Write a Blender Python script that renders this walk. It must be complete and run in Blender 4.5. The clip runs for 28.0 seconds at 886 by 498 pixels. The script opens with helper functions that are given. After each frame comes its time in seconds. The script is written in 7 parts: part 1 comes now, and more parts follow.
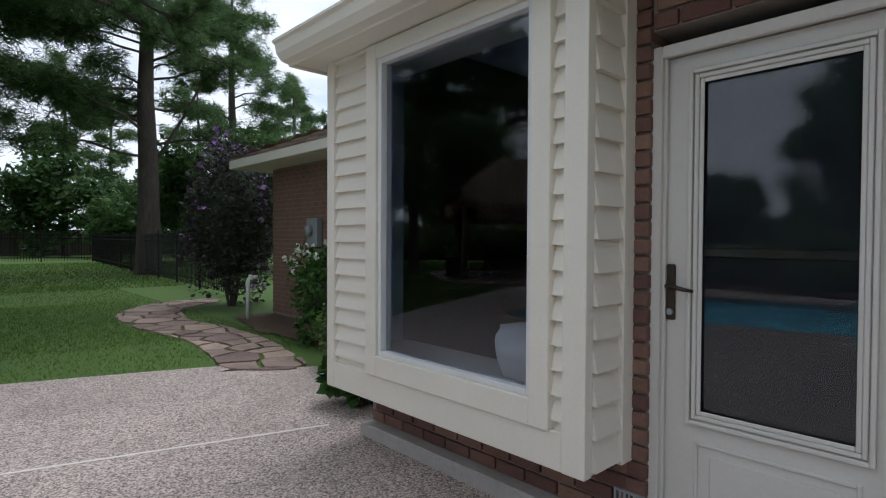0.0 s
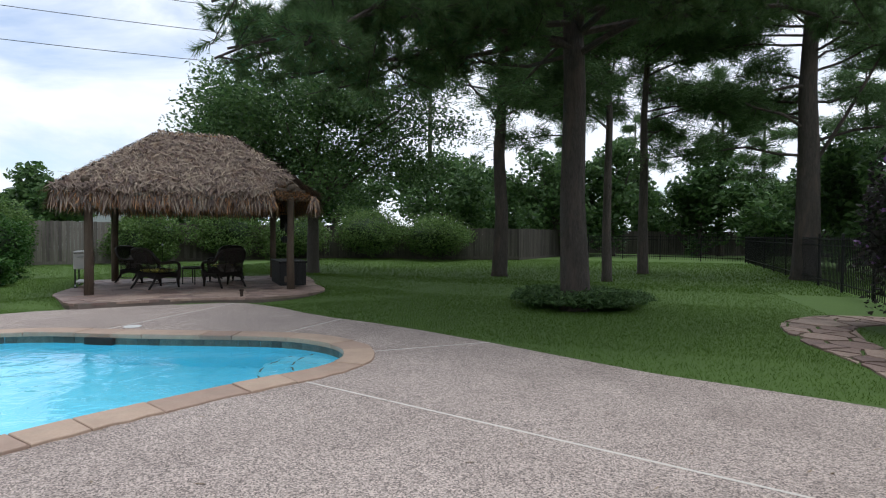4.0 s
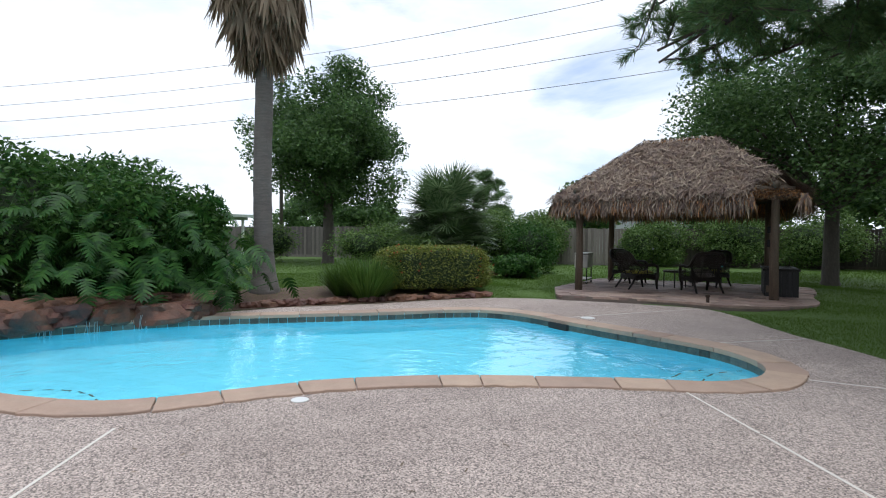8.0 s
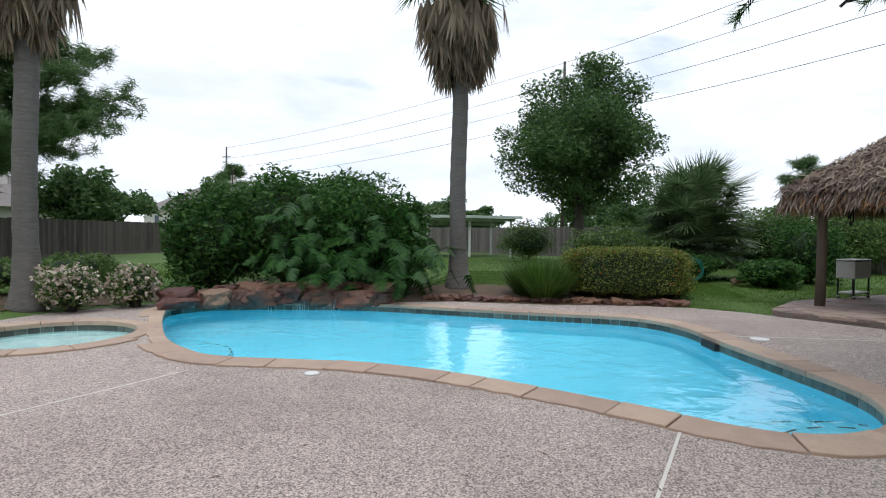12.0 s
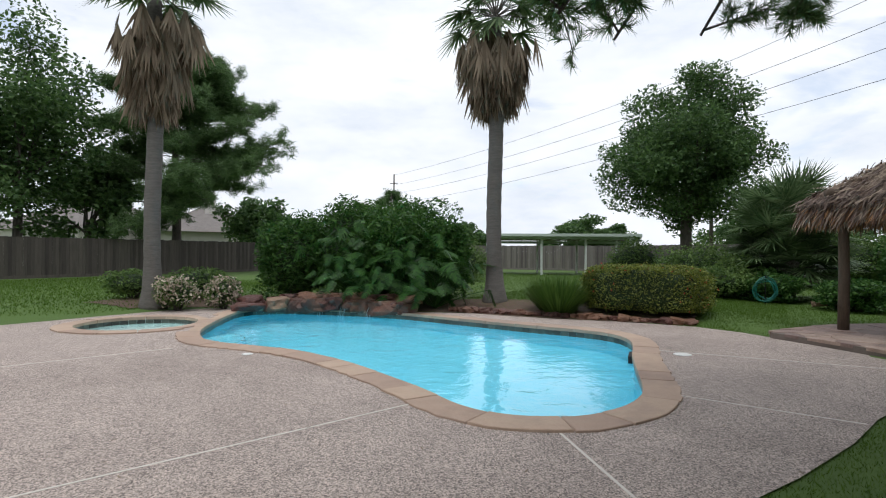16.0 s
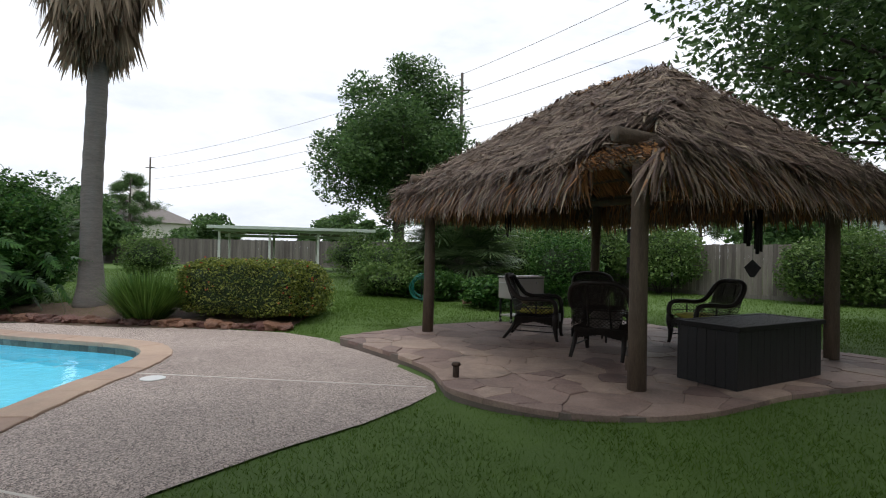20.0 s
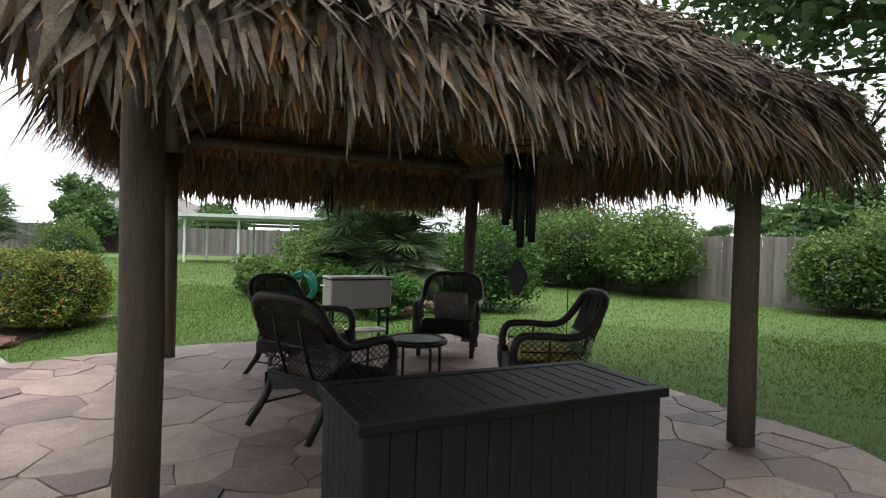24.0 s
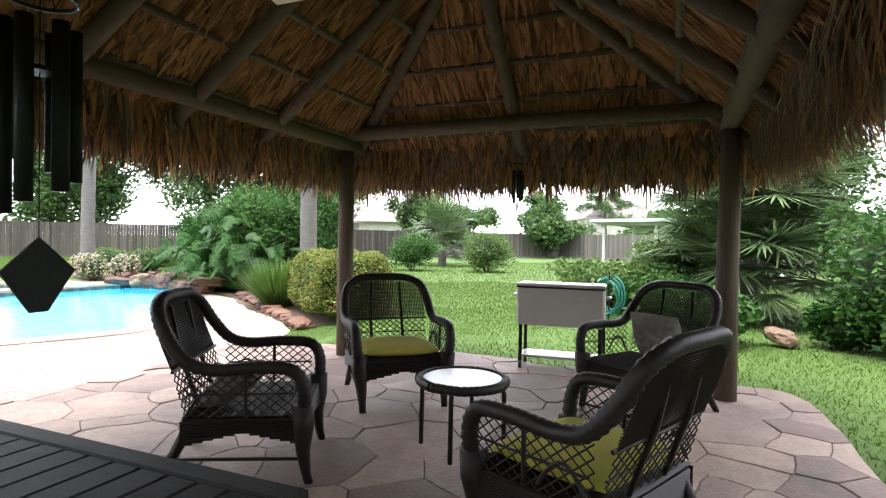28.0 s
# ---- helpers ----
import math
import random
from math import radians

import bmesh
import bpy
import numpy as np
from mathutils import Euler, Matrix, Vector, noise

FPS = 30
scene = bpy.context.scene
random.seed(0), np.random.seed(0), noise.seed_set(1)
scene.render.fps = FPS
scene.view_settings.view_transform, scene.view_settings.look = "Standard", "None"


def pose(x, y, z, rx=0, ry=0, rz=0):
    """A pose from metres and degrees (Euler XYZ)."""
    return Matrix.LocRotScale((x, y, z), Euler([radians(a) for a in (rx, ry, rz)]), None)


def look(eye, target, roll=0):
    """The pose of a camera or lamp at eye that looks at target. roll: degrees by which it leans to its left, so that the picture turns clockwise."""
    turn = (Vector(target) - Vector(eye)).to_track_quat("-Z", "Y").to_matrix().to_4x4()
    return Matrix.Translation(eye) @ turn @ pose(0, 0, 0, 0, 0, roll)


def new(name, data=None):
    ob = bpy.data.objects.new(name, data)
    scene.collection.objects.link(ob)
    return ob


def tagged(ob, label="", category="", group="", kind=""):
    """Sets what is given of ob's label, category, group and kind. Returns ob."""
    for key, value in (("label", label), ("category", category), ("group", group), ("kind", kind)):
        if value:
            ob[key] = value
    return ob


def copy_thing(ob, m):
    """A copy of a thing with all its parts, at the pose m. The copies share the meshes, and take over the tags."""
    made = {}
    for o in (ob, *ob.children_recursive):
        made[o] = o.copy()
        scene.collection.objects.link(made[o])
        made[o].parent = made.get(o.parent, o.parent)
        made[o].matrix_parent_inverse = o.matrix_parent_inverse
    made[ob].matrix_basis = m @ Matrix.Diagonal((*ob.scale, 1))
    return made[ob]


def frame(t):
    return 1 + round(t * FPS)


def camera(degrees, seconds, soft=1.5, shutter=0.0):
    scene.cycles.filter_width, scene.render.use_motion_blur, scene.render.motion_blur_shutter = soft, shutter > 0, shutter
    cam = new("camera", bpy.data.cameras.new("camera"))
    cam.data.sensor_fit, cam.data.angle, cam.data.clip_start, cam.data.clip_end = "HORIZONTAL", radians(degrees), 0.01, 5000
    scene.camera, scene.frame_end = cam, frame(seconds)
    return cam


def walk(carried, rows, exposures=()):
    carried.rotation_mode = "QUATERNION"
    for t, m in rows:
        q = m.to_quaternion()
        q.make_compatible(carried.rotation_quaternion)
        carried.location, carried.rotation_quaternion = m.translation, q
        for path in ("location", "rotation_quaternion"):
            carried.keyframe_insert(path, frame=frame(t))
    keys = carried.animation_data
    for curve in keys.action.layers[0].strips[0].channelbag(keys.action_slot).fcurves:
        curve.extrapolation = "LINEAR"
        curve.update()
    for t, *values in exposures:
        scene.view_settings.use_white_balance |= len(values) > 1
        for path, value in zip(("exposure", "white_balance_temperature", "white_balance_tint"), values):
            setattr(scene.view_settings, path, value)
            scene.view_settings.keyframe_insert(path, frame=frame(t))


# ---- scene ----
cam = camera(78.1, 28.0, soft=1.1)
PATH = [
    (0, (-0.062, 0.011, 1.346), (1.301, 1.475, 1.306), 0.3),
    (0.5, (-0.101, 0.064, 1.347), (1.135, 1.636, 1.307), 0.5),
    (1, (-0.149, 0.098, 1.352), (0.896, 1.803, 1.305), 0.5),
    (1.5, (-0.201, 0.152, 1.367), (0.621, 1.975, 1.317), 0.5),
    (2, (-0.258, 0.177, 1.377), (0.295, 2.099, 1.326), 0.4),
    (2.5, (-0.305, 0.186, 1.392), (-0.029, 2.166, 1.341), 0.4),
    (3, (-0.323, 0.203, 1.425), (-0.357, 2.203, 1.376), 0.1),
    (3.5, (-0.271, 0.236, 1.457), (-0.627, 2.204, 1.404), 0.2),
    (4, (-0.303, 0.289, 1.456), (-0.929, 2.188, 1.402), 0.4),
    (4.5, (-0.363, 0.395, 1.43), (-1.228, 2.197, 1.376), 0.4),
    (6.5, (0.037, 0.809, 1.371), (-1.631, 1.912, 1.328), 0.3),
    (7, (0.21, 0.985, 1.38), (-1.553, 1.929, 1.336), 0.3),
    (7.5, (0.527, 1.094, 1.4), (-1.306, 1.892, 1.361), 0.4),
    (8, (0.661, 1.217, 1.381), (-1.226, 1.878, 1.34), 0.4),
    (8.5, (0.725, 1.462, 1.393), (-1.205, 1.983, 1.351), 0.5),
    (9, (0.807, 1.762, 1.399), (-1.156, 2.14, 1.352), 0.6),
    (9.5, (0.87, 2.071, 1.397), (-1.121, 2.255, 1.347), 0.4),
    (10, (0.897, 2.436, 1.406), (-1.102, 2.48, 1.355), 0.6),
    (10.5, (0.941, 2.776, 1.409), (-1.057, 2.691, 1.357), 0.6),
    (11, (0.972, 3.157, 1.406), (-1.013, 2.914, 1.356), 0.6),
    (11.5, (0.949, 3.606, 1.42), (-1.016, 3.238, 1.369), 0.6),
    (12, (0.994, 4.118, 1.414), (-0.954, 3.667, 1.364), 0.6),
    (12.5, (1.058, 4.597, 1.401), (-0.869, 4.062, 1.35), 0.6),
    (14.5, (1.456, 6.395, 1.478), (-0.389, 5.624, 1.454), 0.6),
    (15, (1.456, 6.838, 1.478), (-0.357, 5.993, 1.479), 0.5),
    (15.5, (1.28, 7.344, 1.451), (-0.487, 6.408, 1.468), 0.5),
    (16, (1.017, 7.898, 1.439), (-0.688, 6.853, 1.452), 0.4),
    (16.5, (0.733, 8.337, 1.425), (-0.936, 7.235, 1.439), 0.5),
    (17, (0.42, 8.819, 1.41), (-1.217, 7.67, 1.423), 0.5),
    (17.5, (0.101, 9.272, 1.393), (-1.532, 8.116, 1.408), 0.5),
    (18, (-0.33, 9.644, 1.4), (-1.974, 8.506, 1.413), 0.7),
    (18.5, (-0.809, 9.975, 1.372), (-2.499, 8.905, 1.383), 0.8),
    (19, (-1.349, 10.297, 1.364), (-3.132, 9.39, 1.37), 0.8),
    (19.5, (-1.913, 10.554, 1.362), (-3.821, 9.953, 1.369), 1.3),
    (20, (-2.373, 10.839, 1.396), (-4.335, 10.451, 1.409), 1.2),
    (20.5, (-2.86, 11.129, 1.412), (-4.851, 10.944, 1.426), 1.4),
    (21, (-3.304, 11.47, 1.42), (-5.304, 11.424, 1.433), 1.6),
    (21.5, (-3.74, 11.874, 1.423), (-5.74, 11.843, 1.43), 1.8),
    (23.5, (-5.63, 13.345, 1.445), (-7.59, 12.948, 1.431), 1.7),
    (24, (-6.116, 13.532, 1.459), (-8.033, 12.96, 1.439), 1.7),
    (24.5, (-6.637, 13.713, 1.428), (-8.507, 13.004, 1.401), 1.7),
    (25, (-7.16, 13.83, 1.39), (-8.945, 12.93, 1.365), 1.8),
    (26, (-8.02, 14.08, 1.36), (-9.59, 12.842, 1.35), 1.4),
    (27, (-8.75, 14.51, 1.4), (-10.0, 12.95, 1.365), 1.1),
    (28, (-9.45, 14.84, 1.4), (-10.295, 13.03, 1.368), 1.0),
]
walk(cam, [(t, look(eye, target, roll)) for t, eye, target, roll in PATH],
     [(0.0, -0.06, 5850, 10), (1.5, -0.1, 5830, 10), (2.5, -0.25, 5800, 10), (4.0, -0.02, 5950, 10), (7.0, 0.05, 5950, 10), (14.5, -0.08, 6150, 10), (18.0, -0.12, 6300, 10), (20.0, 0.0, 6300, 11), (22.0, 0.15, 6350, 11),
      (23.5, 0.65, 6300, 10), (25.0, 1.65, 6300, 13), (26.0, 2.1, 6300, 14), (28.0, 2.1, 6300, 14)])

# ---- world and sun: bright, mostly clouded sky ----
world = bpy.data.worlds.new("sky")
scene.world = world
world.use_nodes = True
wt = world.node_tree
wt.nodes.clear()


def wnode(kind, **values):
    n = wt.nodes.new(kind)
    for k, v in values.items():
        n.inputs[k].default_value = v
    return n


w_out = wnode("ShaderNodeOutputWorld")
w_bg = wnode("ShaderNodeBackground", Strength=1.09)
w_sky = wnode("ShaderNodeTexSky")
w_sky.sky_type, w_sky.sun_disc, w_sky.sun_elevation, w_sky.sun_rotation = "NISHITA", False, radians(74), radians(78.7)
w_dim = wnode("ShaderNodeVectorMath")
w_dim.operation = "SCALE"
w_dim.inputs[3].default_value = 0.16
w_co = wnode("ShaderNodeTexCoord")
w_map = wnode("ShaderNodeMapping")
w_map.inputs["Scale"].default_value = (1.0, 1.0, 3.0)
w_noise = wnode("ShaderNodeTexNoise", Scale=2.2, Detail=7.0, Roughness=0.55, Distortion=0.4)
w_ramp = wnode("ShaderNodeValToRGB")
w_ramp.color_ramp.elements[0].position, w_ramp.color_ramp.elements[1].position = 0.24, 0.46
w_noise2 = wnode("ShaderNodeTexNoise", Scale=3.6, Detail=6.0, Roughness=0.6)
w_ramp2 = wnode("ShaderNodeValToRGB")
w_ramp2.color_ramp.elements[0].color = (0.80, 0.845, 0.91, 1)
w_ramp2.color_ramp.elements[1].color = (1.02, 1.03, 1.05, 1)
w_ramp2.color_ramp.elements[0].position, w_ramp2.color_ramp.elements[1].position = 0.3, 0.55
w_mix = wnode("ShaderNodeMix")
w_mix.data_type = "RGBA"
for a, b in ((w_co.outputs["Generated"], w_map.inputs["Vector"]), (w_map.outputs[0], w_noise.inputs["Vector"]),
             (w_map.outputs[0], w_noise2.inputs["Vector"]), (w_noise.outputs[0], w_ramp.inputs[0]), (w_noise2.outputs[0], w_ramp2.inputs[0]),
             (w_sky.outputs[0], w_dim.inputs[0]), (w_dim.outputs[0], w_mix.inputs["A"]), (w_ramp2.outputs[0], w_mix.inputs["B"]),
             (w_ramp.outputs[0], w_mix.inputs["Factor"]), (w_mix.outputs["Result"], w_bg.inputs["Color"]), (w_bg.outputs[0], w_out.inputs[0])):
    wt.links.new(a, b)
sun = new("sun", bpy.data.lights.new("sun", "SUN"))
sun.data.energy, sun.data.angle, sun.data.color = 1.5, radians(30), (1.0, 0.98, 0.94)
sun.matrix_world = look((0, 0, 30), (-3.0, -0.6, 30 - 10.5))


# ---- materials ----
def material(name, c1, c2, rough=0.7, scale=8.0, fine=60.0, bump=0.3, dist=0.01, metal=0.0, stretch=(1, 1, 1), c3=None, per="", vary=0.35, coords="", spec=0.5):
    """Two scales of noise mix c1, c2 and a darker stain c3; per: 'object' or 'island' varies pieces."""
    m = bpy.data.materials.new(name)
    m.use_nodes = True
    t = m.node_tree
    b = t.nodes["Principled BSDF"]
    b.inputs["Metallic"].default_value = metal
    b.inputs["Specular IOR Level"].default_value = spec

    def node(kind, **values):
        n = t.nodes.new(kind)
        for k, v in values.items():
            n.inputs[k].default_value = v
        return n
    geo = node("ShaderNodeNewGeometry")
    mp = node("ShaderNodeMapping")
    mp.inputs["Scale"].default_value = stretch
    if coords == "object":
        tc = node("ShaderNodeTexCoord")
        t.links.new(tc.outputs["Object"], mp.inputs["Vector"])
    else:
        t.links.new(geo.outputs["Position"], mp.inputs["Vector"])
    n1, n2 = node("ShaderNodeTexNoise", Scale=scale, Detail=5.0, Roughness=0.6), node("ShaderNodeTexNoise", Scale=fine, Detail=4.0, Roughness=0.65)
    for n in (n1, n2):
        t.links.new(mp.outputs[0], n.inputs["Vector"])
    mix = node("ShaderNodeMix")
    mix.data_type = "RGBA"
    mix.inputs["A"].default_value, mix.inputs["B"].default_value = (*c1, 1), (*c2, 1)
    r = node("ShaderNodeMapRange", **{"From Min": 0.32, "From Max": 0.68})
    add = node("ShaderNodeMath")
    add.operation = "ADD"
    half = node("ShaderNodeMath")
    half.operation = "MULTIPLY"
    half.inputs[1].default_value = 0.5
    t.links.new(n1.outputs[0], add.inputs[0])
    t.links.new(n2.outputs[0], add.inputs[1])
    t.links.new(add.outputs[0], half.inputs[0])
    t.links.new(half.outputs[0], r.inputs["Value"])
    t.links.new(r.outputs[0], mix.inputs["Factor"])
    last = mix.outputs["Result"]
    if c3 is not None:
        n3 = node("ShaderNodeTexNoise", Scale=scale * 0.23, Detail=6.0, Roughness=0.7)
        t.links.new(mp.outputs[0], n3.inputs["Vector"])
        r3 = node("ShaderNodeMapRange", **{"From Min": 0.50, "From Max": 0.72})
        t.links.new(n3.outputs[0], r3.inputs["Value"])
        mix3 = node("ShaderNodeMix")
        mix3.data_type = "RGBA"
        mix3.inputs["B"].default_value = (*c3, 1)
        t.links.new(r3.outputs[0], mix3.inputs["Factor"])
        t.links.new(last, mix3.inputs["A"])
        last = mix3.outputs["Result"]
    if per:
        hs = node("ShaderNodeHueSaturation")
        rv = node("ShaderNodeMapRange", **{"To Min": 1 - vary, "To Max": 1 + vary * 0.9})
        rh = node("ShaderNodeMapRange", **{"To Min": 0.5 - vary * 0.04, "To Max": 0.5 + vary * 0.04})
        if per == "object":
            oi = node("ShaderNodeObjectInfo")
            src = oi.outputs["Random"]
        else:
            src = geo.outputs["Random Per Island"]
        t.links.new(src, rv.inputs["Value"])
        t.links.new(src, rh.inputs["Value"])
        t.links.new(rv.outputs[0], hs.inputs["Value"])
        t.links.new(rh.outputs[0], hs.inputs["Hue"])
        t.links.new(last, hs.inputs["Color"])
        last = hs.outputs["Color"]
    t.links.new(last, b.inputs["Base Color"])
    rr = node("ShaderNodeMapRange", **{"To Min": max(0.02, rough - 0.12), "To Max": min(1.0, rough + 0.12)})
    t.links.new(n1.outputs[0], rr.inputs["Value"])
    t.links.new(rr.outputs[0], b.inputs["Roughness"])
    if bump:
        bp = node("ShaderNodeBump", Strength=bump, Distance=dist)
        t.links.new(half.outputs[0], bp.inputs["Height"])
        t.links.new(bp.outputs[0], b.inputs["Normal"])
    return m


def leaf_material(name, dark, light, rough=0.45, glow=0.35, spec=0.28):
    """Leaves: each island its own green, part of the light passing through."""
    m = bpy.data.materials.new(name)
    m.use_nodes = True
    t = m.node_tree
    b = t.nodes["Principled BSDF"]
    out = t.nodes["Material Output"]
    geo = t.nodes.new("ShaderNodeNewGeometry")
    ramp = t.nodes.new("ShaderNodeValToRGB")
    ramp.color_ramp.elements[0].color, ramp.color_ramp.elements[1].color = (*dark, 1), (*light, 1)
    t.links.new(geo.outputs["Random Per Island"], ramp.inputs[0])
    t.links.new(ramp.outputs[0], b.inputs["Base Color"])
    b.inputs["Roughness"].default_value = rough
    b.inputs["Specular IOR Level"].default_value = spec
    tr = t.nodes.new("ShaderNodeBsdfTranslucent")
    t.links.new(ramp.outputs[0], tr.inputs["Color"])
    mx = t.nodes.new("ShaderNodeMixShader")
    mx.inputs[0].default_value = glow
    t.links.new(b.outputs[0], mx.inputs[1])
    t.links.new(tr.outputs[0], mx.inputs[2])
    t.links.new(mx.outputs[0], out.inputs["Surface"])
    return m


def deck_material():
    """Exposed pebbles in mortar."""
    m = material("exposed aggregate concrete", (0.30, 0.243, 0.212), (0.45, 0.375, 0.33), 0.8, 1.2, 40.0, 0.0, c3=(0.25, 0.20, 0.174))
    t = m.node_tree
    b = t.nodes["Principled BSDF"]
    geo = t.nodes.new("ShaderNodeNewGeometry")
    v = t.nodes.new("ShaderNodeTexVoronoi")
    v.inputs["Scale"].default_value = 105.0
    t.links.new(geo.outputs["Position"], v.inputs["Vector"])
    old = b.inputs["Base Color"].links[0].from_socket
    hs = t.nodes.new("ShaderNodeHueSaturation")
    sep = t.nodes.new("ShaderNodeSeparateColor")
    t.links.new(v.outputs["Color"], sep.inputs[0])
    rng = t.nodes.new("ShaderNodeMapRange")
    rng.inputs["To Min"].default_value, rng.inputs["To Max"].default_value = 0.3, 1.75
    t.links.new(sep.outputs[0], rng.inputs["Value"])
    t.links.new(rng.outputs[0], hs.inputs["Value"])
    t.links.new(old, hs.inputs["Color"])
    t.links.new(hs.outputs[0], b.inputs["Base Color"])
    bp = t.nodes.new("ShaderNodeBump")
    bp.inputs["Strength"].default_value, bp.inputs["Distance"].default_value = 0.6, 0.004
    bp.invert = True
    t.links.new(v.outputs["Distance"], bp.inputs["Height"])
    t.links.new(bp.outputs[0], b.inputs["Normal"])
    return m


M = {}
M["deck"] = deck_material()
M["joint"] = material("pale caulk", (0.62, 0.58, 0.52), (0.72, 0.68, 0.62), 0.7, 6, 80)
M["soil"] = material("lawn soil", (0.055, 0.105, 0.015), (0.085, 0.15, 0.024), 0.9, 1.5, 60, 0.6, 0.02, c3=(0.07, 0.125, 0.02))
M["grass"] = leaf_material("grass blades", (0.06, 0.118, 0.015), (0.12, 0.20, 0.034), 0.6, 0.4, 0.12)
M["clumpgrass"] = leaf_material("long grass blades", (0.04, 0.09, 0.014), (0.12, 0.21, 0.04), 0.45, 0.3, 0.2)
M["mulch"] = material("bed soil", (0.07, 0.045, 0.03), (0.14, 0.095, 0.06), 0.95, 4, 50, 0.8, 0.03)
M["coping"] = material("tan coping stone", (0.38, 0.265, 0.195), (0.48, 0.35, 0.265), 0.75, 5, 60, 0.35, 0.006, c3=(0.33, 0.24, 0.185), per="object", vary=0.13)
M["flag"] = material("rose flagstone", (0.21, 0.14, 0.115), (0.40, 0.29, 0.24), 0.6, 5, 45, 0.9, 0.018, c3=(0.15, 0.11, 0.095), per="object", vary=0.34)
M["mortar"] = material("grey mortar bed", (0.13, 0.108, 0.09), (0.22, 0.18, 0.155), 0.9, 6, 60, 0.5)
M["plaster"] = material("pale blue plaster", (0.20, 0.70, 0.86), (0.27, 0.78, 0.92), 0.7, 2, 20, 0.05)
M["spa"] = material("pale spa plaster", (0.50, 0.66, 0.64), (0.60, 0.75, 0.72), 0.7, 3, 30, 0.05)
M["tile"] = material("slate waterline tile", (0.05, 0.06, 0.055), (0.15, 0.165, 0.14), 0.35, 9, 50, 0.15, per="object")
M["rock"] = material("red brown boulder", (0.085, 0.04, 0.028), (0.20, 0.088, 0.056), 0.6, 5, 30, 0.9, 0.035, c3=(0.035, 0.03, 0.028), per="object")
M["palerock"] = material("tan boulder", (0.15, 0.095, 0.062), (0.30, 0.20, 0.13), 0.75, 4, 30, 0.8, 0.03, c3=(0.09, 0.06, 0.045))
M["siding"] = material("cream painted siding", (0.72, 0.675, 0.575), (0.78, 0.735, 0.645), 0.55, 3, 40, 0.12, 0.003, stretch=(1, 1, 12))
M["trim"] = material("cream painted trim", (0.72, 0.675, 0.575), (0.79, 0.745, 0.645), 0.5, 2, 70, 0.08, 0.002)
M["door"] = material("off white door paint", (0.56, 0.535, 0.49), (0.62, 0.595, 0.55), 0.4, 1.5, 60, 0.03, 0.001)
M["brick"] = material("red brown brick", (0.145, 0.075, 0.056), (0.23, 0.13, 0.10), 0.85, 10, 80, 0.5, 0.005, c3=(0.13, 0.075, 0.06), per="object")
M["brickwall"] = material("grey mortar", (0.20, 0.17, 0.15), (0.30, 0.26, 0.23), 0.9, 10, 70, 0.5)
M["shingle"] = material("weathered brown shingle", (0.17, 0.12, 0.09), (0.30, 0.235, 0.18), 0.9, 6, 70, 0.6, 0.01, per="island")
M["concrete"] = material("grey concrete", (0.34, 0.32, 0.30), (0.46, 0.44, 0.41), 0.85, 3, 40, 0.3)
M["dark"] = material("dark interior", (0.06, 0.067, 0.095), (0.10, 0.11, 0.15), 0.6, 2, 20, 0.0)
M["room"] = material("blue grey room paint", (0.34, 0.38, 0.50), (0.40, 0.44, 0.56), 0.7, 2, 20, 0.0)
M["bronze"] = material("dark bronze metal", (0.05, 0.04, 0.03), (0.09, 0.075, 0.06), 0.35, 9, 60, 0.1, metal=0.9)
M["greymetal"] = material("grey painted metal", (0.30, 0.33, 0.35), (0.38, 0.41, 0.43), 0.45, 4, 50, 0.05, metal=0.4)
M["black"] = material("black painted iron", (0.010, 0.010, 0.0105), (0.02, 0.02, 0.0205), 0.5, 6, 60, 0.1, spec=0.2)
M["pvc"] = material("white pvc", (0.66, 0.66, 0.64), (0.74, 0.74, 0.72), 0.45, 3, 40, 0.0)
M["log"] = material("weathered round timber", (0.066, 0.048, 0.034), (0.155, 0.116, 0.082), 0.85, 5, 40, 0.7, 0.012, stretch=(4, 4, 0.4), c3=(0.085, 0.054, 0.034))
M["fence"] = material("weathered grey fence boards", (0.15, 0.13, 0.115), (0.25, 0.22, 0.195), 0.9, 6, 40, 0.5, 0.006, stretch=(3, 3, 0.3), c3=(0.10, 0.085, 0.075), per="object")
M["fencefar"] = material("weathered far fence boards", (0.105, 0.094, 0.086), (0.185, 0.166, 0.15), 0.9, 6, 40, 0.5, 0.006, stretch=(3, 3, 0.3), c3=(0.10, 0.085, 0.075), per="island")
# dark stain, deepened further: the shade of the trees is in this colour
M["fencedark"] = material("stained fence boards with painted shade", (0.05, 0.042, 0.036), (0.095, 0.08, 0.068), 0.9, 6, 40, 0.5, 0.006, stretch=(3, 3, 0.3), c3=(0.035, 0.03, 0.026), per="island")
# near-black green: the shade deep in the shrubs, put into the colour
M["core"] = material("painted shade inside foliage", (0.010, 0.022, 0.008), (0.03, 0.055, 0.016), 0.9, 12, 60, 0.8, 0.03)
M["thatch"] = material("dry palm thatch", (0.085, 0.057, 0.042), (0.34, 0.255, 0.195), 0.85, 14, 90, 0.4, 0.01, c3=(0.115, 0.055, 0.034), per="island", vary=0.6)
M["thatchin"] = material("brown inner thatch", (0.14, 0.066, 0.026), (0.33, 0.175, 0.072), 0.85, 14, 90, 0.4, 0.01, c3=(0.09, 0.044, 0.02), per="island", vary=0.6)
M["thatchtip"] = leaf_material("brown thatch tips", (0.12, 0.058, 0.025), (0.66, 0.36, 0.165), 0.8, 0.45)
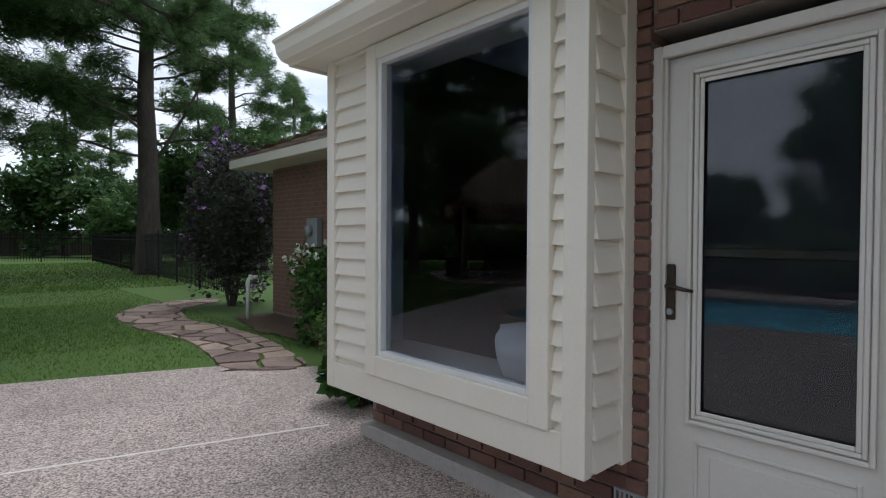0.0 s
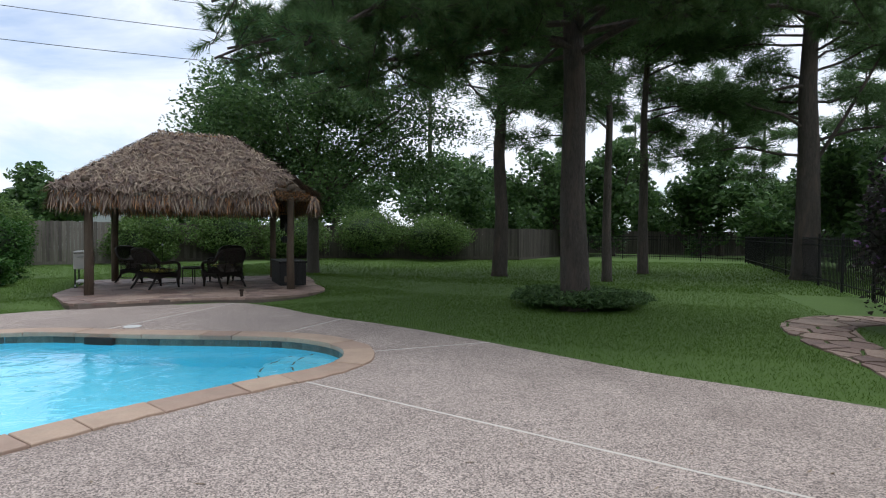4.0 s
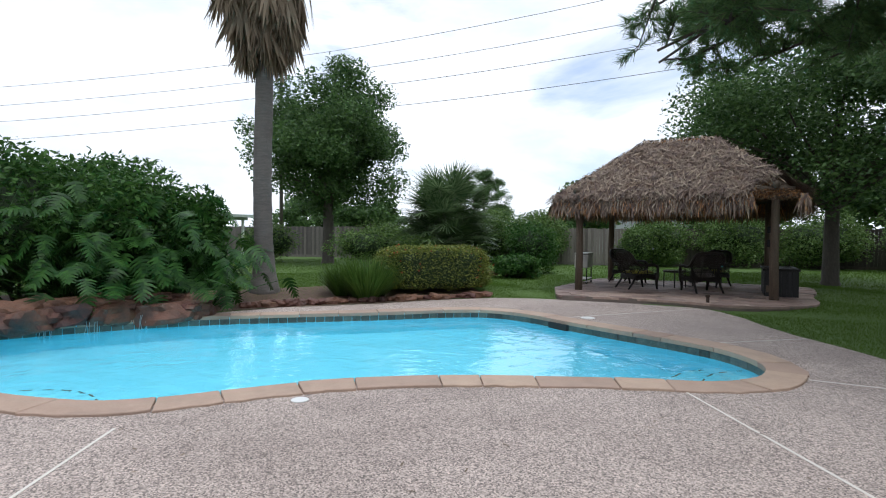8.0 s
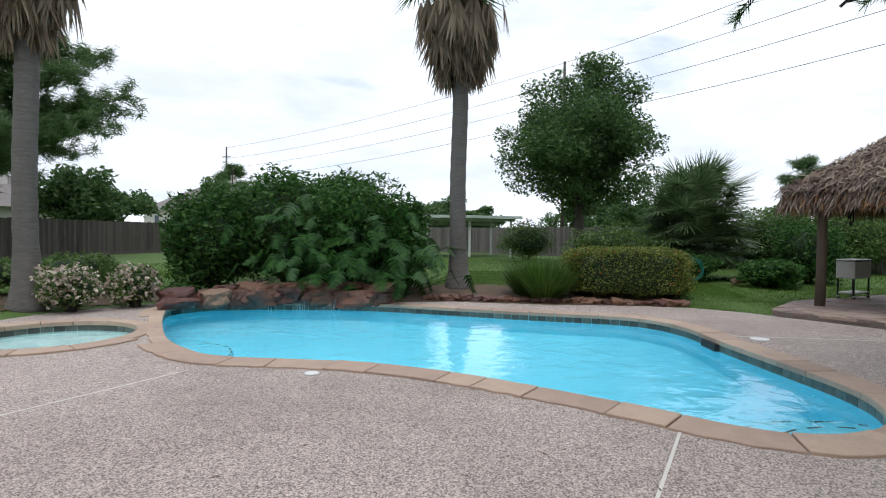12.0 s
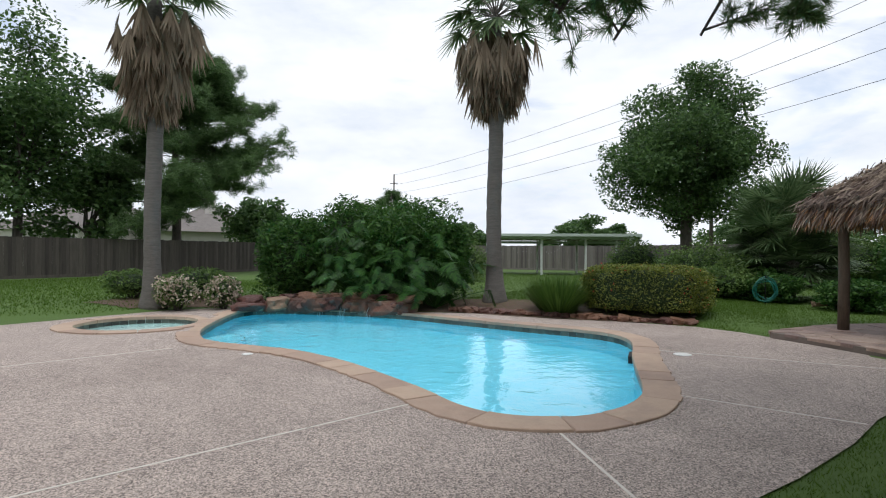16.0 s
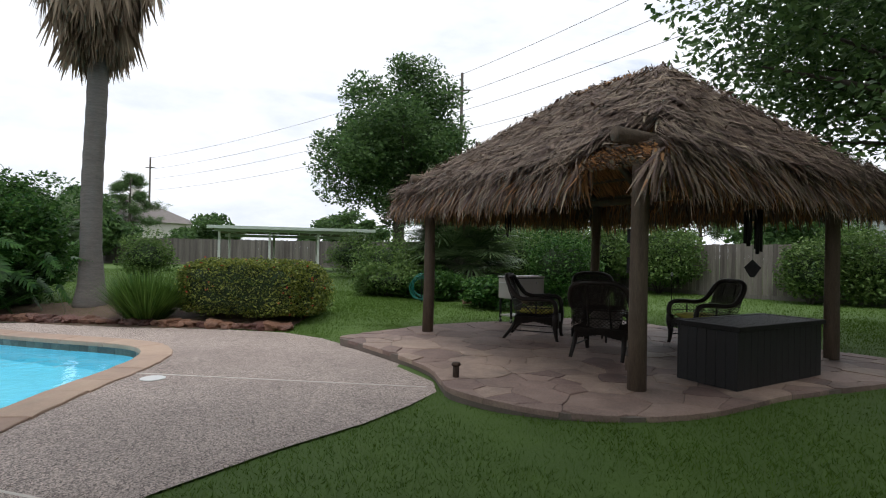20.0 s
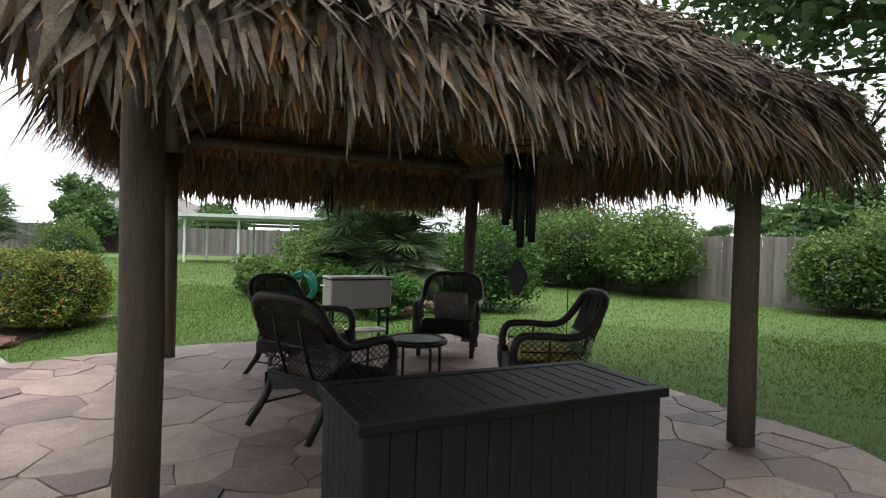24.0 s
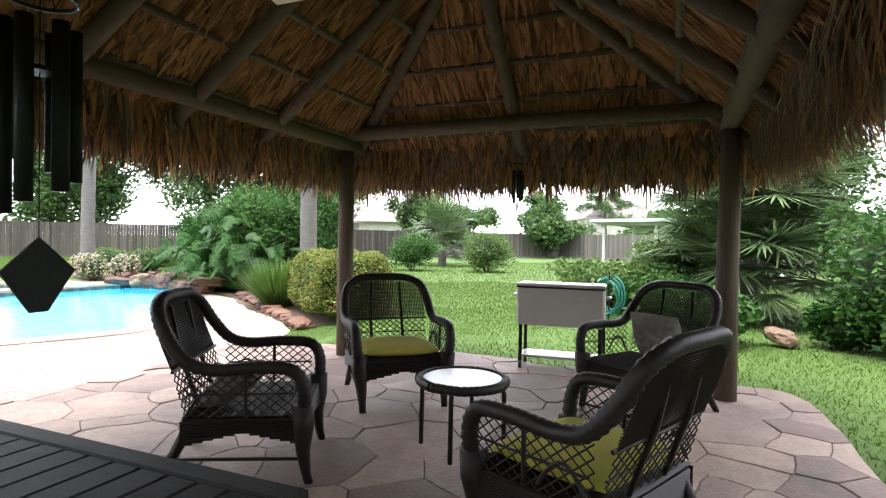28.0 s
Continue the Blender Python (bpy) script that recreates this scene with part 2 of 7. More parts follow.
M["bark"] = material("pine bark", (0.032, 0.027, 0.023), (0.10, 0.083, 0.070), 0.95, 6, 22, 1.0, 0.06, stretch=(2.6, 2.6, 0.55), c3=(0.13, 0.095, 0.075))
M["oakbark"] = material("oak bark", (0.05, 0.042, 0.036), (0.11, 0.095, 0.08), 0.95, 8, 30, 0.9, 0.03, stretch=(2, 2, 0.7))
M["palmbark"] = material("grey palm trunk", (0.095, 0.086, 0.077), (0.20, 0.183, 0.165), 0.9, 6, 30, 0.8, 0.03, stretch=(0.6, 0.6, 4.5))
M["deadfrond"] = leaf_material("dead palm fronds", (0.13, 0.095, 0.06), (0.36, 0.28, 0.20), 0.7, 0.25)
M["needle"] = leaf_material("pine needles", (0.05, 0.10, 0.036), (0.155, 0.25, 0.09), 0.5, 0.4)
M["oakleaf"] = leaf_material("oak leaves", (0.035, 0.08, 0.027), (0.125, 0.215, 0.065), 0.42, 0.4)
M["shrubleaf"] = leaf_material("glossy shrub leaves", (0.02, 0.07, 0.016), (0.09, 0.185, 0.04), 0.42, 0.3, 0.18)
M["hedgeleaf"] = leaf_material("clipped hedge leaves", (0.045, 0.085, 0.018), (0.31, 0.34, 0.07), 0.4, 0.35)
M["viburnum"] = leaf_material("pale green shrub leaves", (0.05, 0.105, 0.028), (0.185, 0.275, 0.08), 0.42, 0.35, 0.2)
M["philo"] = leaf_material("dark split leaves", (0.011, 0.042, 0.009), (0.048, 0.125, 0.022), 0.42, 0.25, 0.16)
M["fanleaf"] = leaf_material("fan palm leaves", (0.06, 0.115, 0.045), (0.20, 0.28, 0.13), 0.4, 0.3)
M["purpleleaf"] = leaf_material("dark purple leaves", (0.025, 0.025, 0.025), (0.07, 0.06, 0.055), 0.5, 0.2)
M["white petal"] = leaf_material("white petals", (0.72, 0.70, 0.58), (0.8, 0.8, 0.72), 0.6, 0.2)
M["pink petal"] = leaf_material("cream pink petals", (0.55, 0.42, 0.36), (0.75, 0.66, 0.55), 0.6, 0.2)
M["purple petal"] = leaf_material("purple petals", (0.22, 0.10, 0.30), (0.42, 0.24, 0.52), 0.6, 0.2)
M["red petal"] = leaf_material("red petals", (0.45, 0.04, 0.03), (0.6, 0.10, 0.06), 0.6, 0.2)


def glass_material(name, tint, rough=0.0):
    m = bpy.data.materials.new(name)
    m.use_nodes = True
    b = m.node_tree.nodes["Principled BSDF"]
    b.inputs["Base Color"].default_value = (*tint, 1)
    b.inputs["Roughness"].default_value = rough
    b.inputs["Transmission Weight"].default_value = 1.0
    b.inputs["IOR"].default_value = 1.45
    return m


M["glass"] = glass_material("tinted window glass", (0.74, 0.80, 0.90))


def water_material():
    m = glass_material("clear pool water", (0.80, 0.97, 1.0))
    t = m.node_tree
    b = t.nodes["Principled BSDF"]
    b.inputs["IOR"].default_value = 1.33
    geo = t.nodes.new("ShaderNodeNewGeometry")
    n = t.nodes.new("ShaderNodeTexNoise")
    n.inputs["Scale"].default_value, n.inputs["Detail"].default_value, n.inputs["Distortion"].default_value = 2.6, 3.0, 0.8
    t.links.new(geo.outputs["Position"], n.inputs["Vector"])
    bp = t.nodes.new("ShaderNodeBump")
    bp.inputs["Strength"].default_value, bp.inputs["Distance"].default_value = 0.35, 0.05
    t.links.new(n.outputs[0], bp.inputs["Height"])
    t.links.new(bp.outputs[0], b.inputs["Normal"])
    return m


M["water"] = water_material()


# ---- building helpers ----
def mesh_object(name, verts, faces, mat, parent=None, smooth=False):
    me = bpy.data.meshes.new(name)
    me.from_pydata([tuple(v) for v in verts], [], [tuple(f) for f in faces])
    if mat is not None:
        me.materials.append(M[mat])
    if smooth:
        me.polygons.foreach_set("use_smooth", [True] * len(me.polygons))
    me.update()
    ob = new(name, me)
    if parent is not None:
        ob.parent = parent
    return ob


def part(name, bm, mat, parent=None, label="", smooth=False):
    me = bpy.data.meshes.new(name)
    bm.to_mesh(me)
    bm.free()
    me.materials.append(M[mat])
    if smooth:
        me.polygons.foreach_set("use_smooth", [True] * len(me.polygons))
    ob = new(name, me)
    if parent is not None:
        ob.parent = parent
    if label:
        ob["label"] = label
    return ob


def thing(name, m, label, category, group="", kind=""):
    ob = new(name)
    ob.empty_display_size = 0.1
    ob.matrix_world = m
    return tagged(ob, label, category, group, kind)


def box(bm, lo, hi, bevel=0.0, m=None):
    c = [(a + b) / 2 for a, b in zip(lo, hi)]
    s = [max(1e-4, b - a) for a, b in zip(lo, hi)]
    mat = Matrix.Translation(c) @ Matrix.Diagonal((*s, 1))
    got = bmesh.ops.create_cube(bm, size=1.0, matrix=(m @ mat) if m is not None else mat)
    if bevel:
        es = list({e for v in got["verts"] for e in v.link_edges})
        bmesh.ops.bevel(bm, geom=es, offset=bevel, segments=1, affect="EDGES", profile=0.5)


def boxes(items, bevel=0.0, m=None):
    bm = bmesh.new()
    for lo, hi in items:
        box(bm, lo, hi, bevel, m)
    return bm


def tube(bm, pts, radii, sides=8, cap=True):
    """A round bar through the points, its radius given point by point."""
    pts = [Vector(p) for p in pts]
    if not hasattr(radii, "__len__"):
        radii = [radii] * len(pts)
    rings = []
    run = pts[-1] - pts[0]
    steep = abs(run.z) > 0.8 * run.length
    for i, p in enumerate(pts):
        d = (pts[min(i + 1, len(pts) - 1)] - pts[max(i - 1, 0)]).normalized()
        a = d.cross(Vector((0, 1, 0)) if steep else Vector((0, 0, 1)))
        a = a.normalized() if a.length > 1e-3 else Vector((1, 0, 0))
        b = d.cross(a).normalized()
        rings.append([bm.verts.new(p + radii[i] * (math.cos(k * math.tau / sides) * a + math.sin(k * math.tau / sides) * b)) for k in range(sides)])
    for r0, r1 in zip(rings, rings[1:]):
        for k in range(sides):
            bm.faces.new((r0[k], r0[(k + 1) % sides], r1[(k + 1) % sides], r1[k]))
    if cap:
        bm.faces.new(rings[0][::-1])
        bm.faces.new(rings[-1])
    return bm


def smooth_loop(pts, steps=6):
    """A closed curve through the points."""
    out = []
    n = len(pts)
    for i in range(n):
        p0, p1, p2, p3 = (np.array(pts[(i + k - 1) % n], float) for k in range(4))
        for s in range(steps):
            t = s / steps
            out.append(0.5 * (2 * p1 + (p2 - p0) * t + (2 * p0 - 5 * p1 + 4 * p2 - p3) * t * t + (3 * p1 - p0 - 3 * p2 + p3) * t ** 3))
    return np.array(out)


def offset_loop(loop, d):
    """Moves a counter-clockwise loop outwards by d."""
    nxt, prv = np.roll(loop, -1, 0), np.roll(loop, 1, 0)
    tg = nxt - prv
    tg /= np.linalg.norm(tg, axis=1)[:, None] + 1e-9
    return loop + d * np.stack([tg[:, 1], -tg[:, 0]], 1)


def inside(loop, x, y):
    """Which of the points x, y lie in the loop."""
    x, y = np.asarray(x, float), np.asarray(y, float)
    res = np.zeros(x.shape, bool)
    a, b = loop, np.roll(loop, -1, 0)
    for (x0, y0), (x1, y1) in zip(a, b):
        hit = (y0 > y) != (y1 > y)
        res ^= hit & (x < (x1 - x0) * (y - y0) / (y1 - y0 + 1e-12) + x0)
    return res


def sheet(name, outer, holes, z, mat, parent=None):
    """A flat sheet with holes."""
    bm = bmesh.new()
    edges = []
    for loop in (outer, *holes):
        vs = [bm.verts.new((p[0], p[1], z)) for p in loop]
        edges += [bm.edges.new((vs[i], vs[(i + 1) % len(vs)])) for i in range(len(vs))]
    bmesh.ops.triangle_fill(bm, use_beauty=True, use_dissolve=False, edges=edges)
    bmesh.ops.recalc_face_normals(bm, faces=bm.faces)
    for f in bm.faces:
        if f.normal.z < 0:
            f.normal_flip()
    return part(name, bm, mat, parent)


def walls(bm, loop, z0, z1, inward=True):
    n = len(loop)
    lo = [bm.verts.new((p[0], p[1], z0)) for p in loop]
    hi = [bm.verts.new((p[0], p[1], z1)) for p in loop]
    for i in range(n):
        j = (i + 1) % n
        bm.faces.new((lo[j], lo[i], hi[i], hi[j]) if inward else (lo[i], lo[j], hi[j], hi[i]))
    return lo, hi


# ---- plan ----
POOL = smooth_loop([(-5.0, -0.87), (-4.65, -0.35), (-4.46, 0.05), (-4.43, 0.5), (-4.51, 1.1), (-4.57, 1.75), (-4.53, 2.3), (-4.42, 2.88), (-4.28, 3.37), (-4.08, 3.9), (-3.88, 4.4),
                    (-3.65, 4.88), (-3.43, 5.32), (-3.34, 5.72), (-3.42, 6.08), (-3.68, 6.44), (-4.1, 6.67), (-4.6, 6.76), (-5.1, 6.7), (-5.75, 6.52), (-6.4, 6.33), (-7.0, 6.17),
                    (-7.6, 6.05), (-8.2, 5.88), (-8.7, 5.58), (-8.98, 5.15), (-9.08, 4.5), (-9.1, 3.7), (-9.17, 2.9), (-9.28, 1.9), (-9.4, 0.6), (-9.3, -0.6), (-9.02, -1.7), (-8.7, -2.5),
                    (-8.3, -2.95), (-7.8, -3.1), (-7.3, -2.88), (-6.5, -2.27), (-5.9, -1.75), (-5.4, -1.3)], 4)
if np.sum(POOL[:, 0] * np.roll(POOL[:, 1], -1) - np.roll(POOL[:, 0], -1) * POOL[:, 1]) < 0:
    POOL = POOL[::-1]
SPA = np.array([(-5.0 + 1.1 * math.cos(a), -2.78 + 1.1 * math.sin(a)) for a in np.linspace(0, math.tau, 40, endpoint=False)])
POOL_OUT, SPA_OUT = offset_loop(POOL, 0.32), offset_loop(SPA, 0.30)
DECK = np.array([(2.0, 5.5), (2.45, 5.6), (1.82, 5.85), (1.4, 6.0), (0.8, 6.2), (0.0, 6.45), (-0.94, 6.92), (-2.05, 7.49), (-3.2, 8.02), (-4.2, 8.4), (-5.1, 8.66), (-5.9, 9.0),
                 (-6.6, 9.38), (-7.2, 9.6), (-7.75, 9.74), (-8.34, 9.56), (-8.95, 9.02), (-9.4, 8.53), (-9.8, 8.12), (-10.13, 7.76), (-10.5, 7.3), (-10.85, 6.5), (-10.85, 5.2), (-10.5, 3.6), (-10.45, 1.8),
                 (-9.85, 0.3), (-9.45, -1.3), (-8.9, -2.9), (-8.35, -3.75), (-7.4, -4.35), (-6.3, -4.75), (-4.9, -5.0), (-2.5, -5.8), (0.0, -7.2), (3.0, -9.0), (3.0, 5.0)])
PATIO_Z = 0.11
PATIO = smooth_loop([(-10.13, 7.76), (-11.1, 8.28), (-11.9, 8.75), (-12.45, 9.4), (-13.2, 10.45), (-14.05, 11.4), (-14.25, 11.85), (-13.7, 12.5), (-13.0, 13.1), (-12.2, 13.9), (-11.5, 14.5),
                     (-10.8, 15.2), (-9.9, 15.3), (-9.0, 14.4), (-8.16, 13.15), (-7.68, 12.62), (-7.26, 12.13), (-7.0, 11.6), (-6.93, 11.15), (-7.02, 10.7), (-7.2, 10.28), (-7.5, 9.9),
                     (-7.85, 9.74), (-8.34, 9.52), (-8.95, 8.98), (-9.4, 8.5), (-9.75, 8.1)], 3)[::-1]


def plan(x, y):
    """Garden coordinates, as sketched, on the plan."""
    return 1.03 * x - 0.02 * y + 0.10, 1.012 * y - 0.015 * x + 0.05


def ground_height(x, y):
    """The lawn: level by the deck, a little higher beyond the pool."""
    x, y = np.asarray(x, float), np.asarray(y, float)
    far = np.clip((-10.6 - x) / 2.0, 0, 1)
    south = np.clip((-4.3 - y) / 2.0, 0, 1)
    far, south = far * far * (3 - 2 * far), south * south * (3 - 2 * south)
    near = np.clip((6.2 - np.hypot(x + 10.7, y - 11.7)) / 1.8, 0, 1) * np.clip((-0.55 * (x + 8.2) + 0.83 * (y - 9.3)) / 0.9, 0, 1)
    return -0.015 + 0.075 * near * near * (3 - 2 * near) * (far < 0.5) + 0.19 * np.maximum(far * np.clip((9.5 - y) / 3, 0.42, 1), south)


# the ground: one sheet to the horizon, open under the pool, the spa and the deck's middle
def ground():
    xs = np.unique(np.concatenate([np.linspace(-60, 40, 126), np.linspace(-13, -9, 25), [-2500, -900, -300, -120, 90, 300, 900, 2500]]))
    ys = np.unique(np.concatenate([np.linspace(-40, 60, 126), np.linspace(-7, -4, 19), [-2500, -900, -300, -120, 120, 300, 900, 2500]]))
    gx, gy = np.meshgrid(xs, ys)
    z = ground_height(gx, gy)
    core = np.array([(-0.5, 4.5), (-2.5, 6.2), (-5.0, 7.9), (-7.5, 8.0), (-9.6, 6.7), (-9.9, 4), (-9.8, 1.5), (-9.3, -1.0), (-8.6, -3.3), (-6.5, -4.4), (-4.0, -4.6), (-1.5, -4.2), (1.0, -5.0), (1.0, 4.0)])
    nx, ny = len(xs), len(ys)
    verts = np.stack([gx.ravel(), gy.ravel(), z.ravel()], 1)
    under = inside(core, gx.ravel(), gy.ravel())
    faces = [(j * nx + i, j * nx + i + 1, (j + 1) * nx + i + 1, (j + 1) * nx + i) for j in range(ny - 1) for i in range(nx - 1)
             if not (under[j * nx + i] or under[j * nx + i + 1] or under[(j + 1) * nx + i] or under[(j + 1) * nx + i + 1])]
    return tagged(mesh_object("ground", verts, faces, "soil", smooth=True), "green lawn soil around the pool deck", "ground", kind="structure")


ground()
tagged(sheet("ground_fill", np.array([(-12.5, -8.0), (3.2, -8.0), (3.2, 9.6), (-12.5, 9.6)]), [offset_loop(POOL, 0.15), offset_loop(SPA, 0.15)], -0.03, "mulch"), "brown soil below the deck and its edges", "ground", kind="structure")
deck = tagged(sheet("pavement_deck", DECK, [offset_loop(POOL, 0.15), offset_loop(SPA, 0.15)], 0.0, "deck"), "exposed aggregate concrete pool deck", "deck", kind="structure")


# ---- pool ----
def pool_basin(name, loop, floor_z, label, mat="plaster"):
    ob = thing(name, pose(0, 0, 0), label, "pool", kind="structure")
    bm = bmesh.new()
    walls(bm, loop, floor_z, -0.01)
    part("basin_wall", bm, mat, ob, smooth=True)
    fl = sheet("basin_floor", loop, [], floor_z, mat, ob)
    return ob


pool = pool_basin("pool", POOL, -1.35, "free-form swimming pool with pale blue plaster")
spa = pool_basin("spa", SPA, -0.32, "small round spa basin beside the pool", "spa")


def water(name, loop, z, label):
    ob = sheet(name, loop, [], z, "water")
    ob.visible_shadow = False
    return tagged(ob, label, "water", kind="structure")


water("water_pool", offset_loop(POOL, -0.012), -0.13, "clear turquoise rippled pool water")
water("water_spa", offset_loop(SPA, -0.012), -0.12, "clear pale spa water")


def along(loop):
    """Running length and points of a closed loop."""
    closed = np.vstack([loop, loop[:1]])
    seg = np.linalg.norm(np.diff(closed, axis=0), axis=1)
    return closed, np.concatenate([[0], np.cumsum(seg)])


def at_length(closed, run, s):
    s = s % run[-1]
    return np.array([np.interp(s, run, closed[:, 0]), np.interp(s, run, closed[:, 1])])


def loop_pieces(name, loop, d0, d1, z0, z1, length, gap, mat, parent, near=None, rng=None, joined=False, jitter=0.0):
    """Stones or tiles along a loop, from d0 to d1 outside it."""
    rng = rng or random.Random(3)
    closed, run = along(loop)
    s = 0.0
    while s < run[-1] - length * 0.4:
        ln = length * rng.uniform(1 - jitter, 1 + jitter)
        e = min(s + ln, run[-1])
        if run[-1] - e < length * 0.5:
            e = run[-1]
        n = max(2, int((e - s) / 0.12) + 1)
        top, mid = [], at_length(closed, run, (s + e) / 2)
        w = d1 if near is None else near(mid, d1)
        inner, outer = [], []
        zz = z1 + rng.uniform(-0.004, 0.004)
        for k in range(n):
            q = s + gap / 2 + (e - s - gap) * k / (n - 1)
            p, a = at_length(closed, run, q), at_length(closed, run, q + 0.05) - at_length(closed, run, q - 0.05)
            a /= np.linalg.norm(a) + 1e-9
            nrm = np.array([a[1], -a[0]])
            inner.append(p + nrm * d0)
            outer.append(p + nrm * (w + rng.uniform(-0.012, 0.02) * (jitter > 0)))
        ring = inner + outer[::-1]
        bm = bmesh.new()
        lo = [bm.verts.new((x, y, z0)) for x, y in ring]
        hi = [bm.verts.new((x, y, zz - 0.006)) for x, y in ring]
        c = np.mean(ring, axis=0)
        up = []
        for x, y in ring:
            v = np.array([x, y]) - c
            v = np.array([x, y]) - v / (np.linalg.norm(v) + 1e-9) * 0.008
            up.append(bm.verts.new((v[0], v[1], zz)))
        m = len(ring)
        for i in range(m):
            j = (i + 1) % m
            bm.faces.new((lo[i], lo[j], hi[j], hi[i]))
            bm.faces.new((hi[i], hi[j], up[j], up[i]))
        for k in range(n - 1):
            bm.faces.new((up[k], up[m - 1 - k], up[m - 2 - k], up[k + 1]))
        bmesh.ops.recalc_face_normals(bm, faces=bm.faces)
        part(name, bm, mat, parent)
        s = e


def pool_near(mid, w):
    return 0.17 if np.hypot(mid[0] + 5.0, mid[1] + 2.78) < 1.75 else w


def spa_near(mid, w):
    d = np.min(np.hypot(POOL[:, 0] - mid[0], POOL[:, 1] - mid[1]))
    return 0.19 if d < 0.62 else w


coping = thing("coping", pose(0, 0, 0), "tan stone coping around the pool", "coping", kind="structure")
loop_pieces("coping_stone", POOL, -0.03, 0.34, -0.04, 0.022, 0.62, 0.012, "coping", coping, pool_near, random.Random(5), jitter=0.35)
coping2 = thing("coping_spa", pose(0, 0, 0), "tan stone coping around the spa", "coping", kind="structure")
loop_pieces("coping_stone", SPA, -0.03, 0.30, -0.04, 0.024, 0.55, 0.012, "coping", coping2, spa_near, random.Random(6), jitter=0.3)
tiles = thing("waterline_tiles", pose(0, 0, 0), "dark slate tile band at the waterline", "tile", kind="structure")
loop_pieces("tile", POOL, -0.012, 0.0, -0.16, -0.035, 0.16, 0.006, "tile", tiles, None, random.Random(7))
tiles2 = thing("spa_tiles", pose(0, 0, 0), "dark slate tile band in the spa", "tile", kind="structure")
loop_pieces("tile", SPA, -0.012, 0.0, -0.16, -0.035, 0.16, 0.006, "tile", tiles2, None, random.Random(8))


def strip(name, pts, width, z0, z1, mat, label):
    pts = [np.array(p, float) for p in pts]
    bm = bmesh.new()
    for p, q in zip(pts, pts[1:]):
        d = (q - p) / np.linalg.norm(q - p)
        nrm = np.array([-d[1], d[0]]) * width / 2
        ring = [p + nrm, p - nrm, q - nrm, q + nrm]
        lo, hi = [bm.verts.new((*v, z0)) for v in ring], [bm.verts.new((*v, z1)) for v in ring]
        bm.faces.new(hi)
        for i in range(4):
            bm.faces.new((lo[i], lo[(i + 1) % 4], hi[(i + 1) % 4], hi[i]))
    bmesh.ops.recalc_face_normals(bm, faces=bm.faces)
    return tagged(part(name, bm, mat), label, "joint", kind="structure")


for pts in ([(-3.40, 4.97), (2.0, 3.42)], [(-3.775, 0.29), (-2.1, -0.15), (1.8, -1.15)], [(-3.21, 6.42), (-2.0, 7.47)], [(-5.0, 7.02), (-4.85, 8.55)], [(-7.62, 6.36), (-7.9, 9.6)]):
    strip("joint", pts, 0.022, -0.02, 0.003, "joint", "pale caulked joint across the pool deck")


# ---- patio of flagstones under the palapa ----
def clip_half(poly, p, n):
    out = []
    for i in range(len(poly)):
        a, b = poly[i], poly[(i + 1) % len(poly)]
        da, db = np.dot(a - p, n), np.dot(b - p, n)
        if da <= 0:
            out.append(a)
        if da * db < 0:
            out.append(a + (b - a) * da / (da - db))
    return out


def nearest_on(loop, p):
    a, b = loop, np.roll(loop, -1, 0)
    d = b - a
    t = np.clip(np.sum((p - a) * d, 1) / (np.sum(d * d, 1) + 1e-12), 0, 1)
    q = a + d * t[:, None]
    return q[np.argmin(np.sum((q - p) ** 2, 1))]


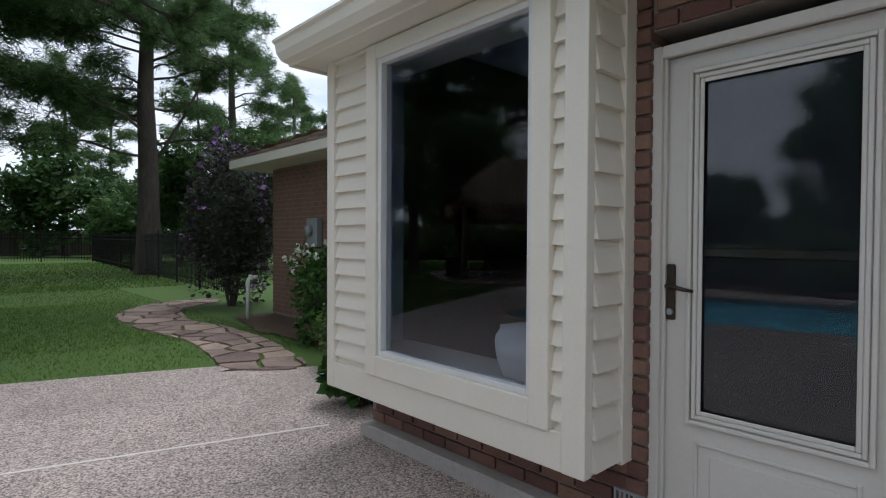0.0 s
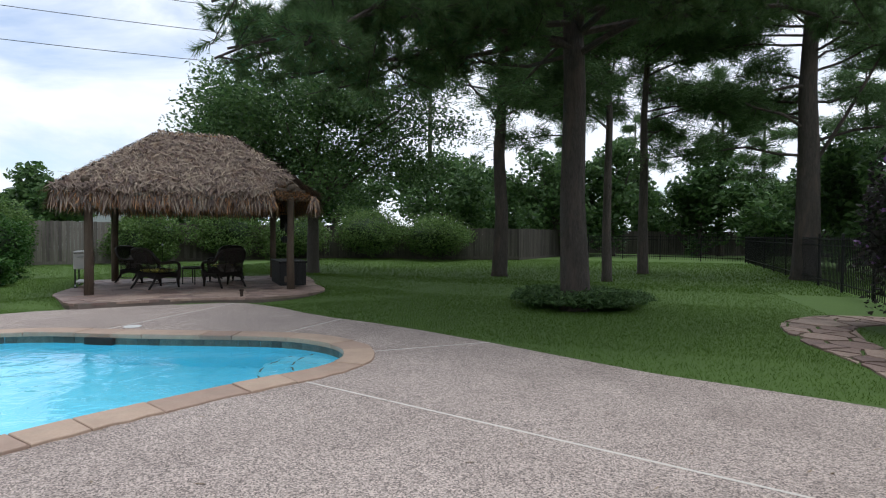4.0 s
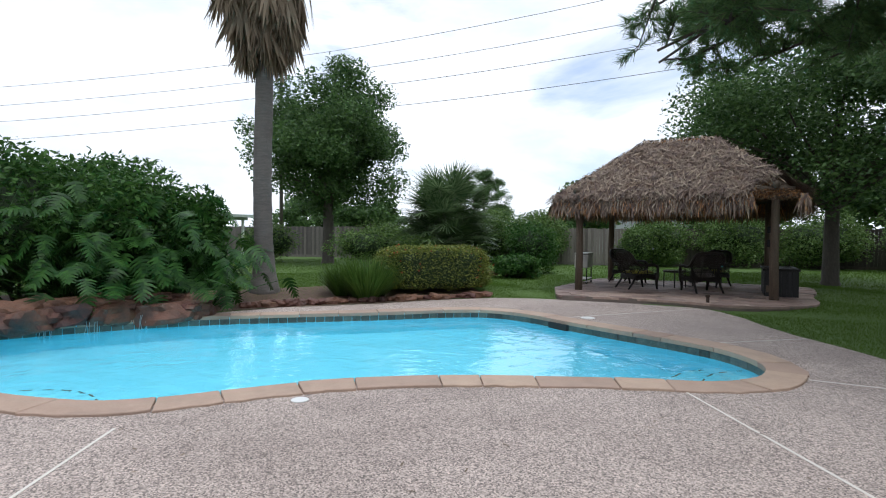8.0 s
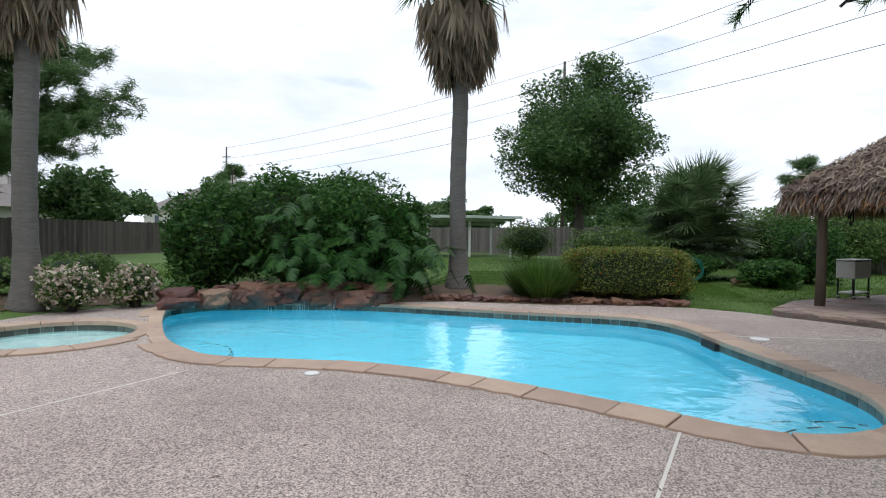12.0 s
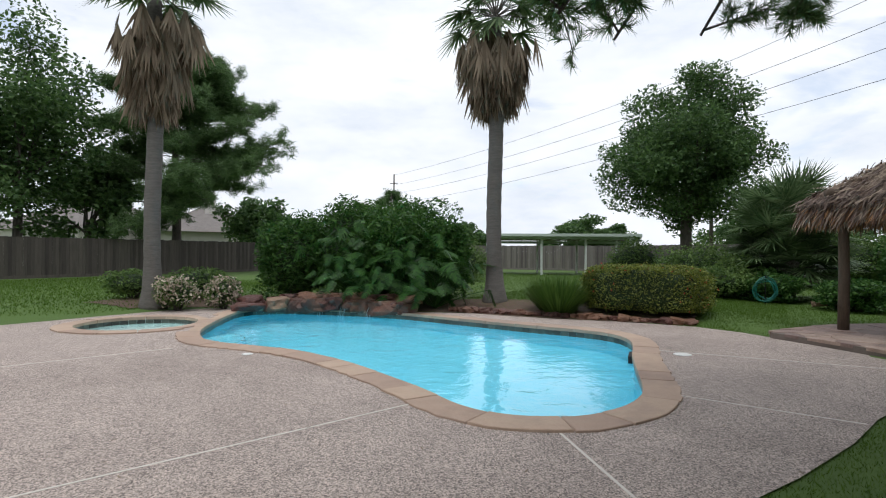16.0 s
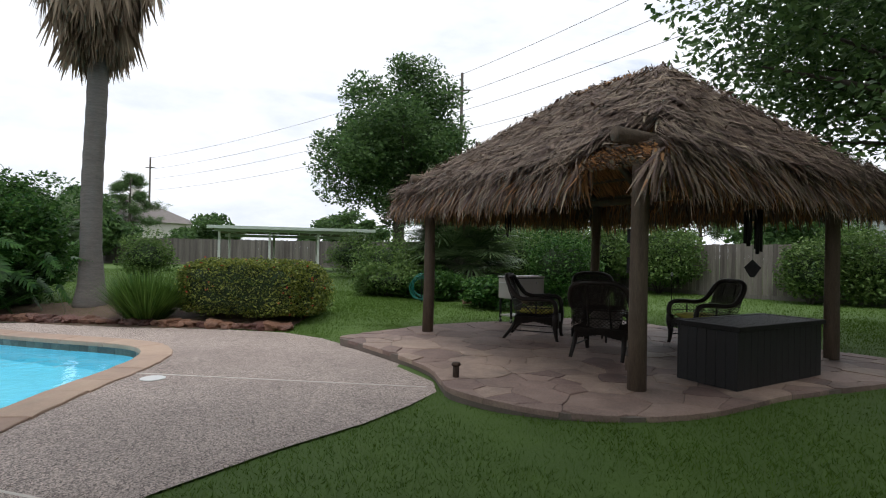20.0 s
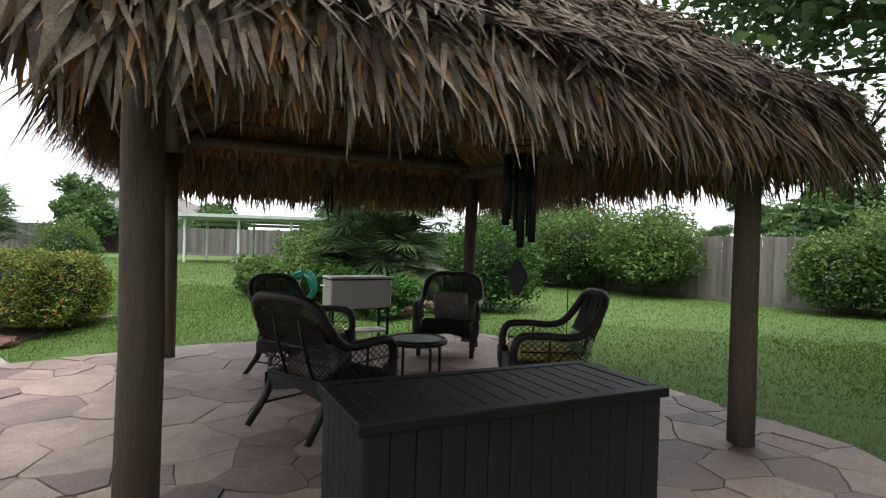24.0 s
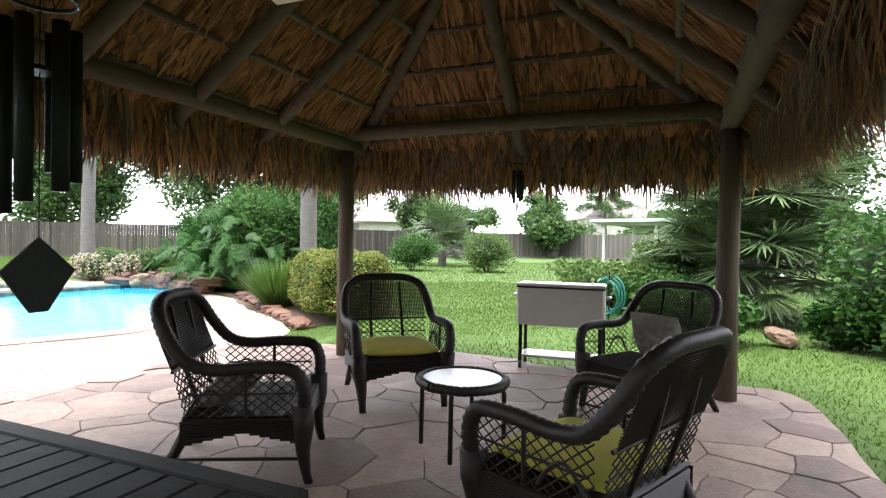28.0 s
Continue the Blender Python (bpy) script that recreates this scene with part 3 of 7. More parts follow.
def flagstones(name, loop, spacing, z0, z1, gap, mat, parent, seed):
    rng = np.random.RandomState(seed)
    lo, hi = loop.min(0) - 0.6, loop.max(0) + 0.6
    seeds = []
    for _ in range(6000):
        p = rng.uniform(lo, hi)
        r = spacing * rng.choice([0.5, 0.8, 1.3])
        if all(np.hypot(*(p - q)) > (r + rq) / 2 for q, rq in seeds):
            seeds.append((p, r))
    pts = np.array([p for p, r in seeds])
    ins = inside(loop, pts[:, 0], pts[:, 1])
    for i, p in enumerate(pts):
        poly = [p + np.array(v) for v in ((-2, -2), (2, -2), (2, 2), (-2, 2))]
        order = np.argsort(np.sum((pts - p) ** 2, 1))[1:22]
        for j in order:
            share = 0.5 + (seeds[i][1] ** 2 - seeds[j][1] ** 2) / (8 * np.sum((pts[j] - p) ** 2))
            poly = clip_half(poly, p + (pts[j] - p) * share, pts[j] - p)
        rough = []
        for k, v in enumerate(poly):
            w = poly[(k + 1) % len(poly)]
            cuts = max(1, int(np.linalg.norm(w - v) / 0.11))
            for c in range(cuts):
                q = v + (w - v) * c / cuts
                q3 = Vector((q[0] * 2.1, q[1] * 2.1, seed))
                fine = q3 * 4.0
                rough.append(q + 0.06 * np.array((noise.noise(q3), noise.noise(q3 + Vector((9, 4, 2))))) + 0.022 * np.array((noise.noise(fine), noise.noise(fine + Vector((5, 8, 1))))))
        within = inside(loop, [v[0] for v in rough], [v[1] for v in rough])
        if not (ins[i] or np.sum(within) >= 4):
            continue
        poly = [v if inside(loop, [v[0]], [v[1]])[0] else nearest_on(loop, v) for v in rough]
        c = np.mean(poly, axis=0)
        ring = [c + (v - c) * max(0.5, 1 - gap / (np.linalg.norm(v - c) + 1e-6)) for v in poly]
        h = z1 + rng.uniform(-0.006, 0.006)
        bm = bmesh.new()
        low, top = [bm.verts.new((*v, z0)) for v in ring], [bm.verts.new((*v, h - 0.004)) for v in ring]
        up = [bm.verts.new((*(c + (v - c) * max(0.8, 1 - 0.004 / (np.linalg.norm(v - c) + 1e-6))), h + rng.uniform(-0.002, 0.002))) for v in ring]
        m = len(ring)
        for k in range(m):
            j = (k + 1) % m
            bm.faces.new((low[k], low[j], top[j], top[k]))
            bm.faces.new((top[k], top[j], up[j], up[k]))
        bm.faces.new(up)
        bmesh.ops.recalc_face_normals(bm, faces=bm.faces)
        part(name, bm, mat, parent)


patio = thing("pavement_patio", pose(0, 0, 0), "rose and grey flagstone patio with dark joints", "patio", kind="structure")
bm = bmesh.new()
inner_patio = offset_loop(PATIO, -0.02)
walls(bm, inner_patio, -0.08, PATIO_Z - 0.012, False)
part("patio_edge", bm, "mortar", patio)
sheet("patio_bed", inner_patio, [], PATIO_Z - 0.012, "mortar", patio)
flagstones("flagstone", PATIO, 0.44, PATIO_Z - 0.05, PATIO_Z, 0.0042, "flag", patio, 11)

# garden path of flagstones past the house
PATH_LOOP = smooth_loop([(2.1, 5.55), (2.75, 5.1), (3.1, 6.4), (3.15, 8.0), (2.95, 9.6), (3.4, 10.8), (4.3, 11.45), (4.3, 12.1), (3.2, 12.0), (2.25, 10.8), (2.05, 9.2), (2.3, 7.6), (2.2, 6.4)], 4)[::-1]
garden_path = thing("pavement_path", pose(0, 0, 0), "irregular flagstone garden path in the grass", "path", kind="structure")
flagstones("flagstone", PATH_LOOP, 0.55, -0.05, 0.012, 0.03, "flag", garden_path, 12)


# ---- house: bay window, door, brick, wing ----
X0, XW = 1.85, 2.16
BY0, BY1, BZ0, BZ1 = 1.21, 3.13, 0.38, 2.47


def siding(bm, x, y0, y1, z0, z1, pitch=0.135):
    z = z0
    while z < z1 - 0.02:
        h = min(pitch, z1 - z)
        vs = [bm.verts.new(p) for p in ((x - 0.036, y0, z), (x - 0.036, y1, z), (x - 0.004, y1, z + h + 0.004), (x - 0.004, y0, z + h + 0.004),
                                        (x + 0.01, y0, z), (x + 0.01, y1, z), (x + 0.01, y1, z + h), (x + 0.01, y0, z + h))]
        for f in ((0, 3, 2, 1), (0, 1, 5, 4), (0, 4, 7, 3), (1, 2, 6, 5)):
            bm.faces.new([vs[i] for i in f])
        z += pitch


def house():
    bay = thing("wall_bay", pose(0, 0, 0), "cream lap siding bay with a large fixed window", "bay window", kind="structure")
    GY0, GY1, GZ0, GZ1 = 1.47, 2.59, 0.66, 2.375
    # boards left and right of the window, above and below
    for (y0, y1, z0, z1) in ((BY0 + 0.10, GY0 - 0.10, BZ0 + 0.10, BZ1 - 0.0), (GY1 + 0.10, BY1 - 0.07, BZ0 + 0.10, BZ1 - 0.0)):
        zz = z0
        while zz < z1 - 0.03:
            bm = bmesh.new()
            siding(bm, X0 + 0.012, y0, y1, zz, min(zz + 0.105, z1), 0.105)
            part("siding_board", bm, "siding", bay)
            zz += 0.105
    part("corner_board", boxes([((X0 - 0.034, BY0 - 0.012, BZ0), (X0 + 0.02, BY0 + 0.10, BZ1))], 0.003), "trim", bay)
    part("corner_board", boxes([((X0 - 0.034, BY1 - 0.07, BZ0), (X0 + 0.02, BY1 + 0.012, BZ1))], 0.003), "trim", bay)
    part("skirt_board", boxes([((X0 - 0.03, BY0 + 0.10, BZ0), (X0 + 0.02, BY1 - 0.07, BZ0 + 0.165))], 0.003), "trim", bay)
    part("head_board", boxes([((X0 - 0.028, BY0 + 0.10, BZ1 - 0.02), (X0 + 0.02, BY1 - 0.07, BZ1))], 0.003), "trim", bay)
    for y0, y1, z0, z1 in ((GY0 - 0.10, GY0, GZ0 - 0.12, GZ1 + 0.085), (GY1, GY1 + 0.10, GZ0 - 0.12, GZ1 + 0.085), (GY0, GY1, GZ0 - 0.12, GZ0), (GY0, GY1, GZ1, GZ1 + 0.085)):
        part("window_trim", boxes([((X0 - 0.048, y0, z0), (X0 + 0.03, y1, z1))], 0.004), "trim", bay)
    # side walls of the bay, its back lining, floor and roof soffit
    for y0, y1, nm in ((BY0, BY0 + 0.10, "side_wall"), (BY1 - 0.10, BY1, "side_wall")):
        part(nm, boxes([((X0 + 0.02, y0, BZ0), (XW + 0.05, y1, BZ1))]), "trim", bay)
    zz = BZ0 + 0.02
    while zz < BZ1 - 0.1:
        bm = bmesh.new()
        vs = [bm.verts.new(q) for q in ((X0 + 0.022, BY0 - 0.03, zz), (XW - 0.09, BY0 - 0.03, zz), (XW - 0.09, BY0 - 0.003, zz + 0.137), (X0 + 0.022, BY0 - 0.003, zz + 0.137),
                                        (X0 + 0.022, BY0 - 0.001, zz), (XW - 0.09, BY0 - 0.001, zz))]
        for f in ((0, 1, 2, 3), (0, 4, 5, 1), (0, 3, 4), (1, 5, 2)):
            bm.faces.new([vs[i] for i in f])
        part("siding_board", bm, "siding", bay)
        zz += 0.135
    part("corner_board", boxes([((XW - 0.09, BY0 - 0.034, BZ0), (XW + 0.0, BY0 - 0.001, BZ1))], 0.003), "trim", bay)
    part("bay_floor", boxes([((X0 + 0.02, BY0 + 0.1, BZ0), (XW + 0.05, BY1 - 0.1, BZ0 + 0.08))]), "trim", bay)
    win = thing("window_1", pose(0, 0, 0), "tall dark fixed picture window", "window", kind="structure")
    for y0, y1, z0, z1 in ((GY0, GY0 + 0.03, GZ0, GZ1), (GY1 - 0.03, GY1, GZ0, GZ1), (GY0 + 0.03, GY1 - 0.03, GZ0, GZ0 + 0.03), (GY0 + 0.03, GY1 - 0.03, GZ1 - 0.03, GZ1)):
        part("window_frame", boxes([((X0 - 0.03, y0, z0), (X0 + 0.05, y1, z1))], 0.003), "pvc", win)
    pane = part("pane", boxes([((X0 + 0.012, GY0 + 0.03, GZ0 + 0.03), (X0 + 0.018, GY1 - 0.03, GZ1 - 0.03))]), "glass", win)
    pane.visible_shadow = False
    # dim room behind the glass
    room = thing("wall_room", pose(0, 0, 0), "dim room behind the window", "interior", kind="structure")
    part("back_wall", boxes([((5.2, -1.0, 0.0), (5.3, 6.0, 3.2))]), "room", room)
    part("room_wall", boxes([((XW + 0.06, 3.02, 0.0), (5.2, 3.12, 3.2))]), "room", room)
    part("room_wall", boxes([((XW + 0.20, -0.6, 0.0), (5.2, -0.5, 3.2))]), "room", room)
    part("room_ceiling", boxes([((XW + 0.06, -0.6, 2.75), (5.2, 3.12, 2.85))]), "room", room)
    part("room_floor", boxes([((XW + 0.06, -0.6, 0.12), (5.2, 3.02, 0.2))]), "room", room)
    part("window_seat", boxes([((X0 + 0.08, BY0 + 0.1, 0.58), (XW + 0.25, BY1 - 0.1, 0.62))]), "trim", room)
    # brick below the bay, and beside the door
    base = thing("wall_brick_base", pose(0, 0, 0), "red brown brick base below the bay", "brick wall", kind="structure")
    part("backing", boxes([((XW + 0.012, BY0 - 0.05, 0.0), (XW + 0.10, 3.12, BZ0 - 0.003))]), "brickwall", base)
    part("footing", boxes([((XW - 0.10, BY0 - 0.2, -0.1), (XW + 0.01, 3.12, 0.085))], 0.01), "concrete", base)
    bricks(base, lambda s, z: (XW, s, z), BY0 - 0.04, 3.1, 0.09, BZ0 - 0.005, "y")
    jamb = thing("wall_brick_pier", pose(0, 0, 0), "narrow red brown brick pier beside the door", "brick wall", kind="structure")
    part("backing", boxes([((XW + 0.012, 1.115, 0.0), (XW + 0.2, 1.205, 3.0))]), "brickwall", jamb)
    z = 0.09
    while z < 2.95:
        part("brick", boxes([((XW - 0.01, 1.112, z), (XW + 0.19, 1.2, z + 0.062))], 0.004), "brick", jamb)
        z += 0.0745
    head = thing("wall_brick_head", pose(0, 0, 0), "red brown brick above the door", "brick wall", kind="structure")
    part("backing", boxes([((XW + 0.012, -3.0, 2.22), (XW + 0.2, 1.11, 3.1))]), "brickwall", head)
    bricks(head, lambda s, z: (XW, s, z), -1.2, 1.1, 2.225, 3.0, "y")
    low = thing("wall_main", pose(0, 0, 0), "red brown brick house wall", "brick wall", kind="structure")
    part("backing", boxes([((XW + 0.012, -8.0, 0.0), (XW + 0.2, 0.22, 2.22))]), "brickwall", low)
    part("backing", boxes([((XW + 0.012, -8.0, 2.22), (XW + 0.2, -3.0, 3.1))]), "brickwall", low)
    part("backing", boxes([((XW + 0.05, BY0, BZ1), (XW + 0.2, 3.12, 3.1))]), "brickwall", low)
    part("backing", boxes([((XW + 0.2, 3.02, 0.0), (4.3, 3.12, 3.1))]), "brickwall", low)


def bricks(parent, place, s0, s1, z0, z1, axis, length=0.2, height=0.062, mat="brick"):
    """Running bond; the faces stand proud of the mortar."""
    z, row = z0, 0
    while z + height <= z1 + 0.001:
        s = s0 - (0.1 if row % 2 else 0)
        while s < s1:
            a, b = max(s, s0), min(s + length - 0.011, s1)
            if b - a > 0.03:
                x, y, zz = place((a + b) / 2, z)
                if axis == "y":
                    part("brick", boxes([((x - 0.008, a, z), (x + 0.05, b, z + height))], 0.004), mat, parent)
                else:
                    part("brick", boxes([((a, y - 0.008, z), (b, y + 0.05, z + height))], 0.004), mat, parent)
            s += length
        z += height + 0.0125
        row += 1


house()


def door():
    XD, Y0, Y1, Z0, Z1 = XW + 0.07, 0.28, 1.075, 0.075, 2.105
    fr = thing("door_frame", pose(0, 0, 0), "off white door frame with moulded casing", "door frame", kind="structure")
    for y0, y1, z0, z1 in ((Y1, Y1 + 0.045, 0.05, Z1 + 0.05), (Y0 - 0.045, Y0, 0.05, Z1 + 0.05), (Y0, Y1, Z1, Z1 + 0.05)):
        part("casing", boxes([((XW + 0.02, y0, z0), (XD + 0.08, y1, z1))], 0.004), "door", fr)
        part("stop", boxes([((XW + 0.045, y0 - 0.012, z0), (XD - 0.004, y1 + 0.0, z1))], 0.003), "door", fr)
    part("threshold", boxes([((XW - 0.02, Y0 - 0.05, 0.0), (XD + 0.1, Y1 + 0.05, 0.07))], 0.006), "greymetal", fr)
    d = thing("door_1", pose(XD, Y0, Z0), "off white storm door with a tall dark glass and lower panel", "door", kind="structure")
    G = (0.10, 0.66, 0.545, 1.93)          # y0, y1, z0, z1 of the glass
    W, H = Y1 - Y0, Z1 - Z0
    for y0, y1, z0, z1 in ((0.003, G[0], 0, H), (G[1], W - 0.003, 0, H), (G[0], G[1], 0, G[2]), (G[0], G[1], G[3], H)):
        part("panel", boxes([((0, y0, z0), (0.045, y1, z1))]), "door", d)
    for k, (o, dx) in enumerate(((0.0, 0.022), (0.022, 0.014), (0.04, 0.008))):
        for y0, y1, z0, z1 in ((G[0] - 0.035 + o, G[0] - 0.018 + o, G[2] - 0.035 + o, G[3] + 0.035 - o), (G[1] + 0.018 - o, G[1] + 0.035 - o, G[2] - 0.035 + o, G[3] + 0.035 - o),
                               (G[0] - 0.018 + o, G[1] + 0.018 - o, G[2] - 0.035 + o, G[2] - 0.018 + o), (G[0] - 0.018 + o, G[1] + 0.018 - o, G[3] + 0.018 - o, G[3] + 0.035 - o)):
            part("moulding", boxes([((-dx, y0, z0), (0.001, y1, z1))], 0.003), "door", d)
    for y0, y1, z0, z1 in ((0.10, 0.115, 0.12, 0.44), (0.645, 0.66, 0.12, 0.44), (0.115, 0.645, 0.12, 0.135), (0.115, 0.645, 0.425, 0.44)):
        part("moulding", boxes([((-0.01, y0, z0), (0.001, y1, z1))], 0.003), "door", d)
    part("raised_panel", boxes([((-0.005, 0.16, 0.17), (0.001, 0.60, 0.39))], 0.004), "door", d)
    glass = part("pane", boxes([((0.012, G[0], G[2]), (0.018, G[1], G[3]))]), "glass", d)
    glass.visible_shadow = False
    part("meeting_rail", boxes([((0.02, G[0], 1.20), (0.03, G[1], 1.235))], 0.003), "bronze", d)
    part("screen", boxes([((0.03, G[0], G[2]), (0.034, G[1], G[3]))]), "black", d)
    plate = part("handle_plate", boxes([((-0.012, 0.745, 0.93), (0.0, 0.785, 1.165))], 0.005), "bronze", d, "dark bronze handle plate")
    bm = bmesh.new()
    tube(bm, [(-0.01, 0.765, 1.075), (-0.045, 0.765, 1.075), (-0.052, 0.75, 1.077), (-0.052, 0.70, 1.066), (-0.05, 0.655, 1.06)], [0.011, 0.011, 0.011, 0.009, 0.006], 8)
    part("lever", bm, "bronze", plate, smooth=True)
    bm = bmesh.new()
    tube(bm, [(-0.02, 0.765, 0.965), (-0.011, 0.765, 0.965)], 0.014, 12)
    part("cylinder", bm, "greymetal", plate)


door()


def bay_roof():
    r = thing("roof_bay", pose(0, 0, 0), "small shingled roof over the bay with cream gutter", "roof", kind="structure")
    part("soffit", boxes([((X0 - 0.20, BY0 - 6.0, BZ1 - 0.0), (XW + 0.2, BY1 + 0.16, BZ1 + 0.03))]), "trim", r)
    part("fascia", boxes([((X0 - 0.22, BY0 - 6.0, BZ1 - 0.02), (X0 - 0.20, BY1 + 0.18, BZ1 + 0.13))], 0.003), "trim", r)
    part("fascia", boxes([((X0 - 0.20, BY1 + 0.16, BZ1 - 0.02), (4.0, BY1 + 0.18, BZ1 + 0.13))], 0.003), "trim", r)
    bm = bmesh.new()
    prof = [(0.0, 0.0), (-0.05, 0.01), (-0.085, 0.05), (-0.095, 0.105), (-0.115, 0.115), (-0.115, 0.13), (0.0, 0.13)]
    rings = []
    for y in (BY0 - 6.0, BY1 + 0.18):
        rings.append([bm.verts.new((X0 - 0.22 + a, y, BZ1 + b - 0.005)) for a, b in prof])
    for i in range(len(prof)):
        j = (i + 1) % len(prof)
        bm.faces.new((rings[0][i], rings[0][j], rings[1][j], rings[1][i]))
    bm.faces.new(rings[1])
    part("gutter", bm, "trim", r)
    for i in range(8):
        x = X0 - 0.28 + i * 0.14
        part("shingle_course", boxes([((x, BY0 - 6.0, 0), (x + 0.17, BY1 + 0.20, 0.012))], 0, Matrix.Translation((0, 0, BZ1 + 0.13 + i * 0.062))), "shingle", r)


bay_roof()


def wing():
    """Brick wing of the house with a hip roof, beyond the planting."""
    WX, WY1 = 4.3, 9.1
    w = thing("wall_wing", pose(0, 0, 0), "red brown brick wing of the house", "brick wall", kind="structure")
    part("backing", boxes([((WX + 0.012, 3.1, 0.0), (WX + 0.2, WY1, 2.6))]), "brickwall", w)
    part("backing", boxes([((WX + 0.2, WY1 - 0.2, 0.0), (14.0, WY1 - 0.012, 2.6))]), "brickwall", w)
    bm = bmesh.new()
    z, row = 0.05, 0
    while z < 2.5:
        s = 5.4 - (0.1 if row % 2 else 0)
        while s < WY1:
            box(bm, (WX, s, z), (WX + 0.04, min(s + 0.19, WY1), z + 0.062))
            s += 0.2
        z += 0.0745
        row += 1
    tagged(part("bricks", bm, "brick", w), "courses of red brown brick", kind="stuff")
    r = thing("roof_wing", pose(0, 0, 0), "brown shingled hip roof with cream gutter", "roof", kind="structure")
    ex, ey, ez, pitch = WX - 0.45, WY1 + 0.45, 2.55, 0.45
    part("soffit", boxes([((ex, 3.6, ez - 0.02), (WX + 0.1, ey, ez + 0.01)), ((WX + 0.1, WY1 - 0.1, ez - 0.02), (14.4, ey, ez + 0.01))]), "trim", r)
    part("fascia", boxes([((ex - 0.10, 3.6, ez - 0.02), (ex, ey + 0.10, ez + 0.13))], 0.012), "trim", r)
    part("fascia", boxes([((ex, ey, ez - 0.02), (14.4, ey + 0.10, ez + 0.13))], 0.012), "trim", r)
    n, run = 26, 5.0
    bm = bmesh.new()
    rng = random.Random(4)
    for i in range(n):
        a, b = run * i / n, run * (i + 1) / n + 0.05
        za, zb = ez + 0.13 + a * pitch + 0.02, ez + 0.13 + b * pitch
        y = 3.3
        top_y = ey + 0.1 - a
        while y < top_y:
            e = min(y + 0.30, top_y)
            h = rng.uniform(0.0, 0.012)
            vs = [bm.verts.new(p) for p in ((ex - 0.1 + a, y, za + h), (ex - 0.1 + a, e, za + h), (ex - 0.1 + b, min(e, top_y), zb), (ex - 0.1 + b, y, zb), (ex - 0.1 + a, y, za - 0.02), (ex - 0.1 + a, e, za - 0.02))]
            bm.faces.new((vs[0], vs[3], vs[2], vs[1]))
            bm.faces.new((vs[0], vs[1], vs[5], vs[4]))
            y = e + 0.004
        x = ex - 0.1 + a
        while x < 12:
            e = x + 0.30
            vs = [bm.verts.new(p) for p in ((x, ey + 0.1 - a, za), (e, ey + 0.1 - a, za), (e, ey + 0.1 - b, zb), (x, ey + 0.1 - b, zb))]
            bm.faces.new(vs)
            x = e + 0.004
    part("shingles", bm, "shingle", r)["kind"] = "stuff"


wing()


# ---- palapa: four posts, beams, rafters and a thatched hip roof ----
PC = Vector((-10.74, 11.695, PATIO_Z))
PU = Vector((0.745, 0.667, 0)).normalized()
PV = Vector((-PU.y, PU.x, 0))
PAL = Matrix(((PU.x, PV.x, 0, PC.x), (PU.y, PV.y, 0, PC.y), (0, 0, 1, PC.z), (0, 0, 0, 1)))
HU, HV, BEAM = 2.08, 1.885, 2.30
OV, RIDGE, RU, EAVE = 0.58, 3.74, 0.85, 2.16
EU, EV = HU + OV, HV + OV - 0.2
S1, S2 = (RIDGE - EAVE) / EV, (RIDGE - EAVE) / (EU - RU)


def roof_z(u, v):
    return EAVE + np.minimum((EV - np.abs(v)) * S1, (EU - np.abs(u)) * S2)


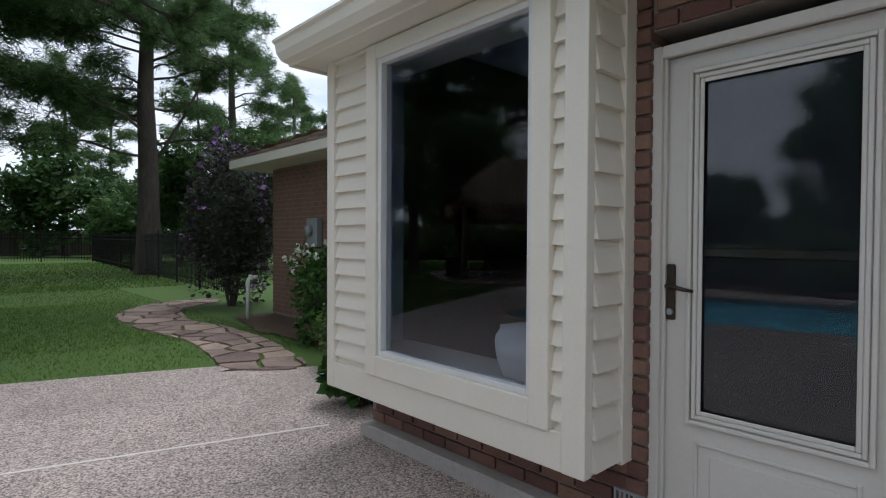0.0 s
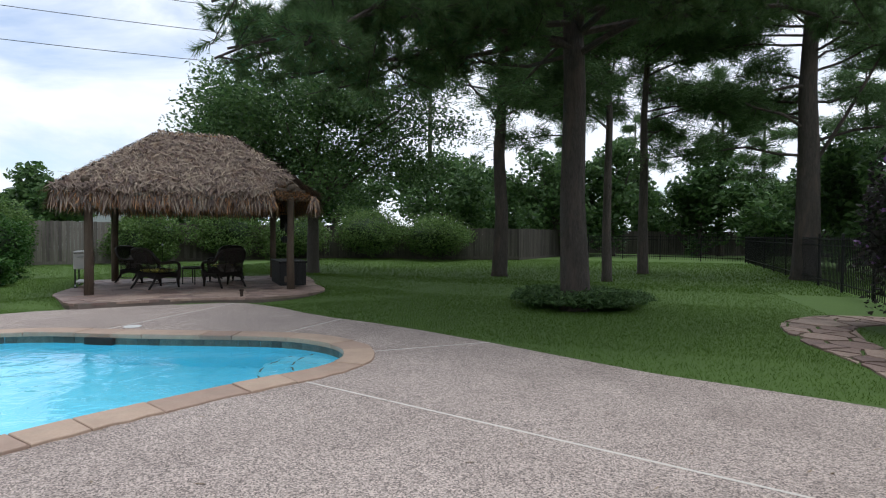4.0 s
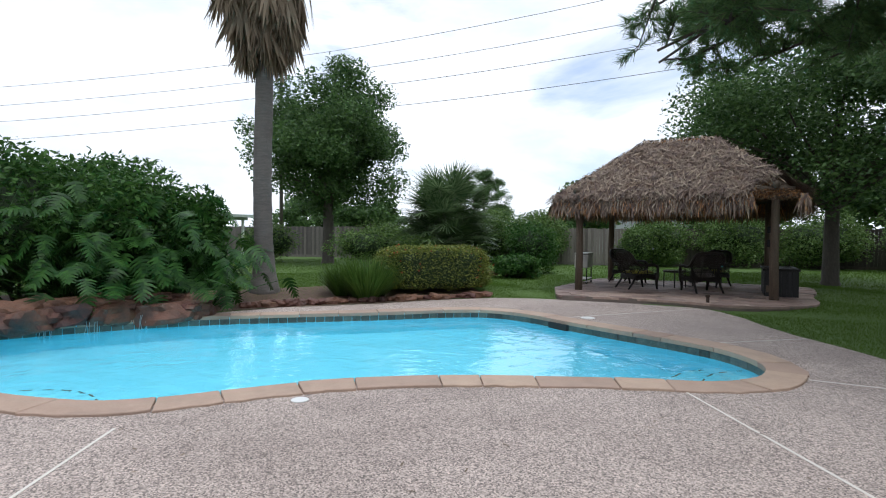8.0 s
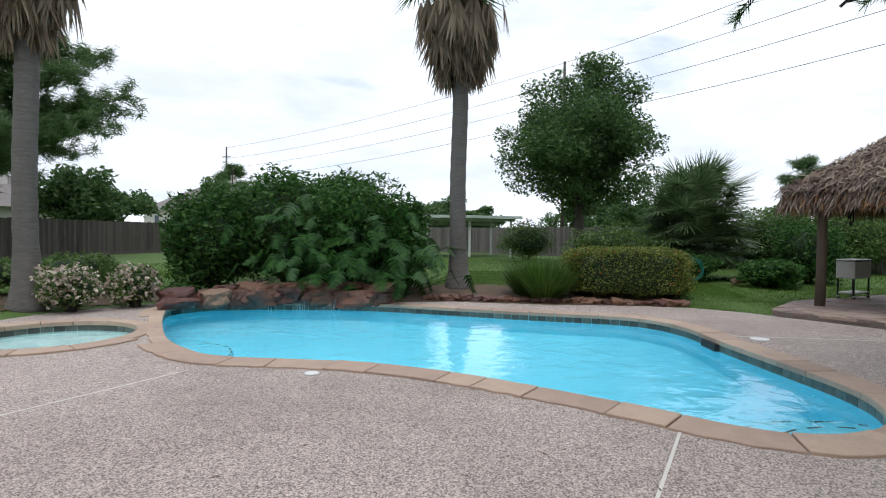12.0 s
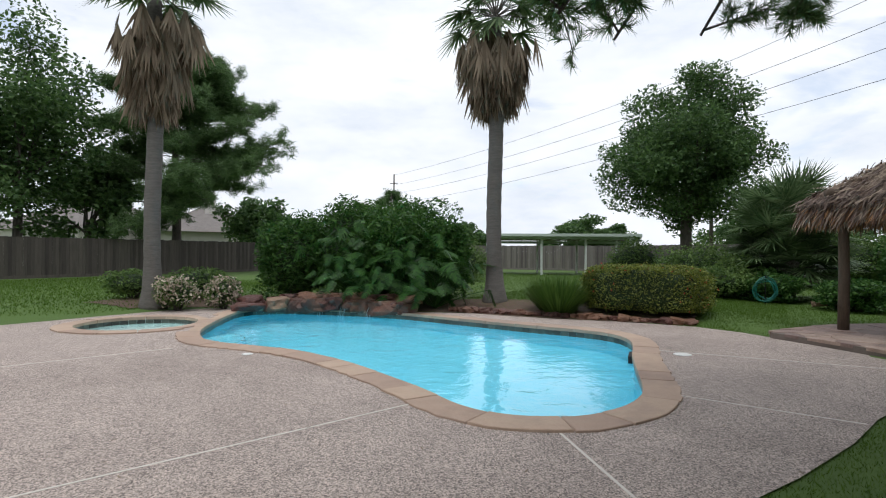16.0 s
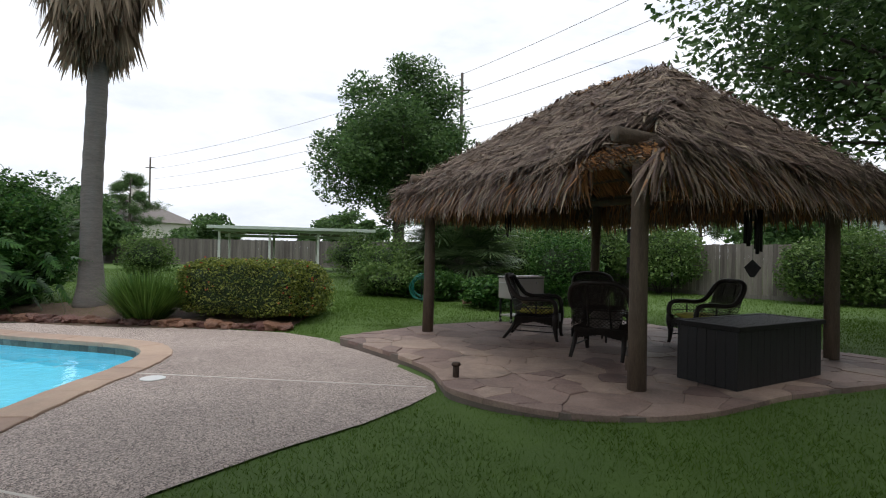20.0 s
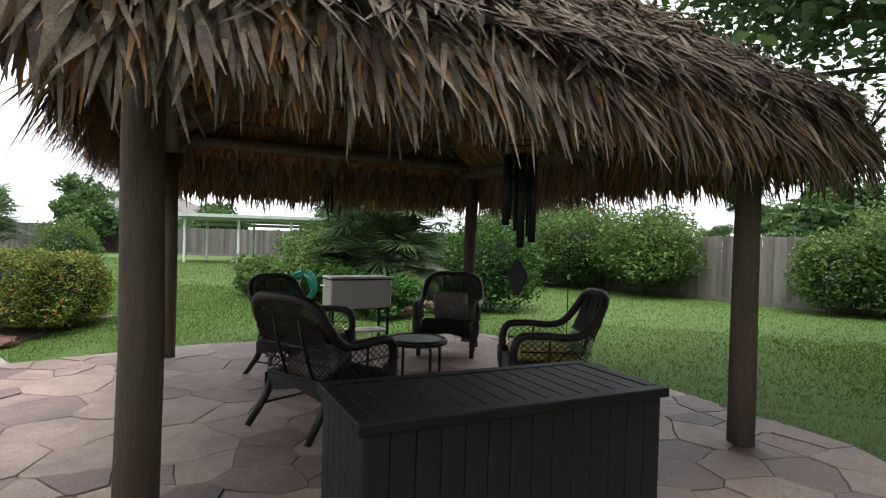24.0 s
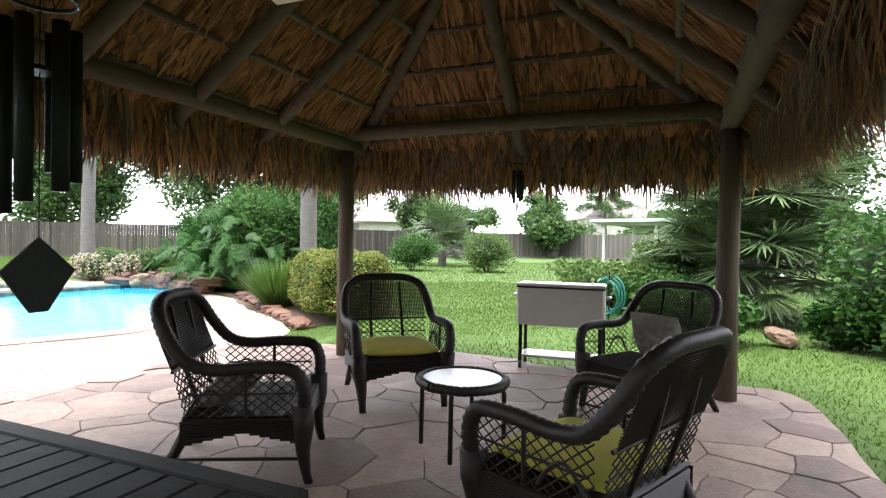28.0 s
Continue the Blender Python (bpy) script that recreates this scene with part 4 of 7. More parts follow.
def palapa():
    p = thing("palapa", PAL, "open palapa with four timber posts and a shaggy palm thatch roof", "palapa")
    rng = random.Random(21)
    for su, sv in ((-1, -1), (1, -1), (1, 1), (-1, 1)):
        bm = bmesh.new()
        tube(bm, [(su * HU + rng.uniform(-.01, .01), sv * HV, -0.05), (su * HU + rng.uniform(-.02, .02), sv * HV + rng.uniform(-.02, .02), 0.9), (su * HU, sv * HV, 1.7), (su * HU, sv * HV, BEAM - 0.05)], [0.092, 0.088, 0.084, 0.08], 14)
        part("post", bm, "log", p, smooth=True)
    for a, b in (((-HU - 0.35, -HV), (HU + 0.35, -HV)), ((-HU - 0.35, HV), (HU + 0.35, HV))):
        bm = bmesh.new()
        tube(bm, [(a[0], a[1], BEAM + 0.03), (0, a[1], BEAM + 0.035), (b[0], b[1], BEAM + 0.03)], [0.08, 0.076, 0.07], 14)
        part("beam", bm, "log", p, smooth=True)
    for s in (-1, 1):
        bm = bmesh.new()
        tube(bm, [(s * HU, -HV - 0.35, BEAM + 0.13), (s * HU, 0, BEAM + 0.14), (s * HU, HV + 0.35, BEAM + 0.13)], [0.075, 0.07, 0.07], 14)
        part("beam", bm, "log", p, smooth=True)
    under = 0.10
    bm = bmesh.new()
    tube(bm, [(-RU - 0.1, 0, RIDGE - under), (RU + 0.1, 0, RIDGE - under)], 0.05, 10)
    part("ridge_pole", bm, "log", p, smooth=True)
    ends = {(1, -1): 0.78}
    runs = [((s * RU, 0), (s * (RU + (EU - RU) * ends.get((s, t), 0.96)), t * EV * ends.get((s, t), 0.96))) for s in (-1, 1) for t in (-1, 1)]
    runs += [((s * RU, 0), (s * EU * 0.97, 0)) for s in (-1, 1)]
    runs += [((u0, 0), (u1, t * EV * 0.97)) for t in (-1, 1) for u0, u1 in ((-0.75, -0.95), (0.0, 0.0), (0.75, 0.95))]
    for (u0, v0), (u1, v1) in runs:
        bm = bmesh.new()
        pts = [(u0 + (u1 - u0) * k / 3, v0 + (v1 - v0) * k / 3) for k in range(4)]
        tube(bm, [(u, v, float(roof_z(u, v)) - under) for u, v in pts], [0.055, 0.06, 0.063, 0.06], 10)
        part("rafter", bm, "log", p, smooth=True)
    for f in (0.17, 0.33, 0.49, 0.65, 0.81):
        z = RIDGE + (EAVE - RIDGE) * f - 0.055
        uu, vv = RU + (EU - RU) * f, EV * f
        ring = [(-uu, -vv), (uu, -vv), (uu, vv), (-uu, vv)]
        for k in range(4):
            bm = bmesh.new()
            tube(bm, [(*ring[k], z), (*ring[(k + 1) % 4], z)], 0.03, 8)
            part("purlin", bm, "log", p, smooth=True)
    thatch(p)
    return p


def blades(base, down, side, length, width, curl):
    """Bent leaf strips: three cross sections each. All arguments are arrays with one row a strip."""
    n = len(base)
    up = np.cross(side, down)
    rows = []
    for f, w, c in ((0.0, 0.8, 0.0), (0.5, 1.0, 0.35), (1.0, 0.12, 1.0)):
        mid = base + down * (length * f)[:, None] + up * (curl * c)[:, None]
        for s in (-1, 1):
            rows.append(mid + side * (s * 0.5 * w * width)[:, None])
    v = np.stack(rows, 1).reshape(-1, 3)
    i = np.arange(n)[:, None] * 6
    q = np.concatenate([i + np.array([[0, 1, 3, 2]]), i + np.array([[2, 3, 5, 4]])], 0)
    return v, q


def strips_object(name, sets, mat, parent, label=""):
    vs, fs, o = [], [], 0
    for v, q in sets:
        vs.append(v)
        fs.append(q + o)
        o += len(v)
    v, q = np.vstack(vs), np.vstack(fs)
    me = bpy.data.meshes.new(name)
    me.vertices.add(len(v))
    me.vertices.foreach_set("co", v.astype(np.float32).ravel())
    me.loops.add(q.size)
    me.loops.foreach_set("vertex_index", q.astype(np.int32).ravel())
    me.polygons.add(len(q))
    me.polygons.foreach_set("loop_start", np.arange(0, q.size, q.shape[1], dtype=np.int32))
    me.update(calc_edges=True)
    me.materials.append(M[mat])
    ob = new(name, me)
    if parent is not None:
        ob.parent = parent
    return tagged(ob, label, kind="stuff")


def slope_points(rng, n):
    u, v = rng.uniform(-EU, EU, n), rng.uniform(-EV, EV, n)
    du, dv = (EU - np.abs(u)) * S2, (EV - np.abs(v)) * S1
    end = du < dv
    return u, v, end


def face_frames(u, v, end):
    n = len(u)
    down = np.zeros((n, 3))
    down[end, 0] = np.sign(u[end])
    down[end, 2] = -S2
    down[~end, 1] = np.sign(v[~end])
    down[~end, 2] = -S1
    down /= np.linalg.norm(down, axis=1)[:, None]
    side = np.cross(down, np.array([0, 0, 1.0]))
    side /= np.linalg.norm(side, axis=1)[:, None]
    return down, side


def turned(rng, down, side, spread):
    a = rng.normal(0, spread, len(down))[:, None]
    d = down * np.cos(a) + side * np.sin(a)
    return d, side * np.cos(a) - down * np.sin(a)


def worn_away(u, v, end):
    """The corner over one post where the thatch has fallen out."""
    du, dv = EU - u, EV + v
    return ~end & (((du - 0.52) / 0.56) ** 2 + (dv / 0.56) ** 2 < 1)


def thatch(p):
    rng = np.random.RandomState(31)
    bm = bmesh.new()
    c = [bm.verts.new((u, v, float(roof_z(u, v)) - 0.0)) for u, v in ((-EU * .98, -EV * .98), (EU * .98, -EV * .98), (EU * .98, EV * .98), (-EU * .98, EV * .98), (-RU, 0), (RU, 0), (EU - 1.15, -EV * .98), (EU - 0.98, -EV + 0.36), (EU - 0.62 * S1 / S2, -EV + 0.62))]
    for f in ((0, 6, 7, 8, 5, 4), (8, 1, 2, 5), (2, 3, 4, 5), (3, 0, 4)):
        bm.faces.new([c[i] for i in f])
    part("thatch_core", bm, "thatchin", p)
    # outer layer
    u, v, end = slope_points(rng, 34000)
    whole = ~worn_away(u, v, end)
    u, v, end = u[whole], v[whole], end[whole]
    n = len(u)
    down, side = face_frames(u, v, end)
    d, s = turned(rng, down, side, 0.5)
    nor = np.cross(side, down)
    nor *= np.sign(nor[:, 2])[:, None]
    base = np.stack([u, v, roof_z(u, v)], 1) + nor * rng.uniform(0.01, 0.15, n)[:, None] - d * 0.15
    d = d + nor * rng.uniform(-0.14, 0.24, n)[:, None]
    out = blades(base, d, s, rng.uniform(0.18, 0.46, n), rng.uniform(0.012, 0.040, n), rng.uniform(-0.10, 0.05, n))
    strips_object("thatch_outer", [out], "thatch", p, "weathered grey brown palm thatch")
    # inner layer, seen from below
    u, v, end = slope_points(rng, 18000)
    clear = np.abs((EU - np.abs(u)) * S2 - (EV - np.abs(v)) * S1) > 0.16
    clear &= ~worn_away(u, v, end)
    u, v, end = u[clear], v[clear], end[clear]
    n = len(u)
    down, side = face_frames(u, v, end)
    d, s = turned(rng, down, side, 0.22)
    nor = np.cross(side, down)
    nor *= np.sign(nor[:, 2])[:, None]
    base = np.stack([u, v, roof_z(u, v)], 1) - nor * rng.uniform(0.008, 0.03, n)[:, None] - d * 0.2
    d = d - nor * rng.uniform(-0.03, 0.16, n)[:, None]
    inn = blades(base, d, s, rng.uniform(0.22, 0.42, n), rng.uniform(0.018, 0.05, n), rng.uniform(-0.04, 0.04, n))
    strips_object("thatch_inner", [inn], "thatchtip", p, "warm brown underside of the palm thatch")
    # fringe that hangs from the eaves, grey outside and brown within
    fringe(p, rng, 2600, (-0.05, 0.25), "thatch", "ragged hanging fringe of palm leaf tips")
    fringe(p, rng, 2400, (0.02, 0.24), "thatchtip", "brown inner fringe of palm leaf tips")


def fringe(p, rng, n, insets, mat, label):
    sets = []
    for k in range(4):
        q = rng.uniform(-1, 1, n)
        outw = np.array([(0, -1, 0), (1, 0, 0), (0, 1, 0), (-1, 0, 0)][k], float)
        inset = rng.uniform(*insets, n)
        du, dv = q * (EU - np.maximum(inset, 0) * 1.4), q * (EV - np.maximum(inset, 0) * 1.4)
        a = {0: (du, np.full(n, -EV)), 1: (np.full(n, EU), dv), 2: (du, np.full(n, EV)), 3: (np.full(n, -EU), dv)}[k]
        base = np.stack([a[0], a[1], np.full(n, EAVE)], 1) - outw * inset[:, None]
        base[:, 2] += inset * (S2 if k % 2 else S1) + rng.uniform(-0.05, 0.05, n)
        down = np.tile(outw * 0.35 + np.array([0, 0, -1.0]), (n, 1)) + outw * rng.normal(0, 0.25, n)[:, None]
        down /= np.linalg.norm(down, axis=1)[:, None]
        side = np.tile(np.cross(outw, (0, 0, 1)), (n, 1))
        d, s = turned(rng, down, side, 0.2)
        length = rng.uniform(0.18, 0.48, n)
        if k == 0:
            length[(base[:, 0] > EU - 1.0) & (base[:, 0] < EU - 0.16)] *= 0.02
        sets.append(blades(base, d, s, length, rng.uniform(0.015, 0.04, n), rng.uniform(-0.08, 0.05, n)))
    strips_object("thatch_fringe", sets, mat, p, label)


palapa()


# ---- fences ----
def board_fence(pts, name, label, near=False, height=1.83, seed=1, mat="fencefar"):
    f = thing(name, pose(0, 0, 0), label, "fence")
    rng = random.Random(seed)
    bm = bmesh.new()
    w = 0.14
    shared = None
    if near:
        b2 = boxes([((0, -0.01, 0.03), (w - 0.008, 0.01, height))], 0.004)
        shared = bpy.data.meshes.new("fence_board")
        b2.to_mesh(shared)
        b2.free()
        shared.materials.append(M["fence"])
    for (x0, y0), (x1, y1) in zip(pts, pts[1:]):
        L = math.hypot(x1 - x0, y1 - y0)
        ang = math.atan2(y1 - y0, x1 - x0)
        s = 0.0
        while s < L:
            x, y = x0 + (x1 - x0) * s / L, y0 + (y1 - y0) * s / L
            g = float(ground_height(x, y))
            m = Matrix.Translation((x, y, g)) @ Matrix.Rotation(ang, 4, "Z") @ Matrix.Translation((0, rng.uniform(-.006, .006), rng.uniform(-.03, .02)))
            if near:
                o = new("fence_board", shared)
                o.parent, o.matrix_local = f, m
            else:
                box(bm, (0, -0.01, 0.03), (w - 0.006, 0.01, height), 0, m)
            s += w
        m = Matrix.Translation((x0, y0, float(ground_height(x0, y0)))) @ Matrix.Rotation(ang, 4, "Z")
        for z in (0.35, 1.45):
            part("rail", boxes([((0, 0.012, z), (L, 0.05, z + 0.09))], 0, m), mat, f)
        part("kick_board", boxes([((0, -0.03, 0.0), (L, -0.011, 0.14))], 0, m), mat, f)
    if not near:
        part("board_run", bm, mat, f)["kind"] = "stuff"
    else:
        bm.free()
    return f


board_fence([(-27.5, 11.8), (-22.2, 17.6), (-20.6, 21.0)], "board_fence", "weathered grey board fence behind the shrubs", True, seed=2)
board_fence([(12, -19.5), (-8, -20.0), (-29, -20.3)], "board_fence", "dark stained board fence along the side lawn, tree shade in its colour", False, seed=3, mat="fencedark")
board_fence([(-29, -20.3), (-36, -20.3), (-38.5, -3.0), (-27.5, 11.8)], "board_fence", "weathered grey board fence along the far lawn", False, seed=7)
# this run is dark from painted shade under trees and shrubs
board_fence([(-20.6, 21.0), (-17, 27), (-6, 31.5), (-3.0, 46), (30, 48)], "board_fence", "board fence beyond the pines, shade put into its dark brown", False, seed=4, mat="fencedark")


def iron_fence(pts, label):
    f = thing("iron_fence", pose(0, 0, 0), label, "fence")
    me = bpy.data.meshes.new("picket")
    b = boxes([((-0.008, -0.008, 0.05), (0.008, 0.008, 1.45))])
    b.to_mesh(me)
    b.free()
    me.materials.append(M["black"])
    post = bpy.data.meshes.new("fence_post")
    b = boxes([((-0.028, -0.028, 0.0), (0.028, 0.028, 1.55))], 0.006)
    b.to_mesh(post)
    b.free()
    post.materials.append(M["black"])
    for (x0, y0), (x1, y1) in zip(pts, pts[1:]):
        L, ang = math.hypot(x1 - x0, y1 - y0), math.atan2(y1 - y0, x1 - x0)
        m = Matrix.Translation((x0, y0, 0)) @ Matrix.Rotation(ang, 4, "Z")
        for z in (0.2, 1.2, 1.38):
            part("rail", boxes([((0, -0.014, z), (L, 0.014, z + 0.03))], 0, m), "black", f)
        n = int(L / 0.125)
        for k in range(n + 1):
            o = new("fence_post" if k % 18 == 0 else "picket", post if k % 18 == 0 else me)
            o.parent, o.matrix_local = f, m @ Matrix.Translation((k * L / n, 0, 0))


iron_fence([(4.9, 12.6), (6.1, 34.0), (-3.4, 37.5)], "black iron picket fence across the lawn")


# ---- plants ----
def leaf_cards(rng, centres, size, aspect=0.5, lay=None):
    """One folded pointed leaf at each centre, turned at random."""
    n = len(centres)
    d = rng.normal(0, 1, (n, 3))
    d[:, 2] = d[:, 2] * 0.6 - 0.15
    if lay is not None:
        d = d + lay
    d /= np.linalg.norm(d, axis=1)[:, None] + 1e-9
    o = rng.normal(0, 1, (n, 3))
    s = np.cross(d, o)
    s /= np.linalg.norm(s, axis=1)[:, None] + 1e-9
    L = size * rng.uniform(0.6, 1.35, n)[:, None]
    up = np.cross(s, d)
    v = np.stack([centres - d * L * 0.5, centres + s * L * aspect * 0.5 + up * L * 0.1, centres + d * L * 0.5, centres - s * L * aspect * 0.5 + up * L * 0.1], 1).reshape(-1, 3)
    i = np.arange(n)[:, None] * 4
    return v, i + np.array([[0, 1, 2, 3]])


def blob_points(rng, n, blobs, shell=0.55):
    """Points inside ellipsoids (x, y, z, rx, ry, rz), thicker near the skin, uneven."""
    blobs = np.array(blobs, float)
    vol = blobs[:, 3] * blobs[:, 4] * blobs[:, 5]
    idx = rng.choice(len(blobs), n, p=(vol ** 0.75) / np.sum(vol ** 0.75))
    d = rng.normal(0, 1, (n, 3))
    d /= np.linalg.norm(d, axis=1)[:, None]
    r = 1 - shell * rng.uniform(0, 1, n) ** 1.8
    wob = 1 + 0.16 * np.sin(d[:, 0] * 5.0 + idx * 1.7) * np.cos(d[:, 1] * 6.0 + d[:, 2] * 4 + idx)
    return blobs[idx, :3] + d * (r * wob)[:, None] * blobs[idx, 3:]


def lumps(rng, centre, radii, n, frac=0.42, cone=0.0):
    """Small ellipsoids spread over a large one, as the lobes of a crown."""
    out = []
    for k in range(n):
        d = rng.normal(0, 1, 3)
        d /= np.linalg.norm(d)
        r = rng.uniform(0.3, 0.92)
        if cone:
            d[:2] *= 1 - cone * max(0.0, d[2] * r)
        f = frac * rng.uniform(0.7, 1.2)
        out.append((*(np.array(centre) + d * r * np.array(radii)), *(np.array(radii) * f)))
    return out


def bush(x, y, rx, ry, h, label, mat="shrubleaf", n=5000, size=0.09, lobes=14, aspect=0.5, seed=1, flowers=None, nf=0, fsize=0.05, name="bush", boxy=False, cat="bush", base=0.0):
    rng = np.random.RandomState(seed)
    x, y = plan(x, y)
    g = float(ground_height(x, y))
    b = thing(name, pose(x, y, g), label, cat)
    bm = bmesh.new()
    for k in range(6):
        a = k * math.tau / 6 + rng.uniform(0, 0.5)
        tube(bm, [(0.05 * math.cos(a), 0.05 * math.sin(a), -0.05), (0.3 * rx * math.cos(a), 0.3 * ry * math.sin(a), h * 0.4), (0.55 * rx * math.cos(a), 0.55 * ry * math.sin(a), h * 0.75)], [0.025, 0.018, 0.008], 5)
    part("stem", bm, "oakbark", b)
    # added dark filler body; its colour paints the shade between the leaves
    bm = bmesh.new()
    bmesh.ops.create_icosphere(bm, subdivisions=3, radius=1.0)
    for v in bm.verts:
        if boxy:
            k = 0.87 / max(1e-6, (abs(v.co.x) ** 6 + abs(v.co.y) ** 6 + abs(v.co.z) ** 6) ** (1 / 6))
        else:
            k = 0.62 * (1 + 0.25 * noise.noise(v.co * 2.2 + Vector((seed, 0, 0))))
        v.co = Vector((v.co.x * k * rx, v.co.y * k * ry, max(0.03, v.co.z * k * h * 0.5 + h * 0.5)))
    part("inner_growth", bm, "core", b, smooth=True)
    if boxy:
        pts = rng.uniform(-1, 1, (n, 3))
        face = rng.randint(0, 3, n)
        sgn = rng.choice([-1, 1], n)
        sgn = np.where(face == 2, 1, sgn)
        pts[np.arange(n), face] = sgn * (1 - 0.18 * rng.uniform(0, 1, n) ** 2)
        p4 = np.abs(pts) ** 3.6
        pts /= np.maximum(1, (p4[:, 0] + p4[:, 1] + p4[:, 2]) ** (1 / 3.6))[:, None]
        wob = 1 + rng.normal(0, 0.03, n) + 0.07 * np.sin(pts[:, 0] * 7 + pts[:, 2] * 3) * np.cos(pts[:, 1] * 6)
        pts = pts * wob[:, None] * np.array([rx, ry, h / 2]) + np.array([0, 0, h / 2 + base])
    else:
        bl = lumps(rng, (0, 0, h * 0.52), (rx, ry, h * 0.5), lobes)
        k = int(n * 0.4)
        d = rng.normal(0, 1, (k, 3))
        d /= np.linalg.norm(d, axis=1)[:, None]
        r = rng.uniform(0.62, 0.93, k) * (1 + 0.1 * np.sin(d[:, 0] * 7 + seed) * np.cos(d[:, 1] * 6 + d[:, 2] * 5))
        pts = np.vstack([blob_points(rng, n - k, bl), d * r[:, None] * np.array([rx, ry, h * 0.5]) + np.array([0, 0, h * 0.52])])
        pts[:, 2] = np.abs(pts[:, 2]) + 0.02 + base
    strips_object("foliage", [leaf_cards(rng, pts, size, aspect)], mat, b)
    if flowers:
        d = pts - np.array([0, 0, h * 0.4])
        top = np.argsort(-np.linalg.norm(d / np.array([rx, ry, h * 0.6]), axis=1))[:max(nf * 4, 1)]
        sel = rng.choice(len(pts) if boxy else top, nf, replace=False)
        strips_object("blossom", [leaf_cards(rng, np.repeat(pts[sel], 4, 0) + rng.normal(0, fsize * 0.3, (nf * 4, 3)), fsize, 0.9)], flowers, b)
    return b


def limb(bm, p0, p1, r0, r1, rng, sag=0.0, n=5):
    pts = []
    for k in range(n):
        f = k / (n - 1)
        q = Vector(p0).lerp(Vector(p1), f)
        q.z += sag * math.sin(f * math.pi)
        if 0 < k < n - 1:
            q += Vector([rng.uniform(-1, 1) * 0.05 * (Vector(p1) - Vector(p0)).length * 0.6 for _ in range(3)])
        pts.append(q)
    tube(bm, pts, [r0 + (r1 - r0) * k / (n - 1) for k in range(n)], 6, False)
    return pts


def brushes(rng, shoots, per, length):
    """Shoots clothed all round in fine needles that lean towards the tip."""
    a, b = (np.repeat(np.array([s[k] for s in shoots], float), per, 0) for k in (0, 1))
    n = len(a)
    run = b - a
    run /= np.linalg.norm(run, axis=1)[:, None] + 1e-9
    c = a + (b - a) * (rng.uniform(0, 1, n) ** 0.6)[:, None]
    d = rng.normal(0, 1, (n, 3))
    d -= run * np.sum(d * run, 1)[:, None]
    d /= np.linalg.norm(d, axis=1)[:, None] + 1e-9
    d = d * rng.uniform(0.5, 1.0, n)[:, None] + run * rng.uniform(0.5, 1.1, n)[:, None]
    d /= np.linalg.norm(d, axis=1)[:, None]
    s = np.cross(d, rng.normal(0, 1, (n, 3)))
    s /= np.linalg.norm(s, axis=1)[:, None]
    L = length * rng.uniform(0.6, 1.1, n)[:, None]
    v = np.stack([c - s * 0.005, c + s * 0.005, c + d * L], 1).reshape(-1, 3)
    return v, np.arange(n)[:, None] * 3 + np.array([[0, 1, 2]])


def needles(rng, tips, per, length, spread):
    """Tufts of long needles round each tip."""
    n = len(tips) * per
    c = np.repeat(np.array(tips, float), per, 0) + rng.normal(0, spread, (n, 3))
    d = rng.normal(0, 1, (n, 3))
    d[:, 2] = d[:, 2] * 0.6 - 0.1
    d /= np.linalg.norm(d, axis=1)[:, None]
    s = np.cross(d, rng.normal(0, 1, (n, 3)))
    s /= np.linalg.norm(s, axis=1)[:, None]
    L = length * rng.uniform(0.6, 1.2, n)[:, None]
    w = L * 0.1
    v = np.stack([c - s * w * 0.5, c + s * w * 0.5, c + d * L], 1).reshape(-1, 3)
    return v, np.arange(n)[:, None] * 3 + np.array([[0, 1, 2]])


